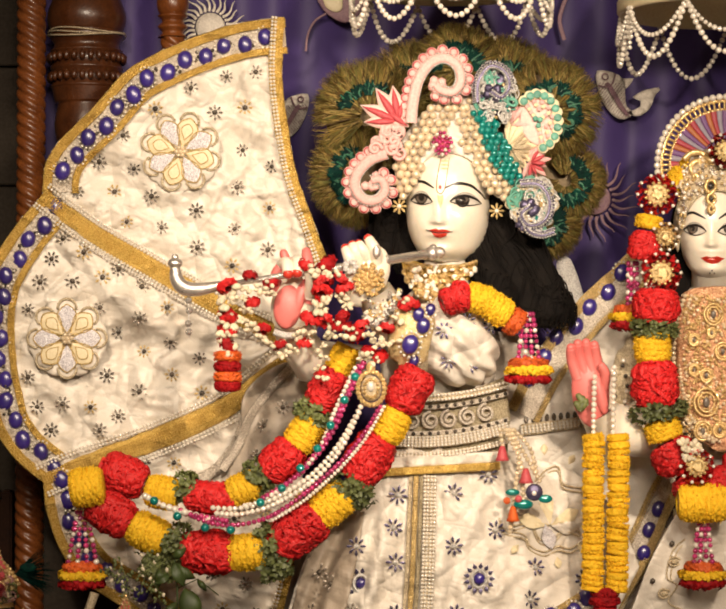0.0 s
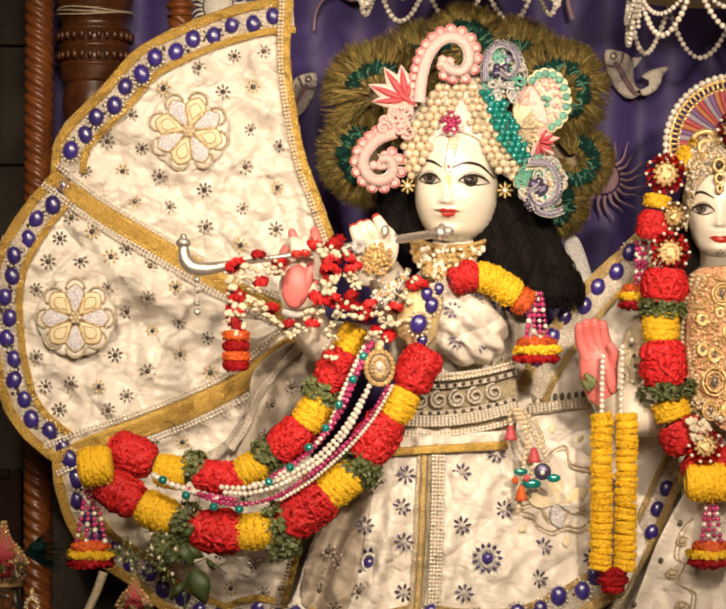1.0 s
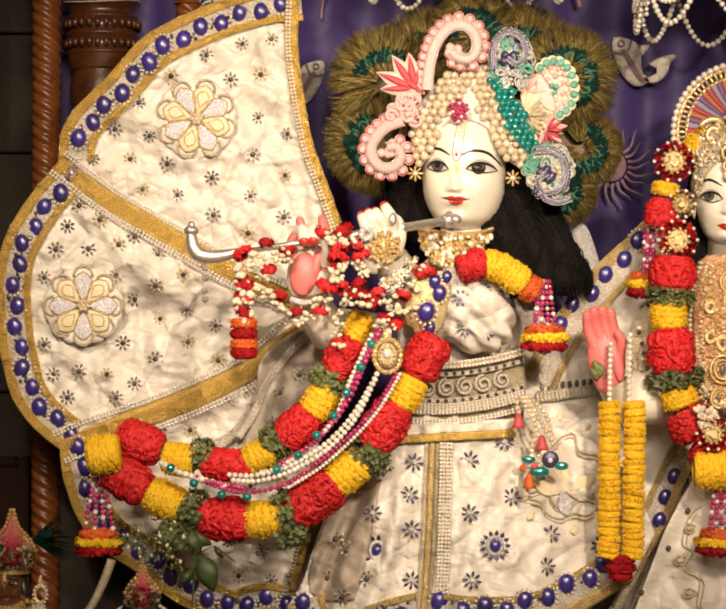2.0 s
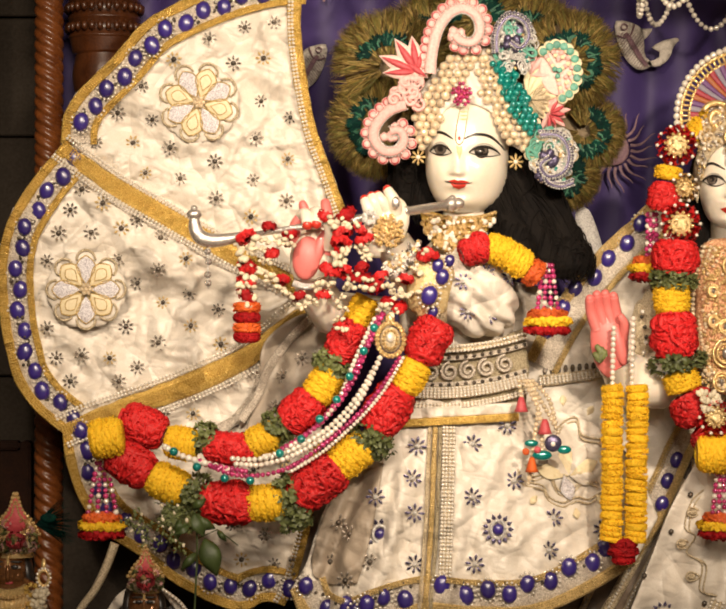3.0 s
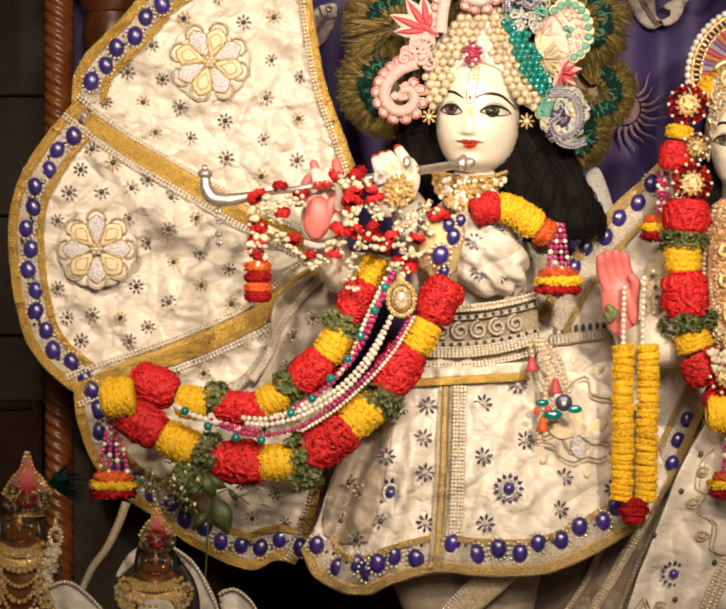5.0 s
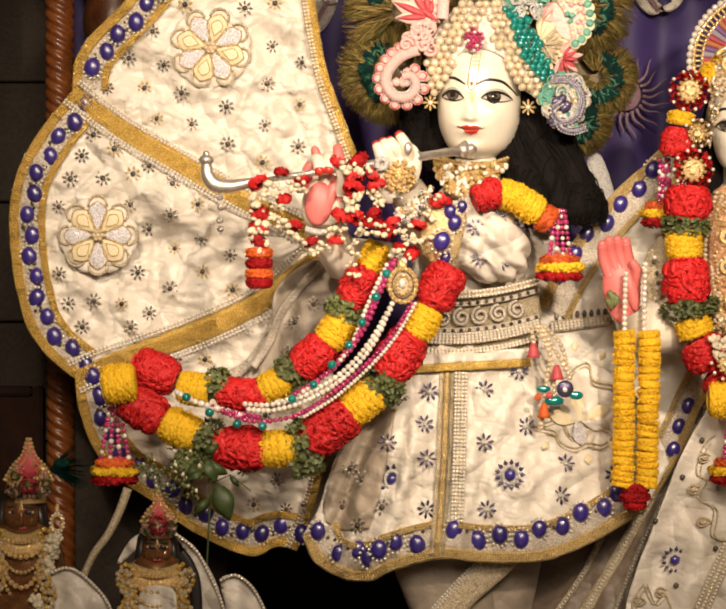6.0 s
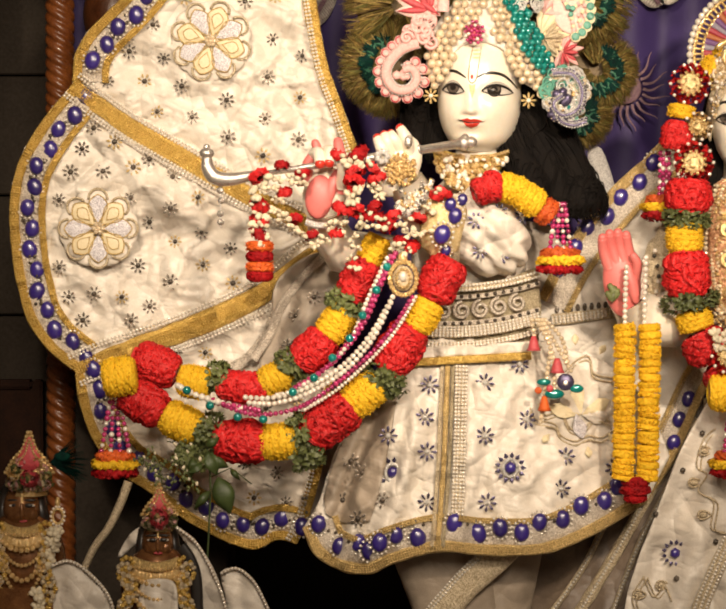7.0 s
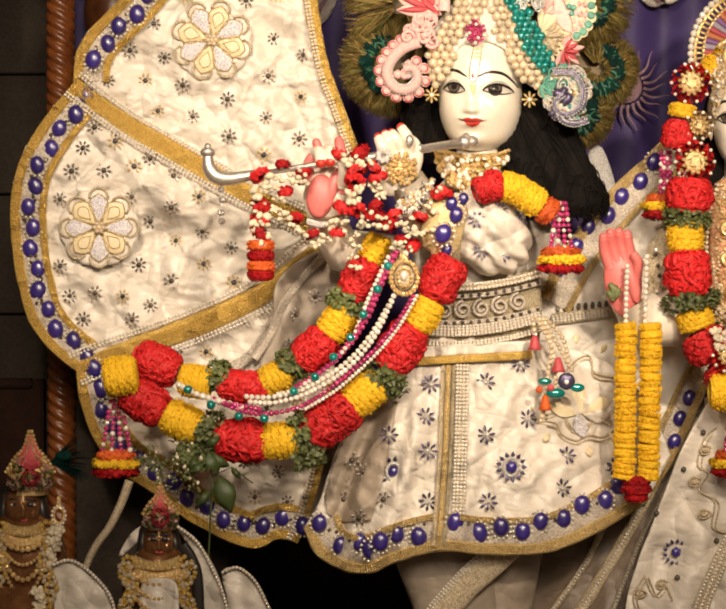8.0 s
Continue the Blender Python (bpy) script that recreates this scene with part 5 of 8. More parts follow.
def paisley(path, width, label, y=-0.085, side=-1, material=PINKSILK, rim=ROSE):
    orn = thing("turban_ornament", at(path[0][0], path[0][1], y), label, "ornament", "turban ornaments")
    p = [tuple(q) for q in curve(path, 8)]
    arc = p[: int(len(p) * 0.92)]
    z = width / 26
    scallops("pink_scallop", material, orn, arc, side * (width / 2 + 4 * z), 12.5 * z, y + 0.002, 16.5 * z)
    scallops("red_scallop", rim, orn, arc, side * (width / 2 + 6 * z), 9.4 * z, y - 0.001, 16.5 * z)
    scallops("pale_scallop", material, orn, arc, side * (width / 2 + 4.5 * z), 7.6 * z, y - 0.003, 16.5 * z)
    m = bmesh.new()
    add_ribbon(m, p, lambda s: width * (1 - 0.35 * s), lambda u, v: y, dome=0.007 * min(1.0, width / 20))
    part("curl", m, material, orn)
    m = bmesh.new()
    bead_rows(m, p, (side * -width * 0.42, side * width * 0.40), 0.002, lambda u, v: y, lift=0.007)
    part("silver_cord", m, SILVER, orn, kind="stuff")
    m = bmesh.new()
    add_tube(m, [at(u, v, y - 0.0075 * min(1.0, width / 20)) for u, v in p[2:-2]], 0.0022 * min(1.0, width / 20) + 0.0006, 6)
    part("core_cord", m, MAUVE if width > 20 else PALEGOLD, orn)
    m = bmesh.new()
    for k in range(7):
        u, v = p[-1][0] + random.uniform(-14, 14), p[-1][1] + random.uniform(-10, 14)
        add_ball(m, at(u, v, y - 0.002), 0.009, (1, 0.5, 1), level=1)
    part("bead_centre", m, material, orn, kind="stuff")
    return orn


paisley([(958, 25), (962, -20), (975, -70), (1000, -105), (1030, -116), (1058, -100), (1066, -66), (1050, -42), (1022, -46), (1012, -58)], 26, "pink paisley ornament with scalloped thread edge")
paisley([(905, 92), (870, 105), (842, 135), (836, 165), (856, 192), (886, 192), (902, 170), (892, 148), (872, 150)], 26, "pink curled paisley ornament with scalloped edge", y=-0.075, side=1)
lotus = thing("turban_ornament", at(930, 30, -0.08), "rose and white embroidered lotus ornament on the turban", "ornament", "turban ornaments")
for tip, w in (((845, -14), 17), ((880, -52), 18), ((918, -58), 17), ((853, 24), 15), ((955, 36), 15), ((938, -20), 14)):
    base = (930, 22) if tip[0] < 940 else (905, 0)
    d = np.array(tip, float) - base
    L = np.linalg.norm(d)
    d /= L
    nrm = np.array([-d[1], d[0]])
    for name, k, m_, dy in (("petal_edge", 1.0, PALEPINK, 0.0), ("petal", 0.46, ROSE, -0.004)):
        pts = [np.array(base) + d * L * (0.06 + 0.92 * s * (1 if k == 1 else 0.94)) + nrm * w * k * math.sin(math.pi * s ** 0.8) for s in np.linspace(0, 1, 9)]
        pts += [np.array(base) + d * L * (0.06 + 0.92 * s * (1 if k == 1 else 0.94)) - nrm * w * k * math.sin(math.pi * s ** 0.8) for s in np.linspace(1, 0, 9)[1:-1]]
        bm = bmesh.new()
        add_slab(bm, [tuple(q) for q in pts], -0.085 + dy, 0.004, dome=0.002)
        part(name, bm, m_, lotus)
bm = bmesh.new()
for k in range(16):
    u, v = 905 + random.uniform(-26, 30), 68 + random.uniform(-34, 30)
    add_tube(bm, [at(u + (3 + 1.5 * a) * math.cos(a + k), v + (3 + 1.5 * a) * math.sin(a + k), -0.082 - 0.001 * (k % 4)) for a in np.linspace(0, 8, 20)], 0.0035, 6)
part("thread_scroll", bm, PINKSILK, lotus)


def filigree(cu, cv, ru, rv, n, label, mats, y, seed, rr=(3, 1.25), back=None):
    """Coils of metal thread and sequins."""
    random.seed(seed)
    orn = thing("turban_ornament", at(cu, cv, y), label, "ornament", "turban ornaments")
    for m_ in mats:
        bm = bmesh.new()
        for k in range(int(n * 0.9)):
            a, s = random.uniform(0, math.tau), math.sqrt(random.random())
            u, v = cu + ru * s * math.cos(a), cv + rv * s * math.sin(a)
            ph, sg, ln = random.uniform(0, 6), random.choice((-1, 1)), random.uniform(4, 9)
            add_tube(bm, [at(u + (rr[0] + rr[1] * q) * math.cos(sg * q + ph), v + (rr[0] + rr[1] * q) * math.sin(sg * q + ph), y - 0.0015 * (k % 6)) for q in np.linspace(0, ln, 16)], 0.0015, 5, caps=False)
            if k % 2:
                continue
            for big in (1.0, 0.62):
                R = ru * random.uniform(0.28, 0.42) * big
                drop_ = [(R * math.cos(q), R * 0.55 * math.sin(q) * (1 - 0.4 * math.cos(q))) for q in np.linspace(0, math.tau, 25)]
                add_tube(bm, [at(u + x * math.cos(ph) - z * math.sin(ph), v + x * math.sin(ph) + z * math.cos(ph), y - 0.007 - 0.001 * (k % 5)) for x, z in drop_], 0.0017, 5, caps=False)
        part("thread_scroll", bm, m_, orn)
    bm = bmesh.new()
    add_slab(bm, [(cu + ru * 0.95 * math.cos(a) * (1 + 0.15 * math.sin(a * 7)), cv + rv * 0.95 * math.sin(a) * (1 + 0.15 * math.sin(a * 7))) for a in np.linspace(0, math.tau, 41)[:-1]], y + 0.004, 0.004)
    part("backing", bm, back or mats[-1], orn)
    for k in range(int(n * 0.8)):
        a, s = random.uniform(0, math.tau), math.sqrt(random.random())
        piece("bead", (WPEARL_UNIT, TEAL_UNIT, GOLDBEAD_UNIT)[k % 3], Matrix.Translation(at(cu + ru * s * math.cos(a), cv + rv * s * math.sin(a), y - 0.01)) @ Matrix.Scale(0.0032, 4), orn)
    return orn


filigree(1140, -40, 40, 62, 16, "silver and mint filigree plume on the turban", (SILVER, MINT, SILVER), -0.078, 1, (4, 1.6), BLUESEQ)
paisley([(1102, -20), (1104, -66), (1128, -98), (1160, -88), (1172, -56), (1154, -30), (1132, -42)], 11, "silver paisley scroll with dark blue scallops", y=-0.086, side=-1, material=BLUESEQ, rim=SILVER)
filigree(1222, 200, 46, 54, 26, "silver and mint filigree tail of the turban", (SILVER, PALEGOLD, MINT, SILVER), -0.080, 2, (4, 1.6), BLUESEQ)
paisley([(1195, 158), (1236, 160), (1258, 195), (1248, 236), (1214, 248), (1196, 224), (1216, 206)], 11, "silver paisley scroll with dark blue scallops", y=-0.090, side=-1, material=BLUESEQ, rim=SILVER)
paisley([(1268, 262), (1240, 270), (1214, 262), (1206, 246)], 11, "silver paisley scroll with dark blue scallops", y=-0.088, side=1, material=BLUESEQ, rim=SILVER)
spray = thing("turban_ornament", at(1200, 78, -0.07), "cream and coral petal spray on the turban", "ornament", "turban ornaments")
for cu, cv, a0, a1, n_, L0, m_, nm in ((1166, 78, -1.5, 1.4, 11, 66, PETALCREAM, "cream_petal"), (1172, 30, -1.6, 0.6, 8, 58, PINKSILK, "coral_petal"), (1212, 108, -1.3, 1.9, 9, 48, PINKSILK, "coral_petal"), (1216, 112, -1.0, 1.6, 6, 34, ROSE, "rose_petal"), (1176, 82, -0.9, 0.9, 6, 44, PALEGOLD, "gilt_petal")):
    for k, a in enumerate(np.linspace(a0, a1, n_)):
        L, lift = L0 * random.uniform(0.85, 1.1), -0.066 - 0.003 * (k % 3) - (0.008 if m_ in (ROSE, PALEGOLD) else 0.0)
        side = [(q * L, L * 0.13 * math.sin(math.pi * q ** 1.3)) for q in np.linspace(0.05, 1, 8)]
        ring_ = side + [(x, -w) for x, w in reversed(side[:-1])]
        bm = bmesh.new()
        add_slab(bm, [(cu + x * math.cos(a) - w * math.sin(a), cv + x * math.sin(a) + w * math.cos(a)) for x, w in ring_], lift, 0.003, dome=0.002)
        part(nm, bm, m_, spray)
green_fan = thing("turban_ornament", at(1245, 10, -0.09), "mint green scalloped fan ornament on the turban", "ornament", "turban ornaments")
for R, rr_, m_, nm in ((60, 12, PETALCREAM, "fan_edge"), (59, 9, MINT, "green_scallop"), (44, 5.5, PINKSILK, "pink_scallop"), (36, 5, PETALCREAM, "pale_scallop"), (27, 5, PINKSILK, "pink_scallop"), (18, 5, PETALCREAM, "pale_scallop"), (9, 6, MINT, "green_centre")):
    for k, a in enumerate(np.linspace(-2.3, 1.3, max(3, int(R / 5.0)))):
        bm = bmesh.new()
        cx, cy = 1232 + R * 0.75 * math.cos(a), 22 + R * math.sin(a)
        add_slab(bm, [(cx + rr_ * math.cos(q), cy + rr_ * math.sin(q)) for q in np.linspace(0, math.tau, 13)[:-1]], -0.080 - 0.003 * (m_ is MINT), 0.006, dome=0.0008)
        part(nm, bm, m_, green_fan, smooth=False)
bm = bmesh.new()
add_slab(bm, [(1236 + 42 * math.cos(a), 18 + 56 * math.sin(a)) for a in np.linspace(0, math.tau, 25)[:-1]], -0.074, 0.004)
part("backing", bm, PALEPINK, green_fan)
random.seed(5)

# earrings
EARSTAR = star_mesh("ear_flower", (BRONZEGOLD, WPEARL), points=8, outer=0.0145, inner=0.003, centre=0.0045)
for u, v, y in ((932, 206, -0.06), (1143, 216, -0.06)):
    e = thing("earring", at(u, v, y), "eight-pointed gold star earring", "earring", "star earrings")
    piece("star", EARSTAR, facing(u, v, y), e)
    bm = bmesh.new()
    add_tube(bm, [at(u, v, y + 0.001), at(u, v - 4, y + 0.05)], 0.0015, 6)
    part("hook", bm, JEWEL, e)

# necklaces
neck = thing("necklace", at(1015, 400, -0.08), "layered gold and crystal necklaces round the neck", "necklace")


def collar_row(v0, u0, u1, sag, width, m_, rows, y):
    path = [(u, v0 + sag * (1 - ((u - (u0 + u1) / 2) / ((u1 - u0) / 2)) ** 2)) for u in np.linspace(u0, u1, 22)]
    yy = lambda u, v: y + 0.05 * ((u - 1020) / 100) ** 2
    unit = WPEARL_UNIT if m_ is STEEL else GOLDBEAD_UNIT
    for off in ((-0.25, 0.25) if width > 14 else (0.0,)):
        strand("choker_bead", unit, [at(u, v + off * width, yy(u, v) - 0.006) for u, v in path], 0.0031 if width > 14 else 0.0036, neck)


COLLAR = [(934, 316), (1000, 334), (1060, 332), (1106, 322), (1094, 350), (1064, 388), (1022, 418), (972, 404), (944, 362)]
cloth("collar_plate", COLLAR, lambda u, v: -0.083 + 0.05 * ((u - 1020) / 100) ** 2 - 0.0002 * (v - 340), GOLD, neck, cell=8, gauge=0.008)
collar_row(326, 944, 1098, 14, 13, JEWEL, (), -0.082)
collar_row(342, 952, 1088, 16, 13, GOLD, (), -0.085)
collar_row(360, 960, 1074, 20, 20, JEWEL, (), -0.088)
collar_row(378, 974, 1056, 20, 16, JEWEL, (), -0.092)
collar_row(394, 986, 1046, 16, 12, STEEL, (-3, 3), -0.096)
for k in range(360):
    u, v = random.uniform(925, 1105), random.uniform(335, 425)
    if not inside(COLLAR, u, v):
        continue
    piece("crystal", (GOLDBEAD_UNIT, WPEARL_UNIT, GOLDBEAD_UNIT)[k % 3], Matrix.Translation(at(u, v, -0.094 - 0.0002 * (v - 340) + 0.05 * ((u - 1020) / 100) ** 2)) @ Matrix.Scale(random.uniform(0.0028, 0.0055), 4), neck)

# flute
flute = thing("flute", at(780, 345, -0.18), "polished silver flute with a curled ornate end", "flute")
bm = bmesh.new()
add_tube(bm, [at(545, 378, -0.19), at(700, 354, -0.19), at(850, 332, -0.175), at(1000, 309, -0.125)], lambda s: 0.0042 + 0.0034 * min(1.0, s * 1.6), 16)
part("tube", bm, STEEL, flute)
bm = bmesh.new()
add_tube(bm, [Vector(q) for q in curve([tuple(at(*q, -0.19)) for q in ((449, 335), (452, 362), (468, 382), (500, 386), (550, 377))], 8)], lambda s: 0.0075 + 0.0050 * math.sin(math.pi * s), 14)
add_ball(bm, at(449, 330, -0.19), 0.0125, (1, 1, 0.75), level=3)
add_ball(bm, at(449, 317, -0.19), 0.006, level=2)
part("curled_end", bm, STEEL, flute)
bm = bmesh.new()
for u, v, r in ((988, 310, 0.010), (1003, 308, 0.013), (1020, 306, 0.010), (1006, 296, 0.007)):
    add_ball(bm, at(u, v, -0.122), r, level=2)
part("mouth_knob", bm, STEEL, flute)
for u in (905, 760):
    bm = bmesh.new()
    add_tube(bm, [at(u - 4, 323 + (905 - u) * 0.15, -0.168 - (905 - u) * 0.0001), at(u + 4, 322 + (905 - u) * 0.15, -0.166 - (905 - u) * 0.0001)], 0.0095, 16)
    part("ring", bm, STEEL, flute)
for q in ((478, 410), (480, 432), (478, 460), (479, 478)):
    piece("drop_bead", SILVERBEAD_UNIT, Matrix.Translation(at(*q, -0.185)) @ Matrix.Scale(0.0062, 4), flute)
bm = bmesh.new()
add_tube(bm, [at(478, 388, -0.187), at(479, 490, -0.185)], 0.0012, 5)
part("drop_cord", bm, SILVER, flute)

# hand jewellery
hj = thing("hand_ornament", at(865, 365, -0.19), "gold filigree disc tied on the back of the palm", "ornament")
bm = bmesh.new()
add_slab(bm, [(868 + 20 * math.cos(a), 366 + 21 * math.sin(a)) for a in np.linspace(0, math.tau, 25)[:-1]], -0.188, 0.003, dome=0.001)
part("gold_disc", bm, JEWEL, hj)
for R, n in ((31, 18), (23, 14), (14, 9), (6, 4)):
    for k in range(n):
        a = k * math.tau / n
        piece("gold_bead", GOLDBEAD_UNIT, Matrix.Translation(at(868 + R * math.cos(a) + random.uniform(-3, 3), 366 + R * 1.05 * math.sin(a) + random.uniform(-3, 3), -0.190 - 0.004 * (1 - R / 34))) @ Matrix.Scale(random.uniform(0.003, 0.0048), 4), hj)
bm = bmesh.new()
for k in range(7):
    a = k * math.tau / 7
    add_ball(bm, at(828 + 11 * math.cos(a), 337 + 11 * math.sin(a), -0.195), 0.006, (1, 0.5, 1), level=1)
part("grey_green_flower", bm, SILVER, hj)
bm = bmesh.new()
add_ball(bm, at(884, 305, -0.196), 0.010, (0.7, 0.5, 1.1), level=2)
part("finger_ring", bm, STEEL, hj)
for path, r, lab in ((((872, 402), (890, 420), (915, 415), (925, 398)), 0.010, "crystal bracelet on the wrist"), (((866, 440), (880, 455), (905, 440), (918, 425)), 0.012, "crystal bracelet on the wrist"), (((662, 478), (690, 486), (722, 484), (745, 472)), 0.006, "plain silver bangle on the wrist")):
    br = thing("bracelet", at(*path[1], -0.17), lab, "bracelet", "bracelets")
    bm = bmesh.new()
    pp = [Vector(q) for q in curve([tuple(at(*q, -0.178)) for q in path], 8)]
    add_tube(bm, pp, r, 10)
    part("band", bm, SILVER, br)
    if r > 0.007:
        for q in pp[::2]:
            for k in range(4):
                piece("crystal", (WPEARL_UNIT, DARKBEAD_UNIT, GOLDBEAD_UNIT, SILVERBEAD_UNIT)[k], Matrix.Translation(q + Vector((random.uniform(-1, 1) * r, -r * 0.9, random.uniform(-1, 1) * r))) @ Matrix.Scale(0.0035, 4), br)


# ---- garlands ----
random.seed(11)


def threaded(parent, rows, y):
    """Flower sections (kind, u, v, length, radius) in their order along the thread."""
    pts = [at(u, v, y(u, v)) for _, u, v, *_ in rows]
    for i, (kind, u, v, length, radius) in enumerate(rows):
        ax = pts[min(i + 1, len(pts) - 1)] - pts[max(i - 1, 0)]
        L, r = length * SHEET, radius * SHEET
        make = {"r": red_section, "y": yellow_section, "g": leaf_section}
        if kind == "o":
            yellow_section(pts[i], ax, r, L, parent, ORANGE)
        elif kind == "c":
            red_section(pts[i], ax, r, L, parent, CRIMSON)
        else:
            make[kind](pts[i], ax, r, L, parent)


gy = lambda u, v: -0.175 + 0.05 * max(0.0, (700 - u) / 450)
garland = thing("garland", at(600, 960, -0.17), "thick garland of red and yellow flowers with leaf tufts", "garland")
threaded(garland, [("r", 955, 602, 96, 41), ("y", 915, 679, 70, 34), ("r", 866, 752, 112, 43), ("g", 832, 812, 36, 38), ("y", 788, 851, 84, 36), ("r", 714, 908, 120, 44), ("g", 660, 940, 36, 42),
                   ("y", 607, 952, 84, 36), ("r", 521, 953, 112, 44), ("g", 453, 938, 34, 42), ("y", 394, 912, 84, 37), ("r", 312, 868, 100, 41)], gy)
inner = lambda u, v: gy(u, v) + 0.03
threaded(garland, [("y", 809, 538, 64, 26), ("r", 777, 604, 92, 37), ("g", 748, 653, 30, 36), ("y", 728, 697, 72, 33), ("r", 680, 754, 86, 39), ("g", 630, 788, 32, 32), ("y", 597, 815, 66, 31),
                   ("r", 526, 836, 108, 34), ("g", 472, 812, 32, 28), ("y", 422, 824, 70, 33), ("r", 338, 788, 98, 40)], inner)
yellow_section(at(260, 812, -0.160), (1, 0, 0.15), 0.031, 0.056, garland)
# leaf tufts that spill out below
for u, v in ((850, 825), (655, 985), (675, 975), (425, 985), (400, 970)):
    leaf_section(at(u, v, gy(u, v)), (1, 0, 0.3), 0.022, 0.03, garland, 90, 0.013)

beads = thing("bead_necklace", at(680, 800, -0.2), "long strands of white pearls and magenta beads in the garland", "necklace")
by_ = -0.205
for path, unit, nm, r in (
        ([(850, 640), (800, 725), (740, 790), (660, 838), (590, 858), (532, 857)], WPEARL_UNIT, "pearl", 0.0048),
        ([(846, 652), (806, 732), (748, 798), (668, 848), (595, 870), (540, 869)], WPEARL_UNIT, "pearl", 0.0048),
        ([(856, 545), (824, 615), (792, 690), (745, 757), (690, 806), (640, 836)], PINK_UNIT, "magenta_bead", 0.0052),
        ([(846, 552), (816, 622), (780, 700), (735, 762)], PINK_UNIT, "magenta_bead", 0.0046),
        ([(892, 640), (852, 705), (800, 765), (722, 832), (650, 878), (570, 895), (510, 884), (462, 862)], PINK_UNIT, "magenta_bead", 0.0045),
        ([(462, 868), (510, 876), (560, 885)], PINK_UNIT, "magenta_bead", 0.005),
        ([(838, 556), (796, 645), (758, 735), (700, 800), (636, 842), (600, 852)], WPEARL_UNIT, "pearl", 0.0042),
        ([(386, 832), (420, 850), (470, 866), (520, 880)], WPEARL_UNIT, "pearl", 0.0058),
        ([(900, 640), (860, 708), (808, 770), (730, 840), (660, 884)], WPEARL_UNIT, "pearl", 0.0036)):
    strand(nm, unit, [at(*q, by_ + random.uniform(-0.004, 0.004)) for q in curve(path, 8)], r, beads)
for u, v in ((838, 575), (815, 625), (785, 680), (757, 730), (720, 772), (680, 815), (634, 846), (405, 842), (455, 875), (515, 900), (570, 905)):
    piece("teal_bead", TEAL_UNIT, Matrix.Translation(at(u, v, by_ - 0.003)) @ Matrix.Scale(0.0078, 4), beads)

pend = thing("pendant", at(873, 598, -0.2), "oval gold pendant with a beaded rim", "pendant")
bm = bmesh.new()
add_slab(bm, [(873 + 22 * math.cos(a), 600 + 28 * math.sin(a)) for a in np.linspace(0, math.tau, 25)[:-1]], -0.212, 0.008, dome=0.004)
part("plate", bm, PALEGOLD, pend)
for k in range(22):
    a = k * math.tau / 22
    piece("rim_bead", GOLDBEAD_UNIT, Matrix.Translation(at(873 + 29 * math.cos(a), 600 + 36 * math.sin(a), -0.21)) @ Matrix.Scale(0.0048, 4), pend)
for k in range(14):
    a = k * math.tau / 14
    piece("inner_bead", GOLDBEAD_UNIT, Matrix.Translation(at(873 + 15 * math.cos(a), 600 + 20 * math.sin(a), -0.216)) @ Matrix.Scale(0.0030, 4), pend)
bm = bmesh.new()
add_ball(bm, at(872, 596, -0.217), 0.008, (0.8, 0.6, 1.1))
part("stone", bm, WPEARL, pend)
bm = bmesh.new()
add_ball(bm, at(872, 556, -0.21), 0.009, (0.9, 0.6, 1.2))
part("bail", bm, JEWEL, pend)


# jasmine strings over the palms
JASBUD = ball_mesh("jasmine_bud", JASMINE, 1.0, 2, (0.84, 0.84, 1.25))


def jasmine_knot(place, size, parent):
    """Nine pointed buds round one knot of the thread."""
    for k in range(9):
        d = Vector((random.uniform(-1, 1), random.uniform(-1, 0.2), random.uniform(-1, 1))).normalized()
        piece("jasmine_bud", JASBUD, Matrix.Translation(place + d * 0.008 * size) @ d.to_track_quat("Z", "Y").to_matrix().to_4x4() @ Matrix.Scale(0.0056 * size, 4), parent)


def rose_unit(seed, material=CRIMSON):
    random.seed(seed)
    bm = bmesh.new()
    lump(bm, Vector((0, 0, 0)), (0, 0, 1), 0.0105, 0.014, rings=5, sides=8)
    petals(bm, Vector((0, 0, 0)), (0, 0.3, 1), 0.012, 0.014, 50, 0.012, slim=0.8)
    return mesh_of("red_flower", bm, material)


ROSES = [rose_unit(s, m_) for s, m_ in ((20, RED), (21, CRIMSON), (22, CRIMSON))]


def jasmine_string(path, y, pattern, parent, step=21):
    p, _ = evenly(curve(path, 8), step)
    for i, (u, v) in enumerate(p):
        c = pattern[i % len(pattern)]
        spot_ = at(u + random.uniform(-5, 5), v + random.uniform(-5, 5), y + random.uniform(-0.012, 0.012))
        if c == "w":
            jasmine_knot(spot_, random.uniform(0.75, 1.05), parent)
        else:
            piece("red_flower", random.choice(ROSES), Matrix.Translation(spot_) @ Euler((random.uniform(-1, 1), random.uniform(0, 6), random.uniform(-1, 1))).to_matrix().to_4x4() @ Matrix.Scale(random.uniform(0.75, 1.05), 4), parent)


random.seed(31)
bm = bmesh.new()
lump(bm, Vector((0, 0, 0)), (0, 0, 1), 0.013, 0.009, rings=5, sides=10)
petals(bm, Vector((0, 0, 0)), (0, 0, 1), 0.0155, 0.010, 80, 0.013, slim=0.8)
WHORLS = [mesh_of("red_flower", bm, RED)]
bm = bmesh.new()
lump(bm, Vector((0, 0, 0)), (0, 0, 1), 0.012, 0.009, rings=5, sides=10)
petals(bm, Vector((0, 0, 0)), (0, 0, 1), 0.0145, 0.010, 80, 0.012, slim=0.8)
WHORLS.append(mesh_of("red_flower", bm, CRIMSON))


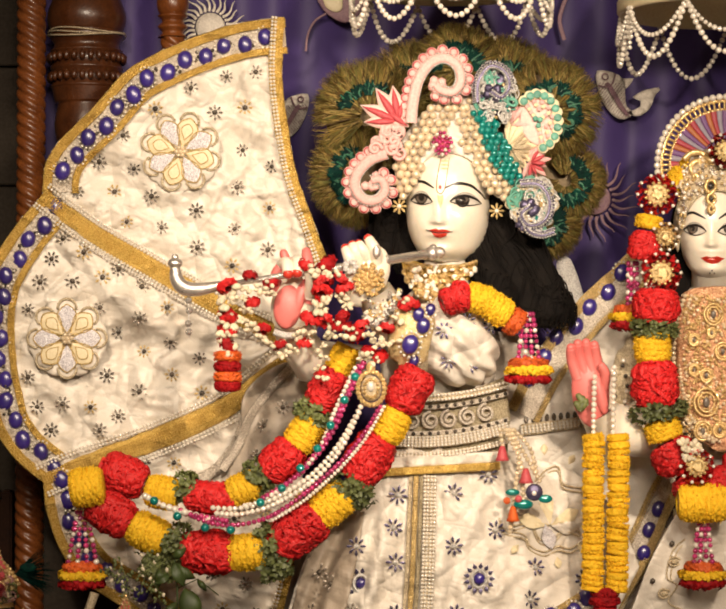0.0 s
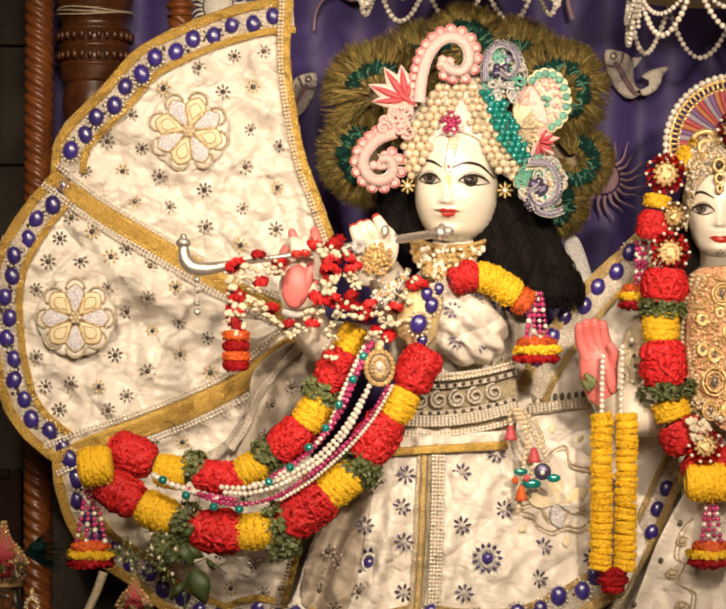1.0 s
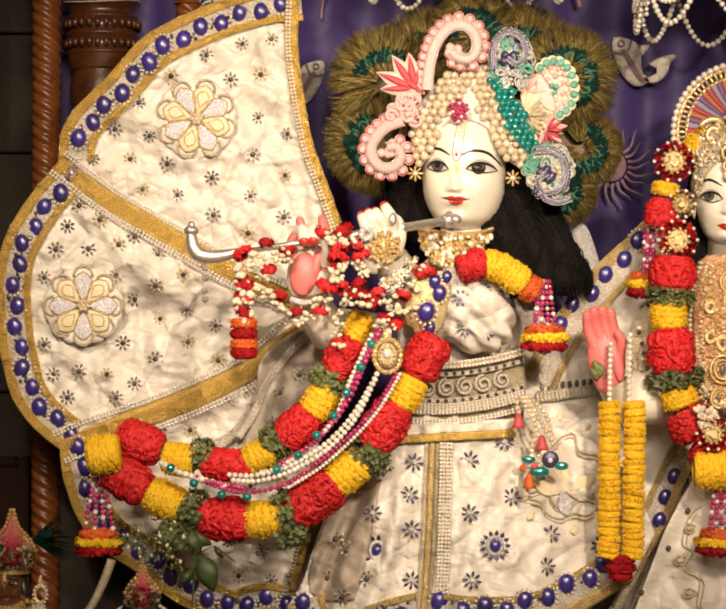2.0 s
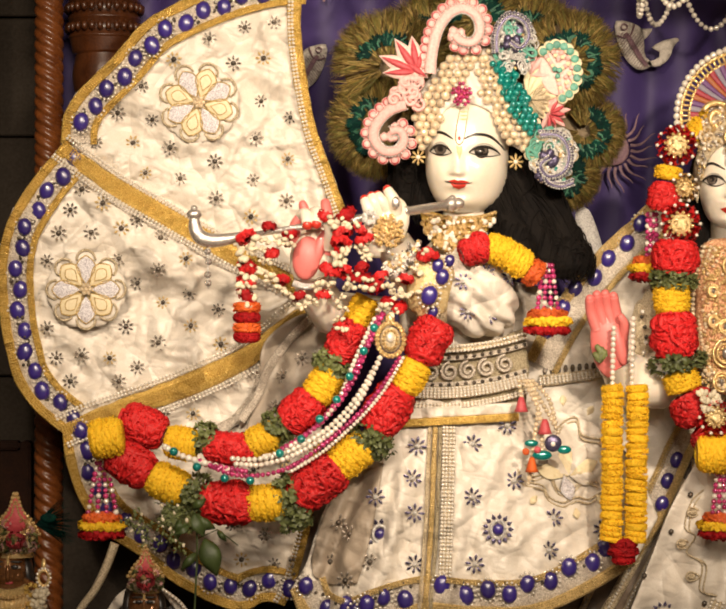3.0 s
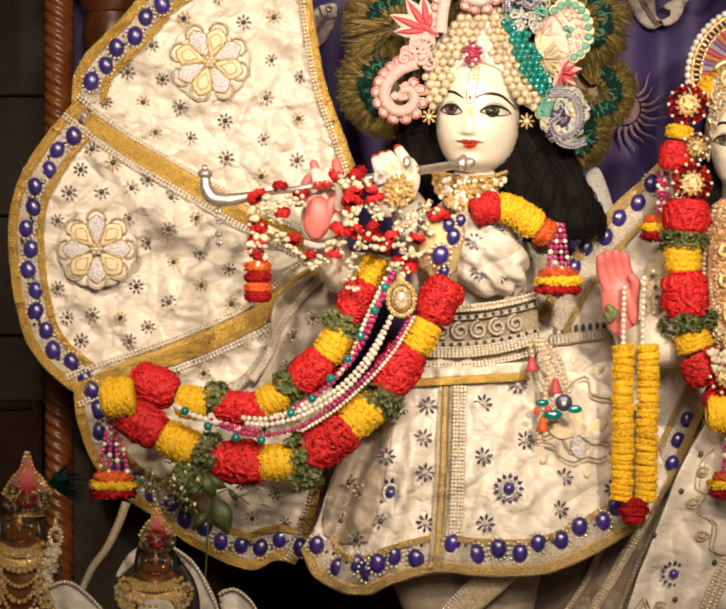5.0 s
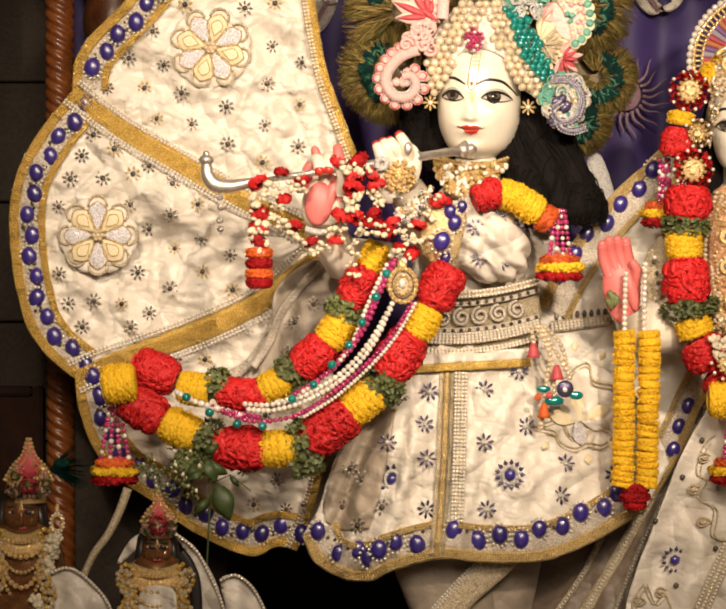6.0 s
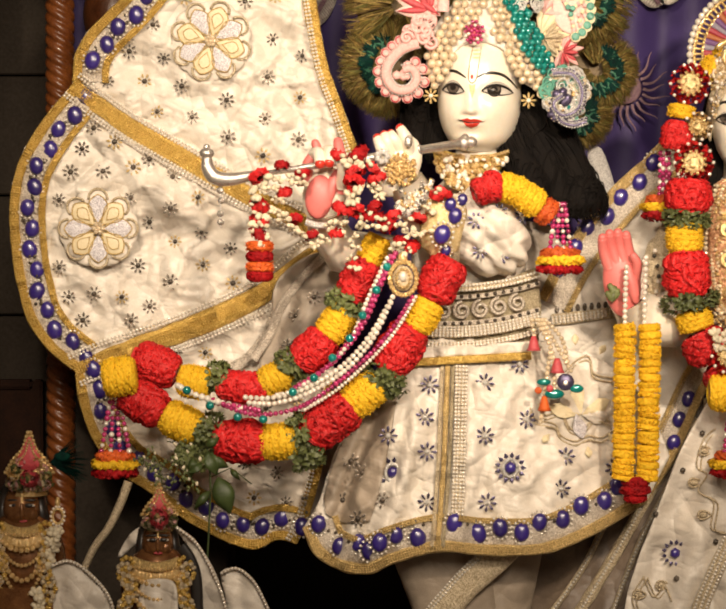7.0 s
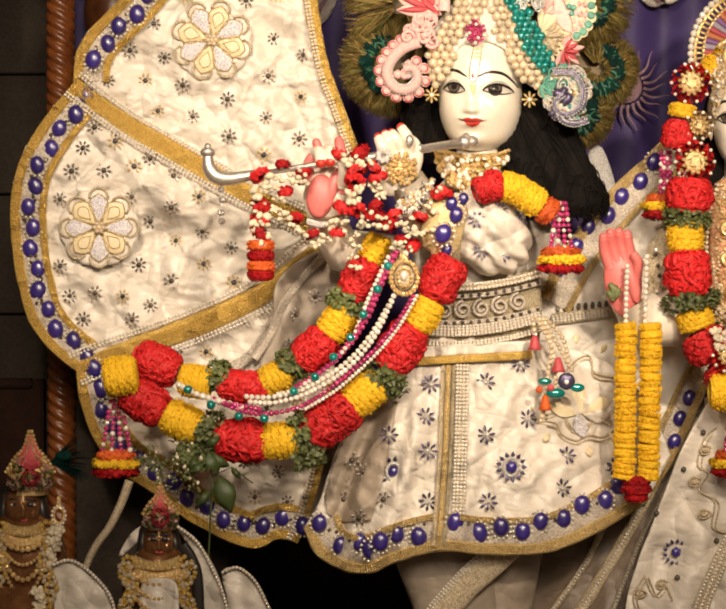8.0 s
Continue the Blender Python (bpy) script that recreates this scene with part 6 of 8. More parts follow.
def whorls(pattern, places, y, size=1.0):
    """A string of knots: w, a whorl of plump jasmine buds; r, a flat red flower."""
    js = thing("jasmine_string", at(*places[0], y), "string of jasmine buds and red flowers over the flute", "flower string", "jasmine strings")
    for c, (u, v) in zip(pattern, places):
        spot_ = at(u, v, y + random.uniform(-0.006, 0.006))
        lean = Euler((random.uniform(-0.7, 0.7), random.uniform(-0.7, 0.7), random.uniform(0, 6))).to_matrix().to_4x4()
        if c == "r":
            piece("red_flower", random.choice(WHORLS), Matrix.Translation(spot_ + Vector((0, 0.006, 0))) @ lean @ Matrix.Scale(size * random.uniform(0.85, 1.08), 4), js)
        for k in range(7 if c == "w" else 2):
            a = k * math.tau / 8 + random.uniform(-0.3, 0.3)
            d = lean @ Vector((math.cos(a), math.sin(a), random.uniform(-0.45, 0.45))).normalized()
            piece("jasmine_bud", JASBUD, Matrix.Translation(spot_ + d * (0.0105 if c == "w" else 0.014) * size) @ d.to_track_quat("Z", "Y").to_matrix().to_4x4() @ Matrix.Scale(0.0055 * size * random.uniform(0.6, 1.25), 4), js)


whorls("rwwrwrwrw", [(562, 380), (560, 402), (566, 421), (563, 442), (566, 458), (563, 474), (565, 490), (562, 505), (565, 518)], -0.215, 1.1)
whorls("rwwrwwr", [(611, 356), (600, 388), (590, 404), (616, 414), (634, 385), (652, 394), (656, 372)], -0.205, 0.8)
whorls("wwwrwwrwwrww", [(602, 430), (598, 452), (614, 468), (640, 472), (636, 492), (652, 504), (674, 506), (686, 526), (704, 516), (727, 502), (716, 484), (738, 480)], -0.205, 0.8)
whorls("rwrrwwrr", [(776, 330), (762, 350), (770, 370), (766, 392), (772, 412), (760, 428), (768, 452), (742, 450)], -0.215, 1.1)
whorls("rrwwrrwwrr", [(808, 362), (816, 384), (806, 402), (816, 422), (812, 445), (800, 465), (784, 478), (806, 488), (830, 470), (842, 488)], -0.212, 0.95)
whorls("wwww", [(764, 512), (770, 532), (760, 556), (768, 576)], -0.2, 0.75)
whorls("rwwrwwrw", [(852, 464), (868, 486), (886, 500), (866, 518), (902, 502), (872, 540), (892, 530), (856, 532)], -0.21, 0.85)
whorls("rwrwrr", [(906, 470), (924, 500), (946, 420), (928, 450), (960, 414), (732, 334)], -0.198, 0.85)
hang = thing("flower_tassel", at(563, 560, -0.21), "hanging tassel of orange and red flowers", "flower tassel")
for k, (kind, v) in enumerate((("o", 530), ("c", 552), ("o", 575), ("c", 594))):
    c = at(563, v, -0.212)
    (yellow_section(c, (0, 0, 1), 0.0205, 0.017, hang, ORANGE) if kind == "o" else red_section(c, (0, 0, 1), 0.0205, 0.018, hang, CRIMSON))


# small garland over the upper arm
arm = thing("arm_garland", at(1120, 425, -0.13), "short garland of red and yellow flowers over the arm", "garland")
threaded(arm, [("r", 1040, 412, 30, 27), ("r", 1064, 402, 38, 31), ("y", 1106, 407, 62, 29), ("y", 1146, 430, 54, 30), ("o", 1182, 456, 32, 27)], lambda u, v: -0.165 + 0.03 * (u - 1035) / 150)


def fringe_tassel(u, v0, v1, y, label, spread=34):
    """Bead strings that end in a ring of flowers."""
    t = thing("bead_tassel", at(u, v1, y), label, "tassel", "bead tassels")
    for k in range(4):
        x = (k - 1.5) / 1.5
        top, low = at(u + x * 9, v0, y), at(u + x * spread * 0.7, v1, y - 0.01 * (k % 2))
        n = int((top - low).length / 0.0088)
        for i in range(n):
            q = top.lerp(low, i / n)
            pink = (i + 2 * k) % 7 not in (2, 5)
            piece("magenta_bead" if pink else "pearl", PINK_UNIT if pink else WPEARL_UNIT, Matrix.Translation(q) @ Matrix.Scale(random.uniform(0.0038, 0.0052), 4), t)
    for dv, r, m_ in ((0, 0.030, ORANGE), (16, 0.038, YELLOW), (34, 0.036, CRIMSON)):
        bm = bmesh.new()
        c = at(u, v1 + dv, y)
        ruffled(bm, c, (0, 0, 1), r * 0.92, 0.014, 0.08, 300, 64, 9)
        fuzz(bm, c, (0, 0, 1), r * 0.97, 0.014, 160, 0.006)
        petals(bm, c, (0, 0, 1), r, 0.012, 150, 0.012)
        part("flower_ring", bm, m_, t)
    return t


fringe_tassel(1212, 440, 545, -0.13, "bead tassel with a ring of flowers hanging from the arm")
fringe_tassel(250, 855, 985, -0.12, "bead tassel with a ring of flowers under the garland", 46)

# bead cluster on the hip
clus = thing("hip_ornament", at(1205, 800, -0.14), "hanging pearl strings with red bells and teal discs", "ornament")
for path in ([(1150, 690), (1158, 735)], [(1165, 690), (1190, 740), (1185, 800), (1178, 860)], [(1172, 690), (1205, 745), (1235, 800)], [(1180, 690), (1215, 730), (1230, 790)], [(1160, 690), (1195, 760), (1200, 850)], [(1178, 870), (1170, 910)]):
    strand("pearl", PEARL_UNIT, [at(*q, -0.145) for q in curve(path, 6)], 0.0042, clus)
for u, v, m_, r in ((1155, 742, ROSE, 0.0105), (1206, 790, ROSE, 0.011), (1178, 872, ORANGE, 0.010)):
    bm = bmesh.new()
    add_tube(bm, [at(u, v - 18, -0.15), at(u, v - 8, -0.15), at(u, v + 6, -0.15), at(u, v + 14, -0.15)], lambda s: r * (0.35 + 0.8 * s), 14)
    part("bell", bm, m_, clus)
for u, v, m_, r, f in ((1224, 824, BLUESEQ, 0.0145, 1.0), (1224, 826, WPEARL, 0.004, 1.0), (1200, 850, TEAL, 0.017, 0.5), (1248, 838, TEAL, 0.012, 0.6), (1177, 824, TEAL, 0.012, 0.5), (1165, 842, ORANGE, 0.006, 1.0), (1190, 838, ROSE, 0.006, 1.0)):
    bm = bmesh.new()
    bmesh.ops.create_uvsphere(bm, u_segments=16, v_segments=8, radius=1, matrix=Matrix.Translation(at(u, v, -0.152 - (0.006 if r < 0.008 else 0.0))) @ Matrix.Diagonal((r, r * 0.4, r * f, 1)))
    part("disc", bm, m_, clus)
for k, path in enumerate(([(1148, 880), (1160, 905), (1200, 915), (1215, 940), (1245, 952), (1275, 940), (1300, 945), (1325, 930)], [(1165, 870), (1180, 895), (1215, 890), (1235, 925), (1262, 925), (1290, 900), (1320, 910)], [(1225, 800), (1250, 775), (1275, 770), (1285, 805), (1325, 815)])):
    for off in (0, 9):
        bm = bmesh.new()
        add_tube(bm, [at(u, v + off, skirt_y(u, v) - 0.004) for u, v in curve(path, 8)], 0.0016, 6)
        part("scroll_cord", bm, PALEGOLD, skirt)
def pointed(u, v, L, w, a, m_, lift):
    side = [(q * L, w * math.sin(math.pi * q ** 1.25)) for q in np.linspace(0.02, 1, 10)]
    bm = bmesh.new()
    add_slab(bm, [(u + x * math.cos(a) - z * math.sin(a), v + x * math.sin(a) + z * math.cos(a)) for x, z in side + [(x, -z) for x, z in reversed(side[:-1])]], -lift, 0.003, dome=0.002, depth=skirt_y)
    part("hip_applique", bm, m_, skirt)


for k, a in enumerate((-2.9, -2.35, -1.75, -1.1, -0.5, 0.1)):
    pointed(1258, 895, (74, 66, 70, 78, 70, 62)[k], 17, a, (PETALCREAM, SILK)[k % 2], 0.008)
pointed(1246, 890, 60, 15, 1.3, GLITTER, 0.010)
for u, v, a in ((1190, 935, 2.2), (1272, 962, 1.4), (1316, 935, 0.8), (1245, 745, -1.6), (1296, 765, -1.0)):
    pointed(u, v, 26, 8, a, PETALCREAM, 0.007)


# ---- the second statue, to the east ----
random.seed(41)


def cape2_y(u, v):
    return 0.05 + 0.012 * noise.noise((u * 0.012, v * 0.012, 20.0)) + 0.010 * math.sin((u + v) * 0.012) - 0.004 * (1 - abs(noise.noise((u * 0.02, v * 0.018, 3.0))) * 2) ** 3


cape2 = thing("cape", at(1400, 1080, 0.06), "ivory silk cape with gold border and dark violet stones", "cape")
EDGE2 = [(1455, 278), (1400, 335), (1330, 400), (1270, 470), (1215, 545), (1165, 640)]
LOW2 = [(1400, 1085), (1450, 1010), (1490, 930), (1525, 850), (1560, 790)]
outline = [tuple(q) for q in curve(EDGE2)] + [(1150, 760), (1250, 900), (1350, 1020)] + [tuple(q) for q in curve(LOW2)] + [(1700, 790), (1700, 300)]
cloth("cape_panel", outline, cape2_y, SILK, cape2, cell=10)
c2 = lambda u, v: cape2_y(u, v) - 0.002
border([tuple(q) for q in curve(EDGE2)], -1, cape2, c2, False, braid=BRONZEGOLD, outer=24, inner=10, lane=62)
for u, v in ((1412, 350), (1383, 392), (1342, 425), (1313, 466), (1270, 490), (1244, 532), (1208, 580)):
    piece("stud", STUD_UNIT, facing(u, v, c2(u, v) - 0.006, 0.3, 0.0165), cape2)
    piece("stud_setting", SETTING_UNIT, facing(u, v, c2(u, v) - 0.004), cape2)
border([tuple(q) for q in curve(LOW2)], -1, cape2, c2, False, braid=BRONZEGOLD, outer=18, inner=8, lane=50)
for u, v in ((1490, 860), (1470, 905), (1458, 955)):
    piece("stud", STUD_UNIT, facing(u, v, c2(u, v) - 0.006, 0.3, 0.015), cape2)
rib([(1195, 690), (1260, 682), (1335, 672)], 26, cape2, c2, (-6, 0, 6), "lace_trim", PALEGOLD)
for k in range(9):
    u = 1205 + k * 15
    bm = bmesh.new()
    add_slab(bm, [(u + 5 * math.cos(a), 667 - k * 1.3 + 9 * math.sin(a)) for a in np.linspace(0, math.tau, 9)[:-1]], -0.004, 0.003, depth=cape2_y)
    part("leaf_sequin", bm, SEQUIN, cape2)

# gauze shawl between the two skirts, its brown deepened for the shade there
shawl = thing("shawl", at(1330, 1500, 0.08), "brown gauze shawl darkened for shade, with braid lines hanging between the skirts", "shawl")
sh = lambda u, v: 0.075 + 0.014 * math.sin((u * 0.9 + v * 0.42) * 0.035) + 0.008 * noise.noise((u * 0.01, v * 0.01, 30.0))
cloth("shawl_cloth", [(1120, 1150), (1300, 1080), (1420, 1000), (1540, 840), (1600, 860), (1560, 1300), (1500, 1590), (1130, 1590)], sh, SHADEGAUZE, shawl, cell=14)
for path, w in (([(1500, 900), (1420, 1040), (1330, 1200), (1250, 1330), (1150, 1480)], 26), ([(1450, 1040), (1390, 1160), (1350, 1260), (1300, 1400)], 12), ([(1310, 1130), (1260, 1230), (1190, 1330)], 14)):
    rib([tuple(q) for q in curve(path)], w, shawl, lambda u, v: sh(u, v) - 0.003, (0,), "shawl_braid", PALEGOLD)

# her dress
dress = thing("dress", at(1600, 1560, 0.0), "ivory silk dress with scroll appliques and sequins", "dress")
dy = lambda u, v: -0.02 - 0.05 * max(0, 1 - ((u - 1640) / 330) ** 2) + 0.012 * math.sin((u - 0.3 * (1300 - v)) * 0.05) + 0.006 * noise.noise((u * 0.02, v * 0.015, 40.0))
left = [(1560, 800), (1530, 870), (1480, 960), (1440, 1060), (1405, 1150), (1375, 1230), (1352, 1330), (1340, 1590)]
cloth("dress_panel", [tuple(q) for q in curve(left)] + [(1800, 1590), (1760, 1100), (1700, 800)], dy, SILK, dress, cell=10)
d2 = lambda u, v: dy(u, v) - 0.003
for path in ([(1548, 925), (1522, 950), (1508, 1005), (1530, 1025), (1512, 1060), (1545, 1085), (1540, 1140), (1568, 1150)], [(1395, 1245), (1370, 1290), (1380, 1330)], [(1395, 1250), (1415, 1290), (1440, 1270), (1455, 1300)]):
    bm = bmesh.new()
    add_tube(bm, [at(u, v, d2(u, v) - 0.001) for u, v in curve(path, 8)], 0.0014, 6)
    part("scroll_cord", bm, PALEGOLD, dress)
    bm = bmesh.new()
    add_tube(bm, [at(u + 9, v + 3, d2(u, v) - 0.001) for u, v in curve(path, 8)], 0.0014, 6)
    part("scroll_cord", bm, PALEGOLD, dress)
for u, v in ((1528, 973), (1505, 1042), (1525, 1112), (1435, 1265), (1385, 1285)):
    bm = bmesh.new()
    add_tube(bm, [at(u + 14 * math.cos(a), v + 9 * math.sin(a) * (1 - 0.4 * math.cos(a)), d2(u, v) - 0.002) for a in np.linspace(0, math.tau, 24)], 0.0018, 6)
    add_ball(bm, at(u - 2, v, d2(u, v) - 0.002), 0.0062, (1.2, 0.4, 0.8), level=2)
    part("loop_cord", bm, PALEGOLD, dress)
for u, v in ((1520, 935), (1478, 1015), (1465, 1250), (1550, 1170), (1420, 1110)):
    piece("small_sequin", SMALLSEQ_UNIT, facing(u, v, d2(u, v) - 0.003, 0, 1.6), dress)
piece("jewelled_flower", BIGSTAR, facing(1462, 1195, d2(1462, 1195) - 0.004, 0, 0.9), dress)
rib([(1580, 1165), (1552, 1230), (1522, 1300), (1490, 1400), (1470, 1500)], 34, dress, d2, (-12, 0, 12), "lace_trim", PALEGOLD)

# statue
bm = bmesh.new()
G = Head(1616, 252, 0.85, -8, -0.02)
G.build(bm)
G.eye(bm, ((1547, 258), (1597, 261)), (1567, 254), 12, 13, 9)
G.eye(bm, ((1622, 261), (1672, 258)), (1646, 254), 12, 13, 9)
G.line(bm, [(1544, 236), (1554, 224), (1570, 220), (1596, 233)], 6, 1)
G.line(bm, [(1624, 233), (1646, 220), (1666, 224), (1680, 236)], 6, 1)
G.paint(bm, [(1584, 318), (1598, 314), (1608, 317), (1620, 314), (1636, 319), (1622, 329), (1609, 331), (1596, 327)], 4, 0.001)
for q in ((1609, 345), (1604, 351), (1614, 351)):
    G.paint(bm, [(q[0] + 1.8 * math.cos(a), q[1] + 1.8 * math.sin(a)) for a in np.linspace(0, math.tau, 9)[:-1]], 1, 0.0012)
add_tube(bm, [at(1616, 340, -0.01), at(1616, 420, 0.0)], 0.042, 20)
add_ball(bm, at(1625, 560, 0.01), 0.11, (1.0, 0.6, 1.5), level=3)
add_ball(bm, at(1640, 800, 0.01), 0.072, (1.0, 0.6, 1.5), level=3)
for u in (1590, 1660):
    add_tube(bm, [at(u, 860, 0.02), at(u, 1560, 0.02)], lambda s: 0.055 - 0.025 * s, 14)
    add_ball(bm, at(u, 1578, -0.02), 0.03, (1, 2.0, 0.6))
# raised palm
add_ball(bm, at(1352, 610, -0.085), 0.044, (0.80, 0.4, 1.55), 0, 3, Matrix.Rotation(-0.1, 4, "Y"))
add_ball(bm, at(1345, 606, -0.098), 0.041, (0.78, 0.32, 1.50), 6, 3, Matrix.Rotation(-0.1, 4, "Y"))
add_ball(bm, at(1366, 612, -0.108), 0.017, (0.7, 0.5, 2.2), 6, 2, Matrix.Rotation(-0.25, 4, "Y"))
for a, b, c in (((1320, 580), (1306, 540), (1303, 512)), ((1335, 570), (1322, 530), (1318, 503)), ((1350, 568), (1340, 528), (1336, 501)), ((1365, 575), (1358, 535), (1354, 506))):
    finger(bm, [at(*a, -0.098), at(*b, -0.102), at(*c, -0.112)], 0.0115, 0.0078, 6)
finger(bm, [at(1372, 600, -0.10), at(1378, 570, -0.115), at(1370, 552, -0.12)], 0.010, 0.007, 6)
add_tube(bm, [at(1362, 650, -0.08), at(1385, 690, -0.07), at(1440, 690, -0.05), at(1500, 640, -0.02), at(1560, 560, 0.0)], lambda s: 0.032 + 0.02 * math.sin(math.pi * min(1, s * 1.3)), 18)
statue2 = part("statue", bm, SKIN)
tagged(statue2, "painted white marble statue with one rose palm raised", "statue")
sprig = thing("basil_sprig", at(1325, 655, -0.122), "small green basil sprig stuck on the palm", "leaf")
for k in range(6):
    bm = bmesh.new()
    lump(bm, at(1325 + random.uniform(-10, 10), 630 + random.uniform(-16, 16), -0.120), (random.uniform(-1, 1), 0, 1), 0.0055, 0.018, rough=0.2, sides=8, rings=6)
    part("leaf", bm, LEAF, sprig)
sl = thing("sleeve", at(1410, 600, -0.05), "pale gold lace sleeve on the raised arm", "sleeve")
folded_ball(at(1425, 590, -0.03), (0.035, 0.03, 0.085), 0.25, 9.0, PALEGOLD, sl, "lace_sleeve", 0.09, 16)
for k in range(10):
    piece("crystal", (WPEARL_UNIT, SMALLSEQ_UNIT)[k % 2], Matrix.Translation(at(1400 + random.uniform(-10, 30), 540 + k * 11, -0.068)) @ Matrix.Scale((0.004, 1.2)[k % 2], 4), sl)

wig("wig", [([(1570, 180, 0.03), (1545, 300, 0.02), (1530, 420, 0.02), (1535, 520, 0.02)], 0.03, 0.035), ([(1690, 180, 0.03), (1700, 330, 0.03), (1700, 500, 0.03)], 0.04, 0.04)], "black hair framing the face under the crown", 24)

# crown with its halo
crown = thing("crown", at(1616, 165, 0.0), "gold filigree crown with a pearl-edged halo of coloured ribbons", "crown")
HU, HV = 1640, 118
bm = bmesh.new()
add_tube(bm, [at(HU + 141 * math.cos(a), HV + 141 * math.sin(a), 0.03) for a in np.linspace(2.9, 6.5, 60)], 0.0035, 8)
add_tube(bm, [at(HU + 122 * math.cos(a), HV + 122 * math.sin(a), 0.03) for a in np.linspace(2.9, 6.5, 60)], 0.003, 8)
part("halo_wire", bm, JEWEL, crown)
for a in np.arange(2.85, 6.5, 0.098):
    piece("halo_pearl", WPEARL_UNIT, Matrix.Translation(at(HU + 150 * math.cos(a), HV + 150 * math.sin(a), 0.025)) @ Matrix.Scale(0.0062, 4), crown)
for a in np.arange(2.9, 6.5, 0.085):
    bm = bmesh.new()
    add_tube(bm, [at(HU + 122 * math.cos(a), HV + 122 * math.sin(a), 0.028), at(HU + 141 * math.cos(a), HV + 141 * math.sin(a), 0.028)], 0.0024, 6)
    part("halo_spoke", bm, JEWEL, crown)
RIBBON = [mat("ribbon_" + n_, c, rough=0.5, scale=150, bump=0.5) for n_, c in (("violet", (0.16, 0.06, 0.20)), ("rust", (0.42, 0.12, 0.03)), ("crimson", (0.38, 0.03, 0.05)), ("grey", (0.28, 0.24, 0.30)))]
for i, a in enumerate(np.arange(2.95, 6.4, 0.11)):
    bm = bmesh.new()
    add_ribbon(bm, [(HU + r * math.cos(a + 0.03 * math.sin(r * 0.05)), HV + r * math.sin(a)) for r in (60, 80, 100, 120)], lambda s: 8 + 7 * s, lambda u, v: 0.034, dome=0.006)
    part("halo_ribbon", bm, RIBBON[i % 4], crown)
bm = bmesh.new()
add_slab(bm, [(HU + 120 * math.cos(a), HV + 120 * math.sin(a)) for a in np.linspace(0, math.tau, 40)[:-1]], 0.045, 0.006)
part("halo_back", bm, RIBBON[0], crown)


def crown_y(u, v):
    return -0.03 - 0.06 * math.sqrt(max(0.0, 1 - ((u - 1625) / 110) ** 2 - ((v - 190) / 130) ** 2))


cloth("crown_band", [tuple(q) for q in curve([(1535, 305), (1525, 240), (1540, 180), (1555, 120), (1600, 80), (1660, 75), (1710, 120), (1725, 220), (1715, 300), (1690, 220), (1655, 182), (1616, 172), (1575, 190), (1548, 232)], 5, True)], crown_y, PALEGOLD, crown, cell=8, gauge=0.006)
for k in range(520):
    u, v = random.uniform(1530, 1660), random.uniform(85, 300)
    e = ((u - 1616) / 68) ** 2 + ((v - 262) / 92) ** 2
    if e > 1.05 and ((u - 1625) / 100) ** 2 + ((v - 190) / 115) ** 2 < 1:
        piece("crown_bead", (GOLDBEAD_UNIT, WPEARL_UNIT, PEARL_UNIT, SILVERBEAD_UNIT)[k % 4], Matrix.Translation(at(u, v, crown_y(u, v) - 0.004)) @ Matrix.Scale(random.uniform(0.0020, 0.0036), 4), crown)
for cx, cy, s, ph in ((1580, 120, 1.0, 0.0), (1632, 95, 1.1, 2.0)):
    bm = bmesh.new()
    add_tube(bm, [at(cx + s * (6 + 3.2 * a) * math.cos(-a + ph), cy + s * (6 + 3.2 * a) * math.sin(-a + ph), -0.075) for a in np.linspace(0, 9, 50)], 0.005, 8)
    part("crown_scroll", bm, JEWEL, crown)
for i, (u, v, r) in enumerate(((1607, 162, 0.009), (1608, 190, 0.007), (1608, 212, 0.005))):
    bm = bmesh.new()
    add_tube(bm, [at(u + r / SHEET * math.cos(a), v + r / SHEET * 1.2 * math.sin(a), crown_y(u, v) - 0.012) for a in np.linspace(0, math.tau, 18)], 0.0032, 6)
    add_ball(bm, at(u, v, crown_y(u, v) - 0.010), r * 0.5, (1, 0.6, 1.2), mi=1)
    part("brow_jewel", bm, (JEWEL, INK), crown)

# jewelled breastplate
plate = thing("breastplate", at(1630, 700, -0.09), "rose-gold jewelled breastplate edged with pearls", "breastplate")
py_ = lambda u, v: -0.055 - 0.05 * math.sqrt(max(0.0, 1 - ((u - 1630) / 115) ** 2)) + 0.004 * noise.noise((u * 0.05, v * 0.05, 4.0))
ROSEGOLD = mat("rose_gold_mesh", (0.85, 0.50, 0.28), (0.36, 0.15, 0.07), rough=0.25, metal=0.4, mixpos=(0.4, 0.6), scale=260, fine=800, bump=0.9, depth=0.003)
cloth("plate", [tuple(q) for q in curve([(1545, 395), (1530, 480), (1532, 580), (1548, 660), (1590, 715), (1640, 735), (1710, 660), (1728, 500), (1715, 395), (1630, 380)], 5, True)], py_, ROSEGOLD, plate, cell=10, gauge=0.006)
for off in (0, 14):
    strand("pearl", PEARL_UNIT, [at(u + off, v, py_(u, v) - 0.006) for u, v in curve([(1550, 400), (1530, 470), (1526, 560), (1540, 640), (1570, 690), (1610, 715)], 8)], 0.0042 - 0.0008 * (off > 0), plate)
for k in range(760):
    u, v = random.uniform(1545, 1680), random.uniform(398, 705)
    piece("set_stone", (GOLDBEAD_UNIT, PEARL_UNIT, GOLDBEAD_UNIT, GOLDBEAD_UNIT)[k % 4], Matrix.Translation(at(u, v, py_(u, v) - 0.003)) @ Matrix.Scale(random.uniform(0.0018, 0.0036), 4), plate)
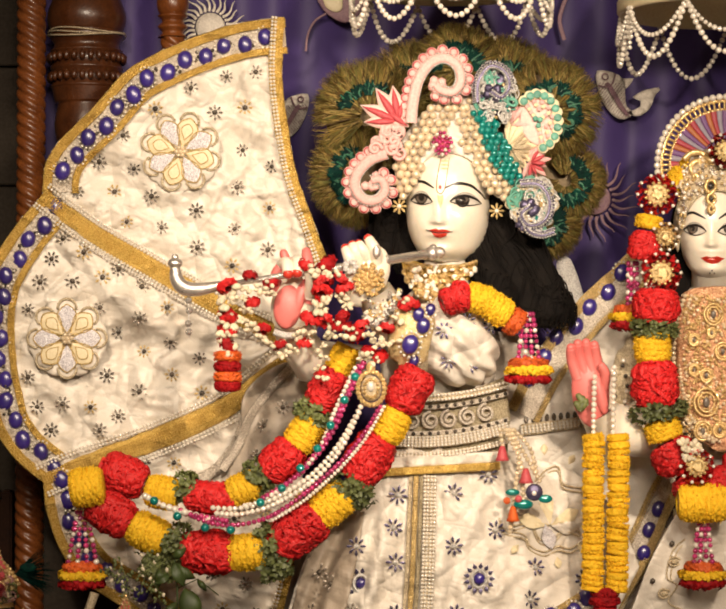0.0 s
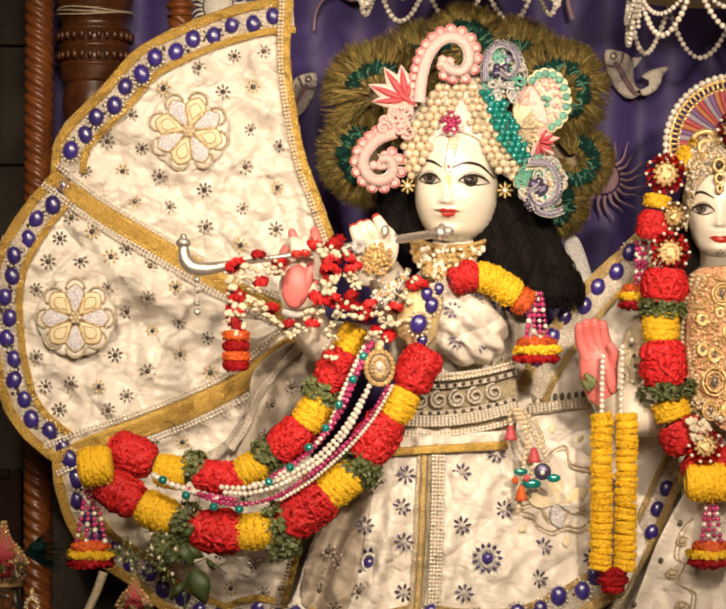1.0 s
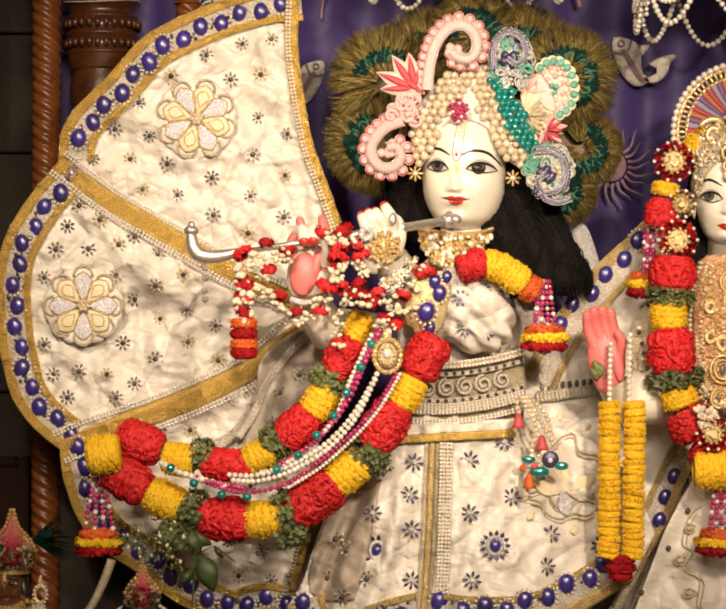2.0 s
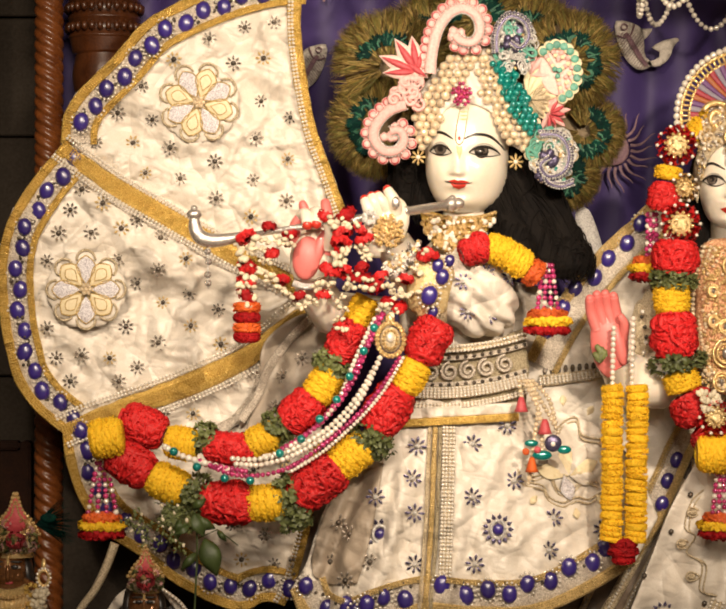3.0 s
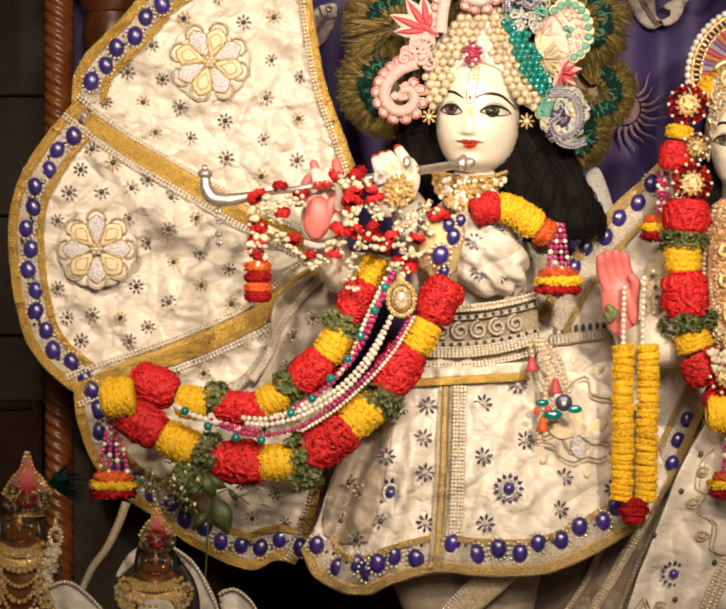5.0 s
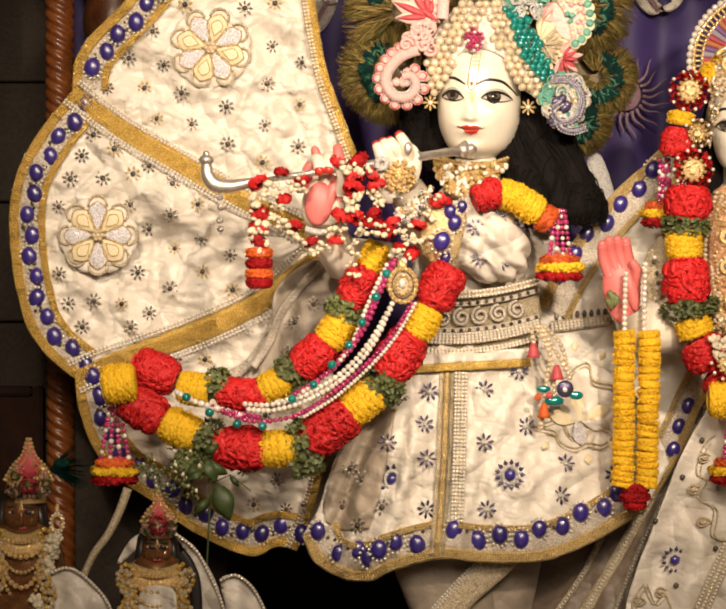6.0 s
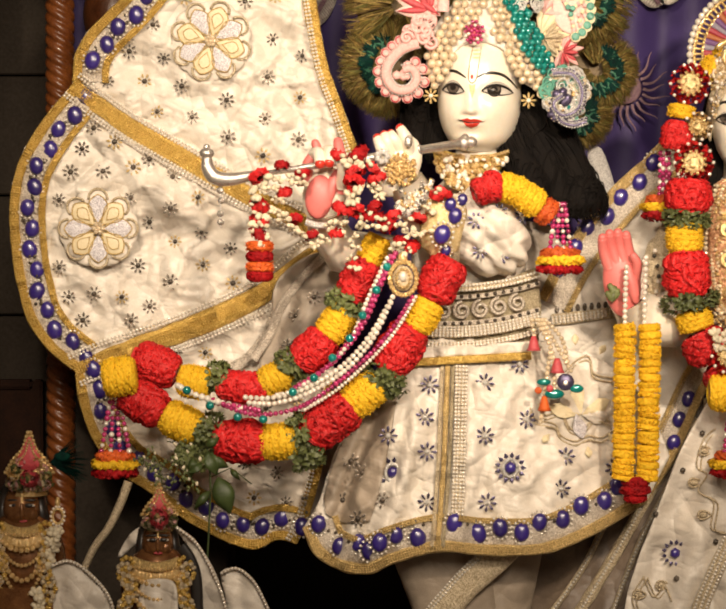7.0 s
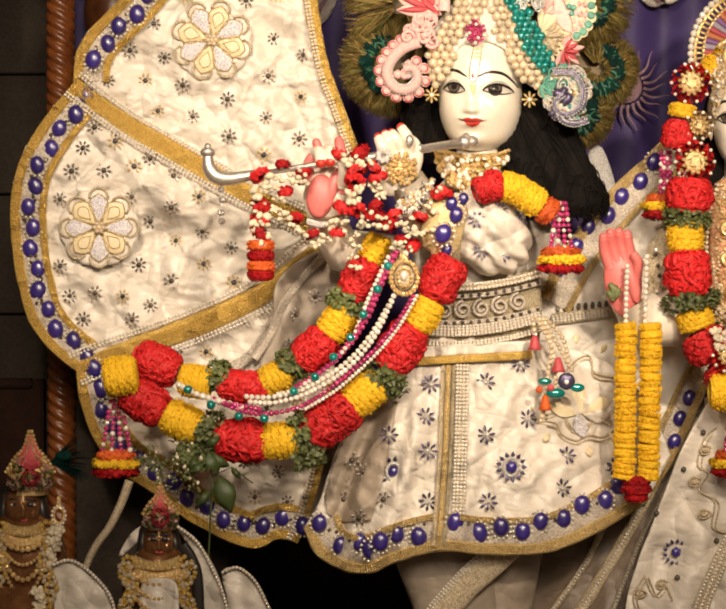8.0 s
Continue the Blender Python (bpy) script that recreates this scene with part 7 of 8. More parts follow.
for u, v, r in ((1612, 440, 20), (1608, 480, 9), (1570, 495, 11), (1570, 560, 11), (1596, 572, 13), (1596, 630, 26), (1588, 692, 18), (1625, 690, 14), (1632, 520, 16)):
    bm = bmesh.new()
    add_tube(bm, [at(u + r * math.cos(a), v + r * 1.15 * math.sin(a), py_(u, v) - 0.006) for a in np.linspace(0, math.tau, 22)], 0.0024, 6)
    add_tube(bm, [at(u + r * 0.68 * math.cos(a), v + r * 0.8 * math.sin(a), py_(u, v) - 0.006) for a in np.linspace(0, math.tau, 22)], 0.002, 6)
    add_ball(bm, at(u, v, py_(u, v) - 0.006), r * SHEET * 0.35, (0.8, 0.5, 1.3), mi=1)
    part("set_jewel", bm, (JEWEL, IRIS), plate)

# her garland
g2 = thing("garland", at(1490, 700, -0.12), "garland of red and yellow flowers over the gold breastplate", "garland")
threaded(g2, [("r", 1462, 292, 60, 32), ("y", 1472, 240, 30, 26)], lambda u, v: -0.09)
threaded(g2, [("r", 1487, 422, 70, 46), ("g", 1484, 472, 24, 42), ("y", 1480, 512, 62, 36), ("r", 1484, 590, 96, 46), ("g", 1492, 650, 28, 50), ("y", 1502, 690, 46, 36), ("r", 1526, 748, 66, 44), ("r", 1565, 800, 56, 44), ("r", 1620, 812, 60, 42), ("r", 1680, 770, 70, 44)], lambda u, v: -0.12)
threaded(g2, [("y", 1560, 120, 22, 20), ("y", 1540, 142, 30, 22), ("y", 1528, 158, 22, 20)], lambda u, v: -0.05)


def badge(u, v, r, y, outer, label):
    b = thing("flower_badge", at(u, v, y), label, "flower", "gold flower badges")
    bm = bmesh.new()
    for k in range(12):
        a = k * math.tau / 12
        petals(bm, at(u + r * 0.75 * math.cos(a), v + r * 0.75 * math.sin(a), y), (0, 1, 0), r * SHEET * 0.3, 0.006, 14, r * SHEET * 0.6)
    part("outer_petals", bm, outer, b)
    for k in range(12):
        a = k * math.tau / 12 + 0.2
        piece("rim_bead", GOLDBEAD_UNIT, Matrix.Translation(at(u + r * 0.62 * math.cos(a), v + r * 0.62 * math.sin(a), y - 0.012)) @ Matrix.Scale(0.0034, 4), b)
    bm = bmesh.new()
    add_ball(bm, at(u, v, y - 0.006), r * SHEET * 0.56, (1, 0.45, 1), level=3)
    petals(bm, at(u, v, y - 0.010), (0, 1, 0), r * SHEET * 0.35, 0.008, 50, 0.008)
    part("gold_centre", bm, CREAMGOLD, b, "bright cream-gold rosette")
    for k in range(10):
        a = k * math.tau / 10
        piece("tip_pearl", WPEARL_UNIT, Matrix.Translation(at(u + r * 1.05 * math.cos(a), v + r * 1.05 * math.sin(a), y - 0.008)) @ Matrix.Scale(0.0032, 4), b)


badge(1491, 180, 40, -0.095, RED, "red flower with a pale gold rosette")
badge(1508, 272, 28, -0.10, JEWEL, "small gold filigree flower")
badge(1500, 350, 40, -0.12, RED, "red flower with a pale gold rosette")
badge(1640, 85, 34, -0.10, CRIMSON, "red flower with a pale gold rosette")
badge(1576, 768, 34, -0.165, RED, "red flower with a pale gold rosette")
js = thing("jasmine_string", at(1570, 730, -0.16), "small knot of white jasmine on the garland", "flower string", "jasmine strings")
jasmine_string([(1552, 728), (1575, 732), (1560, 742)], -0.165, "w", js, 12)
drop = thing("flower_tassel", at(1588, 845, -0.14), "yellow flower block over a beaded pink tassel", "flower tassel")
yellow_section(at(1588, 845, -0.14), (1, 0, 0), 0.032, 0.085, drop)
fringe_tassel(1588, 880, 985, -0.13, "pink bead tassel with a ring of flowers", 30)
# side tassel by her arm
t2 = fringe_tassel(1437, 330, 430, -0.05, "bead tassel with small flowers beside the arm", 16)

# two marigold garlands hung from the palm
for k, (u, uh, vh) in enumerate(((1353, 1355, 575), (1406, 1397, 555))):
    yg = thing("marigold_garland", at(u, 1010, -0.14), "long yellow flower garland on a pearl string hanging from the palm", "garland", "marigold garlands")
    strand("pearl", WPEARL_UNIT, [at(*q, -0.135) for q in curve([(uh, vh), (uh - 2, 630), (uh - 3, 695)], 8)], 0.0048, yg)
    v = 698
    while v < 1030:
        L = random.uniform(10, 19)
        bm = bmesh.new()
        c = at(u + random.uniform(-2, 2) - (v - 698) * 0.012, v + L / 2, -0.14)
        ax = Vector((random.uniform(-0.22, 0.22), random.uniform(-0.1, 0.1), 1))
        ruffled(bm, c, ax, 0.0168 * random.uniform(0.93, 1.07), L * SHEET * 1.02, 0.14, 260, 56, 11, 1.0, 0.30)
        fuzz(bm, c, ax, 0.0164, L * SHEET * 0.9, 260, 0.0046)
        part("yellow_flower_disc", bm, YELLOW, yg)
        v += L
    if k == 0:
        for v, r in ((1040, 0.022), (1058, 0.024), (1074, 0.018)):
            red_section(at(1376, v, -0.14), (0, 0, 1), r, 0.016, yg, CRIMSON)


# ---- canopies ----
random.seed(61)


def canopy(u, v, radius, label, swags, drop):
    """A round canopy hung from the ceiling, its rim festooned with pearl swags."""
    c = at(u, v, 0.0)
    k = thing("canopy", (c.x, 0, c.z), label, "canopy", "canopies")
    ring = lambda a, r, dz: Vector((c.x + r * math.cos(a), r * math.sin(a), c.z + dz))
    bm = bmesh.new()
    prof = ((1.0, 0.0), (1.02, 0.004), (1.02, 0.022), (1.0, 0.028), (0.97, 0.035), (0.7, 0.12), (0.35, 0.17), (0.03, 0.20), (0.03, 0.19), (0.35, 0.15), (0.7, 0.10), (0.95, 0.02), (0.97, 0.0))
    n = 64
    rows = [[bm.verts.new(ring(j * math.tau / n, radius * r, z)) for j in range(n)] for r, z in prof]
    for p, q in zip(rows, rows[1:] + rows[:1]):
        for j in range(n):
            bm.faces.new((p[j], p[(j + 1) % n], q[(j + 1) % n], q[j]))
    part("dome", bm, PETALCREAM, k)
    bm = bmesh.new()
    add_tube(bm, [(c.x, 0, c.z + 0.18), (c.x, 0, 3.999)], 0.006, 10)
    part("rod", bm, JEWEL, k)
    step = math.tau / swags
    for i in range(swags):
        a0, a1 = i * step, (i + 1) * step
        front = math.sin((a0 + a1) / 2) < 0.6
        for d, r, inn in ((drop, 0.0052, 1.0), (drop * 0.6, 0.0044, 1.015)) if front else ((drop, 0.0052, 1.0),):
            pts = [ring(a0 + (a1 - a0) * s, radius * inn, -d * 4 * s * (1 - s)) for s in np.linspace(0, 1, 25)]
            strand("pearl", WPEARL_UNIT, pts, r, k)
        if front and abs(math.cos(a0)) > 0.9:
            for q in range(3):
                strand("drop_pearl", WPEARL_UNIT, [ring(a0 + (q - 1) * 0.03, radius * 1.01, 0.0), ring(a0 + (q - 1) * 0.03, radius * 1.01, -drop * (0.55 + 0.2 * (q == 1)))], 0.004, k)
    return k


canopy(1640, -212, 0.184, "cream dome canopy festooned with white pearl swags", 9, 0.090)
canopy(1044, -262, 0.172, "cream dome canopy festooned with white pearl swags", 10, 0.070)

# ---- embroidered motifs on the curtain ----
MY = CURTAIN_Y - 0.034


def motif(name, label, pieces, material):
    m_ = thing(name, at(*pieces[0][1][0], MY), label, "motif", "curtain motifs")
    for nm, pts in pieces:
        cloth(nm, pts, lambda u, v: MY + 0.004, material, m_, cell=12, gauge=0.004)
    return m_


def fish(u, v, s, flip=1):
    body = [(u + s * flip * x, v + s * y) for x, y in curve([(-64, -56), (-30, -52), (-6, -38), (0, -5), (2, 25), (20, 42), (5, 54), (-15, 56), (-40, 35), (-58, 0), (-66, -30)], 4, True)]
    tail = [(u + s * flip * x, v + s * y) for x, y in curve([(0, 40), (30, 50), (58, 30), (68, 2), (84, -16), (56, -14), (30, -4), (16, 8), (34, 12), (36, 26), (18, 36)], 4, True)]
    fin = [(u + s * flip * x, v + s * y) for x, y in ((-8, -38), (22, -38), (10, -22), (0, -10))]
    f = motif("fish_motif", "silver embroidered fish motif on the violet curtain", [("fish_body", body), ("fish_tail", tail), ("fin", fin)], GREYSILVER)
    bm = bmesh.new()
    for k in range(-9, 13):
        for sg in (-1, 1):
            p = [(u + s * flip * (-32 + 3.2 * k + sg * t * 0.8), v + s * (-12 + k * 5.5 + t)) for t in np.linspace(-30, 30, 13)]
            p = [q for q in p if inside(body, *q) and q[1] > v - 30 * s]
            if len(p) > 2:
                add_tube(bm, [at(*q, MY - 0.003) for q in p], 0.0005, 4)
    add_tube(bm, [at(u + s * flip * (-46 + 7 * math.cos(a)), v + s * (-48 + 7 * math.sin(a) + 6), MY - 0.003) for a in np.linspace(0, math.tau, 14)], 0.0014, 5)
    add_tube(bm, [at(u + s * flip * x, v + s * y, MY - 0.003) for x, y in curve([(-62, -22), (-45, -18), (-30, -25), (-22, -48)], 5)], 0.0016, 5)
    part("stitching", bm, MAUVE, f)


fish(1418, -36, 0.94)
fish(676, 10, 0.85, -1)


def sun(u, v, r, rays, long, m1):
    s = thing("sun_motif", at(u, v, MY), "embroidered sun motif with wavy rays on the violet curtain", "motif", "curtain motifs")
    bm = bmesh.new()
    add_slab(bm, [(u + r * math.cos(a), v + r * math.sin(a)) for a in np.linspace(0, math.tau, 33)[:-1]], MY, 0.004, dome=0.003)
    part("sun_face", bm, m1, s)
    for k in range(rays):
        a = k * math.tau / rays
        bm = bmesh.new()
        L = long * (1.0 if k % 2 else 0.8)
        add_ribbon(bm, [(u + (r + L * q) * math.cos(a + 0.10 * math.sin(q * 5)), v + (r + L * q) * math.sin(a + 0.10 * math.sin(q * 5))) for q in np.linspace(0.06, 1, 8)], lambda q: 7.5 * (1 - 0.8 * q), lambda x, y: MY, dome=0.001)
        part("ray", bm, m1, s)


sun(1352, 190, 34, 22, 62, MAUVE)
sun(519, -182, 32, 26, 46, GREYSILVER)
fm = thing("feather_motif", at(790, -225, MY), "embroidered feather motif on the violet curtain", "motif", "curtain motifs")
bm = bmesh.new()
add_slab(bm, [(u, v) for u, v in curve([(752, -250), (800, -262), (850, -245), (842, -212), (812, -192), (780, -205), (760, -225)], 4, True)], MY, 0.004)
part("feather_body", bm, MAUVE, fm)
bm = bmesh.new()
add_slab(bm, [(u, v) for u, v in curve([(765, -255), (800, -258), (805, -225), (790, -215), (768, -228)], 4, True)], MY - 0.004, 0.004)
part("feather_heart", bm, PETALCREAM, fm)
bm = bmesh.new()
add_ribbon(bm, [tuple(q) for q in curve([(770, -212), (745, -195), (730, -165), (726, -130)], 6)], 5, lambda u, v: MY)
part("quill", bm, MAUVE, fm)
q2 = thing("feather_motif", at(1285, -200, MY), "curved embroidered quill motif on the violet curtain", "motif", "curtain motifs")
bm = bmesh.new()
add_ribbon(bm, [tuple(q) for q in curve([(1296, -260), (1282, -225), (1276, -195), (1286, -155)], 6)], 9, lambda u, v: MY)
part("quill", bm, MAUVE, q2)
bm = bmesh.new()
add_slab(bm, [(u, v) for u, v in curve([(1270, 330), (1300, 320), (1330, 405), (1322, 440), (1300, 440), (1285, 400)], 4, True)], 0.11, 0.008, dome=0.004)
tagged(part("silver_rod", bm, SILVER), "tapered silver handle behind the black hair", "handle")

# ---- small bronze statues in front, with their dress ----
FRONT = -0.30


def idol(u, v, s, label):
    """A small statue: crowned head on a draped body that stands on the deck."""
    bm = bmesh.new()
    p = lambda x, y, d=0.0: at(u + x * s, v + y * s, FRONT + d)
    add_ball(bm, p(0, 0), 0.030 * s, (0.95, 1.0, 1.25), 0, 3)
    add_ball(bm, p(0, -14, 0.018), 0.034 * s, (1.05, 0.8, 1.2), 1, 3)
    for x in (-36, 36):
        add_tube(bm, [p(x * 0.9, -30, 0.004), p(x * 1.1, 10, 0.004), p(x * 1.25, 60, 0.004)], 0.010 * s, 10, 1)
    add_ball(bm, p(0, 6, -0.030), 0.0055 * s, (0.75, 1, 2.6), 0, 2)
    for x in (-13, 13):
        add_ball(bm, p(x, -6, -0.0265), 0.0062 * s, (1.6, 0.5, 0.45), 2, 2)
        add_ball(bm, p(x, -17, -0.0255), 0.0085 * s, (1.5, 0.4, 0.22), 1, 2)
        add_ball(bm, p(x, -6, -0.0290), 0.0042 * s, (1.5, 0.4, 0.8), 1, 2)
    add_ball(bm, p(0, -14, -0.0300), 0.0042 * s, (0.55, 0.5, 4.2), 4, 2)
    add_ball(bm, p(0, 25, -0.0265), 0.0055 * s, (1.5, 0.5, 0.45), 3, 2)
    for x in (-17, 17):
        add_ball(bm, p(x, 12, -0.016), 0.013 * s, (0.9, 0.7, 1.0), 0, 2)
    add_ball(bm, p(0, 34, -0.018), 0.010 * s, (1.1, 0.8, 0.7), 0, 2)
    add_tube(bm, [p(0, 25), p(0, 50)], 0.017 * s, 14)
    add_ball(bm, p(0, 110), 0.062 * s, (1.05, 0.7, 1.3), 0, 3)
    base = at(u, 1588, FRONT)
    add_tube(bm, [p(0, 150), (base.x, FRONT, base.z)], lambda q: 0.06 * s + 0.012 * q, 20)
    ob = part("small_statue", bm, (BRASS, INK, EYEWHITE, ROSE, JEWEL))
    return tagged(ob, label, "statue", "small statues")


idol(48, 1098, 1.08, "small dark bronze statue with painted eyes on the altar")
idol(342, 1172, 0.92, "small dark bronze statue wearing gold necklaces")


def small_crown(u, v, s, label):
    c = thing("tiara", at(u, v, FRONT), label, "crown", "small crowns")
    bm = bmesh.new()
    add_tube(bm, [at(u, v - q * s, FRONT) for q in (-38, -20, 0, 40, 70, 92)], lambda q: s * 0.030 * (1.0 - 0.15 * math.sin(q * 9)) * (1 - q) ** 0.7 + 0.002, 20)
    part("cone", bm, JEWEL, c)
    for pts, m_, nm, d in (([(-52, -10), (-34, -40), (-14, -62), (0, -100), (14, -62), (34, -40), (52, -10), (30, 12), (0, 18), (-30, 12)], JEWEL, "crest", 0.0), ([(-26, -24), (-22, -50), (0, -88), (22, -50), (26, -24), (0, -14)], ROSE, "rose_panel", -0.006)):
        bm = bmesh.new()
        add_slab(bm, [(u + x * s, v + y * s) for x, y in curve(pts, 4, True)], FRONT - 0.032 + d, 0.006, dome=0.003)
        part(nm, bm, m_, c)
    rim = [(u + x * s, v + y * s) for x, y in curve([(-52, -10), (-34, -40), (-14, -62), (0, -100), (14, -62), (34, -40), (52, -10)], 6)]
    strand("rim_bead", GOLDBEAD_UNIT, [at(x, y, FRONT - 0.036) for x, y in rim], 0.0034, c)
    strand("inner_bead", GOLDBEAD_UNIT, [at(u + (x - u) * 0.62, v - 28 * s + (y - v + 28 * s) * 0.72, FRONT - 0.041) for x, y in rim], 0.0022, c)
    for k, (x, y) in enumerate(((-30, -18), (30, -18), (-38, -2), (38, -2), (-18, -32), (18, -32), (-14, 8), (14, 8))):
        bm = bmesh.new()
        petals(bm, at(u + x * s, v + y * s, FRONT - 0.040), (0, 1, 0), 0.007 * s, 0.006, 16, 0.012 * s)
        part("flower", bm, (LEAF, PINKSILK, JEWEL)[k % 3], c)
    for k in range(9):
        a = math.pi * (0.08 + 0.84 * k / 8)
        bm = bmesh.new()
        x, y = u + 42 * s * math.cos(a), v + 8 * s + 14 * s * math.sin(a)
        petals(bm, at(x, y, FRONT - 0.036), (0, 1, 0), 0.008, 0.006, 14, 0.014)
        part("flower", bm, (LEAF, PINKSILK, PALEGOLD)[k % 3], c)
    bm = bmesh.new()
    petals(bm, at(u, v + 2 * s, FRONT - 0.045), (0, 1, 0), 0.013, 0.010, 40, 0.016)
    part("rose", bm, ROSE, c)
    return c


small_crown(64, 1030, 1.0, "small gilt crown with rose panels and green flowers")
small_crown(345, 1118, 0.72, "small gilt crown with rose panels and green flowers")
for u, v, h in ((125, 1115, 1.0),):
    e = thing("ear_pendant", at(u, v, FRONT), "oval gold ear pendant edged with pearls", "earring")
    bm = bmesh.new()
    add_tube(bm, [at(u + 12 * math.cos(a), v + 17 * math.sin(a), FRONT - 0.01) for a in np.linspace(0, math.tau, 20)], 0.0032, 6)
    add_ball(bm, at(u, v - 30, FRONT - 0.01), 0.006, (0.7, 0.6, 1.6))
    part("hoop", bm, JEWEL, e)
    for k in range(14):
        a = k * math.tau / 14
        piece("rim_pearl", WPEARL_UNIT, Matrix.Translation(at(u + 15 * math.cos(a), v + 21 * math.sin(a), FRONT - 0.012)) @ Matrix.Scale(0.0024, 4), e)


def bib(u, v, w, h, label, rows):
    """Gold necklace rows laid over a small statue's chest."""
    b = thing("small_necklace", at(u, v, FRONT - 0.05), label, "necklace", "small necklaces")
    for k in range(2):
        bm = bmesh.new()
        v1 = v - 4 + k * 24
        add_ribbon(bm, [(u + w * 0.85 * x, v1 + 14 * (1 - x * x)) for x in np.linspace(-1, 1, 24)], 22, lambda x, y: FRONT - 0.038 - 0.016 * (1 - ((x - u) / w) ** 2) - 0.003 * math.sin((x - u) * 0.8), dome=0.003, step=3)
        part("gilt_frill", bm, (BRONZEGOLD, JEWEL)[k], b)
    for k in range(rows):
        q = (k + 0.5) / rows
        strand("gold_bead", GOLDBEAD_UNIT, [at(u + w * x, v + h * q * 0.45 + h * q * 0.55 * (1 - x * x) + 0, FRONT - 0.048 - 0.012 * (1 - x * x)) for x in np.linspace(-1, 1, 16)], 0.0034 + 0.0012 * (k % 2), b)
    for sg in (-1, 1):
        for k in range(11):
            c = at(u + sg * w * (1.0 + 0.14 * math.sin(k)), v + h * k / 10, FRONT - 0.050)
            bm = bmesh.new()
            for q in range(7):
                add_ball(bm, c + Vector((0.009 * math.cos(q * 0.9 + k), random.uniform(-0.006, 0.002), 0.008 * math.sin(q * 0.9 + k))), 0.0048, (1, 0.6, 1), level=1)
            part("gilt_flower", bm, (GOLD, PALEGOLD)[k % 2], b)


bib(48, 1140, 52, 165, "heavy gold bead necklaces on the small statue", 5)
bib(338, 1215, 62, 130, "heavy gold bead necklaces on the small statue", 4)
wg = thing("jasmine_string", at(112, 1200, FRONT - 0.05), "white jasmine garland on the small statue", "flower string", "jasmine strings")
jasmine_string([(120, 1145), (112, 1175), (105, 1205)], FRONT - 0.05, "w", wg, 12)
jasmine_string([(85, 1290), (80, 1330)], FRONT - 0.07, "w", wg, 12)


def drape(name, outline, depth, label, edge_path=None, lift=0.0):
    d = thing(name, at(*outline[0], FRONT), label, "shawl", "small shawls")
    o = [tuple(q) for q in curve(outline, 6, True)]
    f = lambda u, v: depth + 0.01 * noise.noise((u * 0.03, v * 0.03, 6.0)) - 0.03 * math.sin((u - o[0][0]) * 0.012)
    cloth("shawl_cloth", o, f, SILK, d, cell=9)
    if edge_path:
        rib([tuple(q) for q in curve(edge_path, 8)], 6, d, lambda u, v: f(u, v) - 0.003, (0,), "shawl_edge", PALEGOLD)
    return d


drape("small_shawl", [(95, 1235), (150, 1215), (200, 1250), (235, 1300), (250, 1400), (220, 1590), (80, 1590), (90, 1350)], FRONT - 0.03, "small white silk shawl with beaded edge", [(100, 1228), (150, 1212), (200, 1245), (240, 1300), (252, 1390)])
drape("small_shawl", [(380, 1140), (420, 1165), (450, 1210), (480, 1280), (500, 1400), (500, 1590), (420, 1590), (445, 1400), (430, 1290), (415, 1200)], FRONT - 0.02, "small white silk shawl with beaded edge", [(384, 1140), (424, 1172), (455, 1225), (485, 1300), (502, 1400)])
drape("small_shawl", [(318, 1132), (285, 1150), (262, 1185), (255, 1205), (272, 1195), (300, 1168), (320, 1150)], FRONT + 0.01, "small grey silk shawl end behind the shoulder")
drape("small_shawl", [(478, 1240), (510, 1230), (545, 1255), (570, 1300), (600, 1360), (640, 1590), (480, 1590), (490, 1330)], FRONT + 0.06, "small white silk shawl draped low", [(480, 1238), (512, 1228), (548, 1255), (575, 1305), (610, 1380)])
drape("small_shawl", [(305, 1262), (340, 1252), (378, 1262), (385, 1330), (388, 1420), (300, 1420), (300, 1330)], FRONT - 0.052, "small lilac-white cloth tied over the chest")
dark = thing("dark_sash", at(410, 1300, FRONT), "black satin sash on the small statue", "sash")
bm = bmesh.new()
add_ribbon(bm, [tuple(q) for q in curve([(392, 1180), (412, 1210), (425, 1260), (428, 1400)], 8)], 26, lambda u, v: FRONT - 0.042, dome=0.006)
part("sash", bm, INK, dark)

whisk = thing("whisk", at(230, 1120, FRONT + 0.06), "pale tapered whisk leaning behind the small statues", "whisk")
bm = bmesh.new()
add_tube(bm, [Vector(q) for q in curve([tuple(at(*q, FRONT + 0.06)) for q in ((278, 1040), (262, 1085), (235, 1140), (195, 1200), (150, 1330), (120, 1588))], 8)], lambda s: 0.0075 - 0.002 * s, 12)
part("whisk_stem", bm, PALEGOLD, whisk)

# peacock tuft behind the first small crown
tuft = thing("feather_tuft", at(135, 1000, FRONT), "dark teal feather tuft beside the crown", "feathers")
bm = bmesh.new()
for k in range(130):
    a = random.uniform(-0.9, 0.5)
    L = random.uniform(45, 90)
    p = [(108 + L * s * math.cos(a), 1000 + L * s * math.sin(a) + 10 * s * s) for s in (0, 0.35, 0.7, 1)]
    add_ribbon(bm, p, lambda s: 2.4 * (1 - 0.7 * s), lambda u, v: FRONT + random.uniform(-0.004, 0.004), dome=0.0, step=30, lift=0.0005)
part("feather_vane", bm, TEALDARK, tuft)
bm = bmesh.new()
add_slab(bm, [(135 + 18 * math.cos(a), 985 + 10 * math.sin(a)) for a in np.linspace(0, math.tau, 17)[:-1]], FRONT - 0.006, 0.003)
part("feather_eye", bm, TEALDARK, tuft)

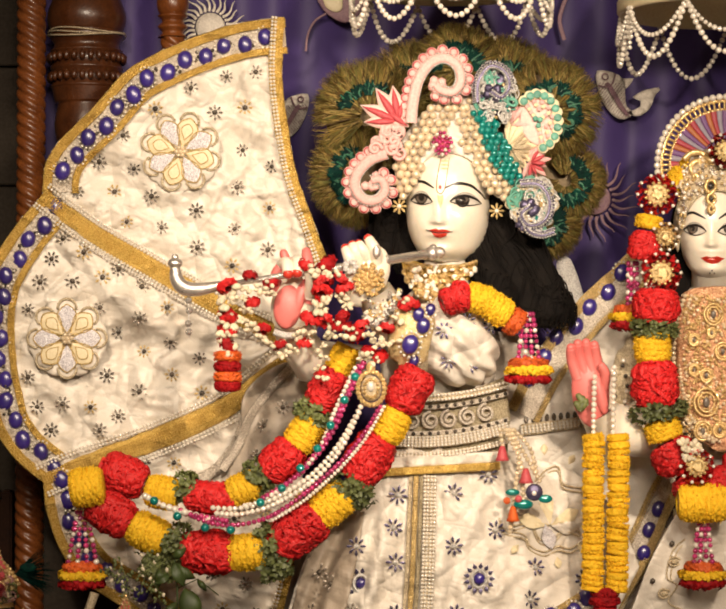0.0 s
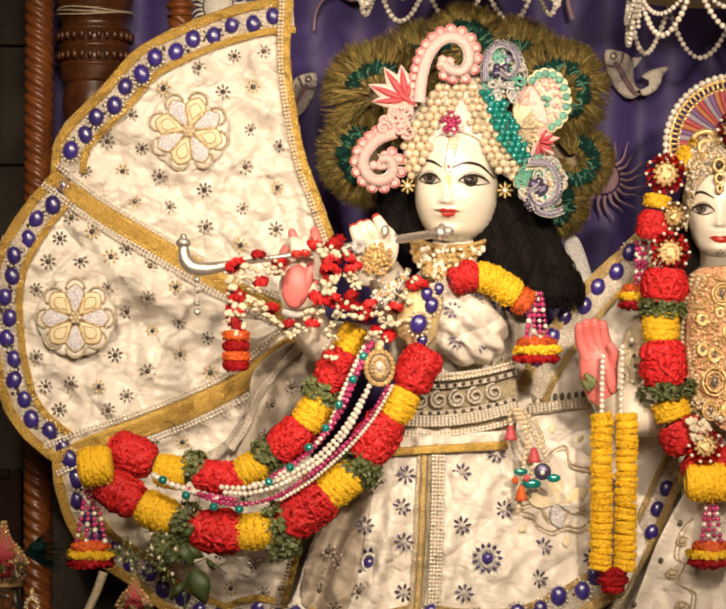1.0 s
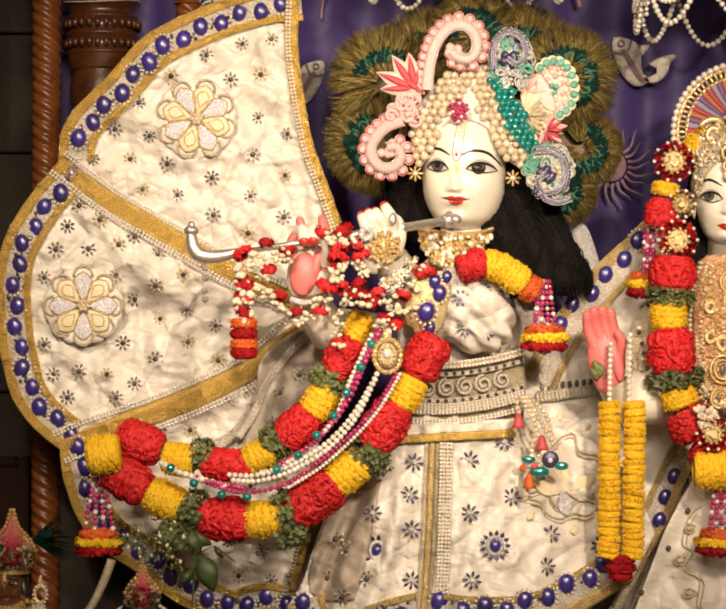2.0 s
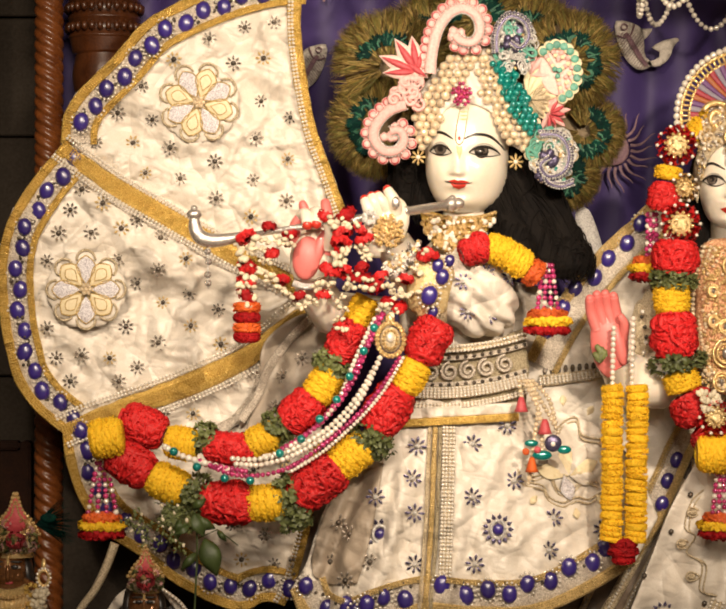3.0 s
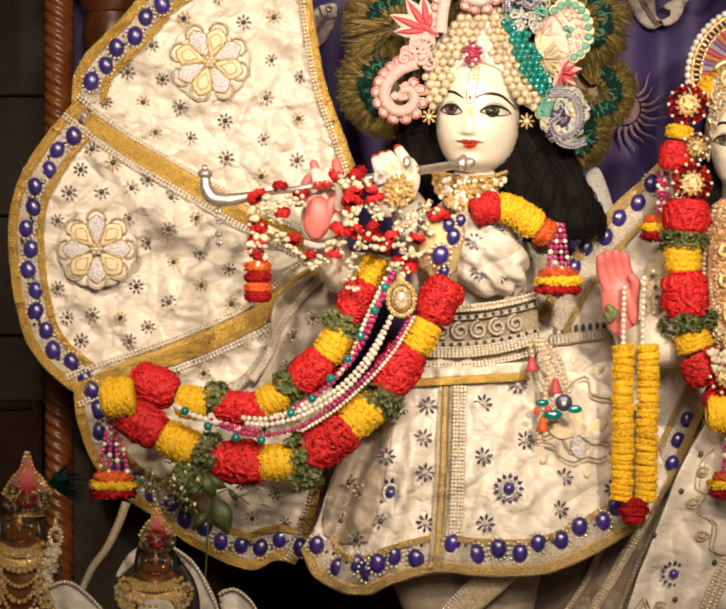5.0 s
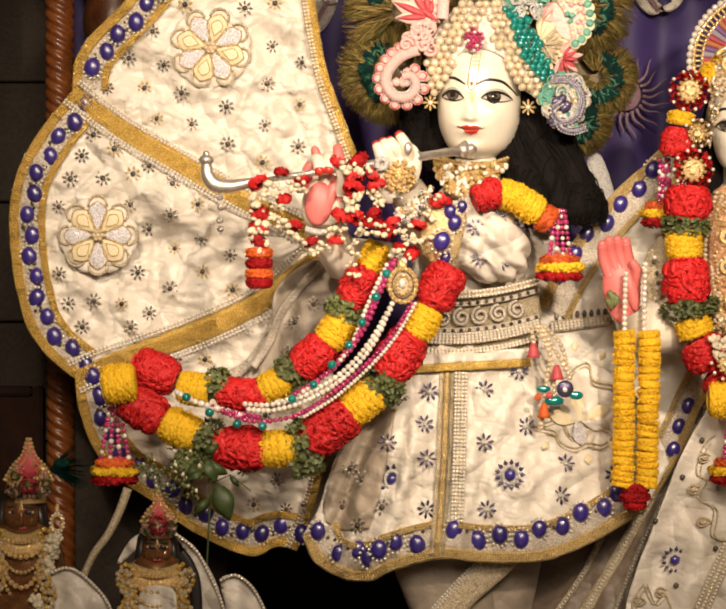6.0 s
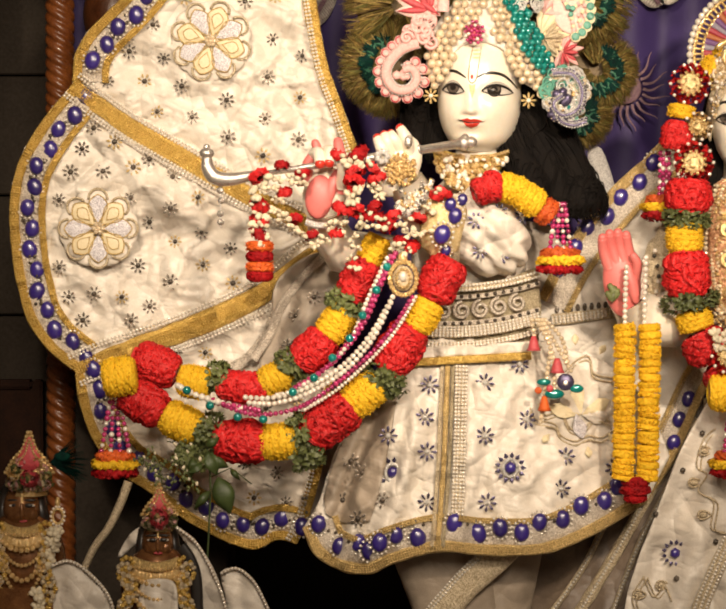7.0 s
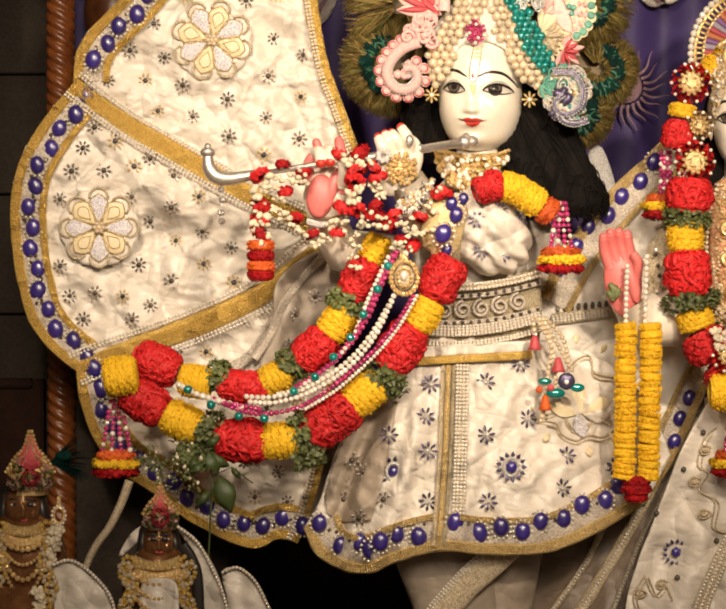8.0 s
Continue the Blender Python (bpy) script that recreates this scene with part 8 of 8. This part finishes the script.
# basil plant in front of the cape
plant = thing("basil_plant", at(455, 1588, -0.24), "thin basil sprig with a few dark leaves", "plant")
bm = bmesh.new()
add_tube(bm, [Vector(q) for q in curve([tuple(at(*q, -0.24)) for q in ((448, 960), (456, 1040), (452, 1150), (446, 1300), (450, 1588))], 8)], 0.0016, 8)
add_tube(bm, [at(456, 1030, -0.24), at(500, 1010, -0.24), at(545, 1045, -0.24)], 0.001, 6)
part("stem", bm, DARKLEAF, plant)


def leaf(u, v, L, w, a, tilt_):
    bm = bmesh.new()
    rows = []
    for s in np.linspace(0, 1, 9):
        hw = w * math.sin(math.pi * s ** 0.85) + 0.4
        x, y = u + L * s * math.cos(a), v + L * s * math.sin(a)
        rows.append([bm.verts.new(at(x - k * hw * math.sin(a), y + k * hw * math.cos(a), -0.245 + 0.004 * abs(k) * tilt_ - 0.012 * math.sin(math.pi * s))) for k in (-1, -0.5, 0, 0.5, 1)])
    for r, q in zip(rows, rows[1:]):
        for i in range(4):
            bm.faces.new((r[i], r[i + 1], q[i + 1], q[i]))
    thick(part("leaf", bm, DARKLEAF, plant), 0.0008)


for row in ((472, 1030, 84, 24, 1.25, 1), (450, 975, 55, 16, 1.2, -1), (420, 985, 45, 9, 1.7, 1), (452, 990, 46, 12, 0.4, 1), (440, 1000, 40, 10, 2.6, -1), (455, 1060, 50, 9, 2.3, 1), (445, 965, 36, 9, -0.6, 1), (500, 1012, 30, 6, 0.9, 1)):
    leaf(*row)

# pale flower spikes of the basil among the garland's lower leaves
SPIKEBUD = ball_mesh("spike_bud", LEAF, 1.0, 1, (0.8, 0.5, 1.2))
PALEBUD = ball_mesh("pale_bud", JASMINE, 1.0, 1, (0.8, 0.5, 1.2))
random.seed(71)
for (u0, v0), (u1, v1) in (((352, 1052), (330, 968)), ((372, 1050), (392, 950)), ((345, 1030), (300, 985)), ((398, 1040), (440, 985)), ((420, 1060), (398, 1000)), ((360, 1000), (420, 960))):
    spike = thing("basil_spike", at(u0, v0, -0.235), "pale green basil flower spike below the garland", "plant", "basil spikes")
    a, b = at(u0, v0, -0.235), at(u1, v1, -0.235)
    bm = bmesh.new()
    add_tube(bm, [a, a.lerp(b, 0.5) + Vector((0.004, 0, 0)), b], 0.0009, 6)
    part("stem", bm, LEAF, spike)
    for k in range(22):
        q = a.lerp(b, k / 21) + Vector((random.uniform(-1, 1) * 0.009, random.uniform(-1, 0) * 0.006, random.uniform(-1, 1) * 0.004))
        piece("bud", (SPIKEBUD, SPIKEBUD, SPIKEBUD, SPIKEBUD, PALEBUD)[k % 5], Matrix.Translation(q) @ Matrix.Rotation(random.uniform(-1, 1), 4, "Y") @ Matrix.Scale(random.uniform(0.0022, 0.0042), 4), spike)
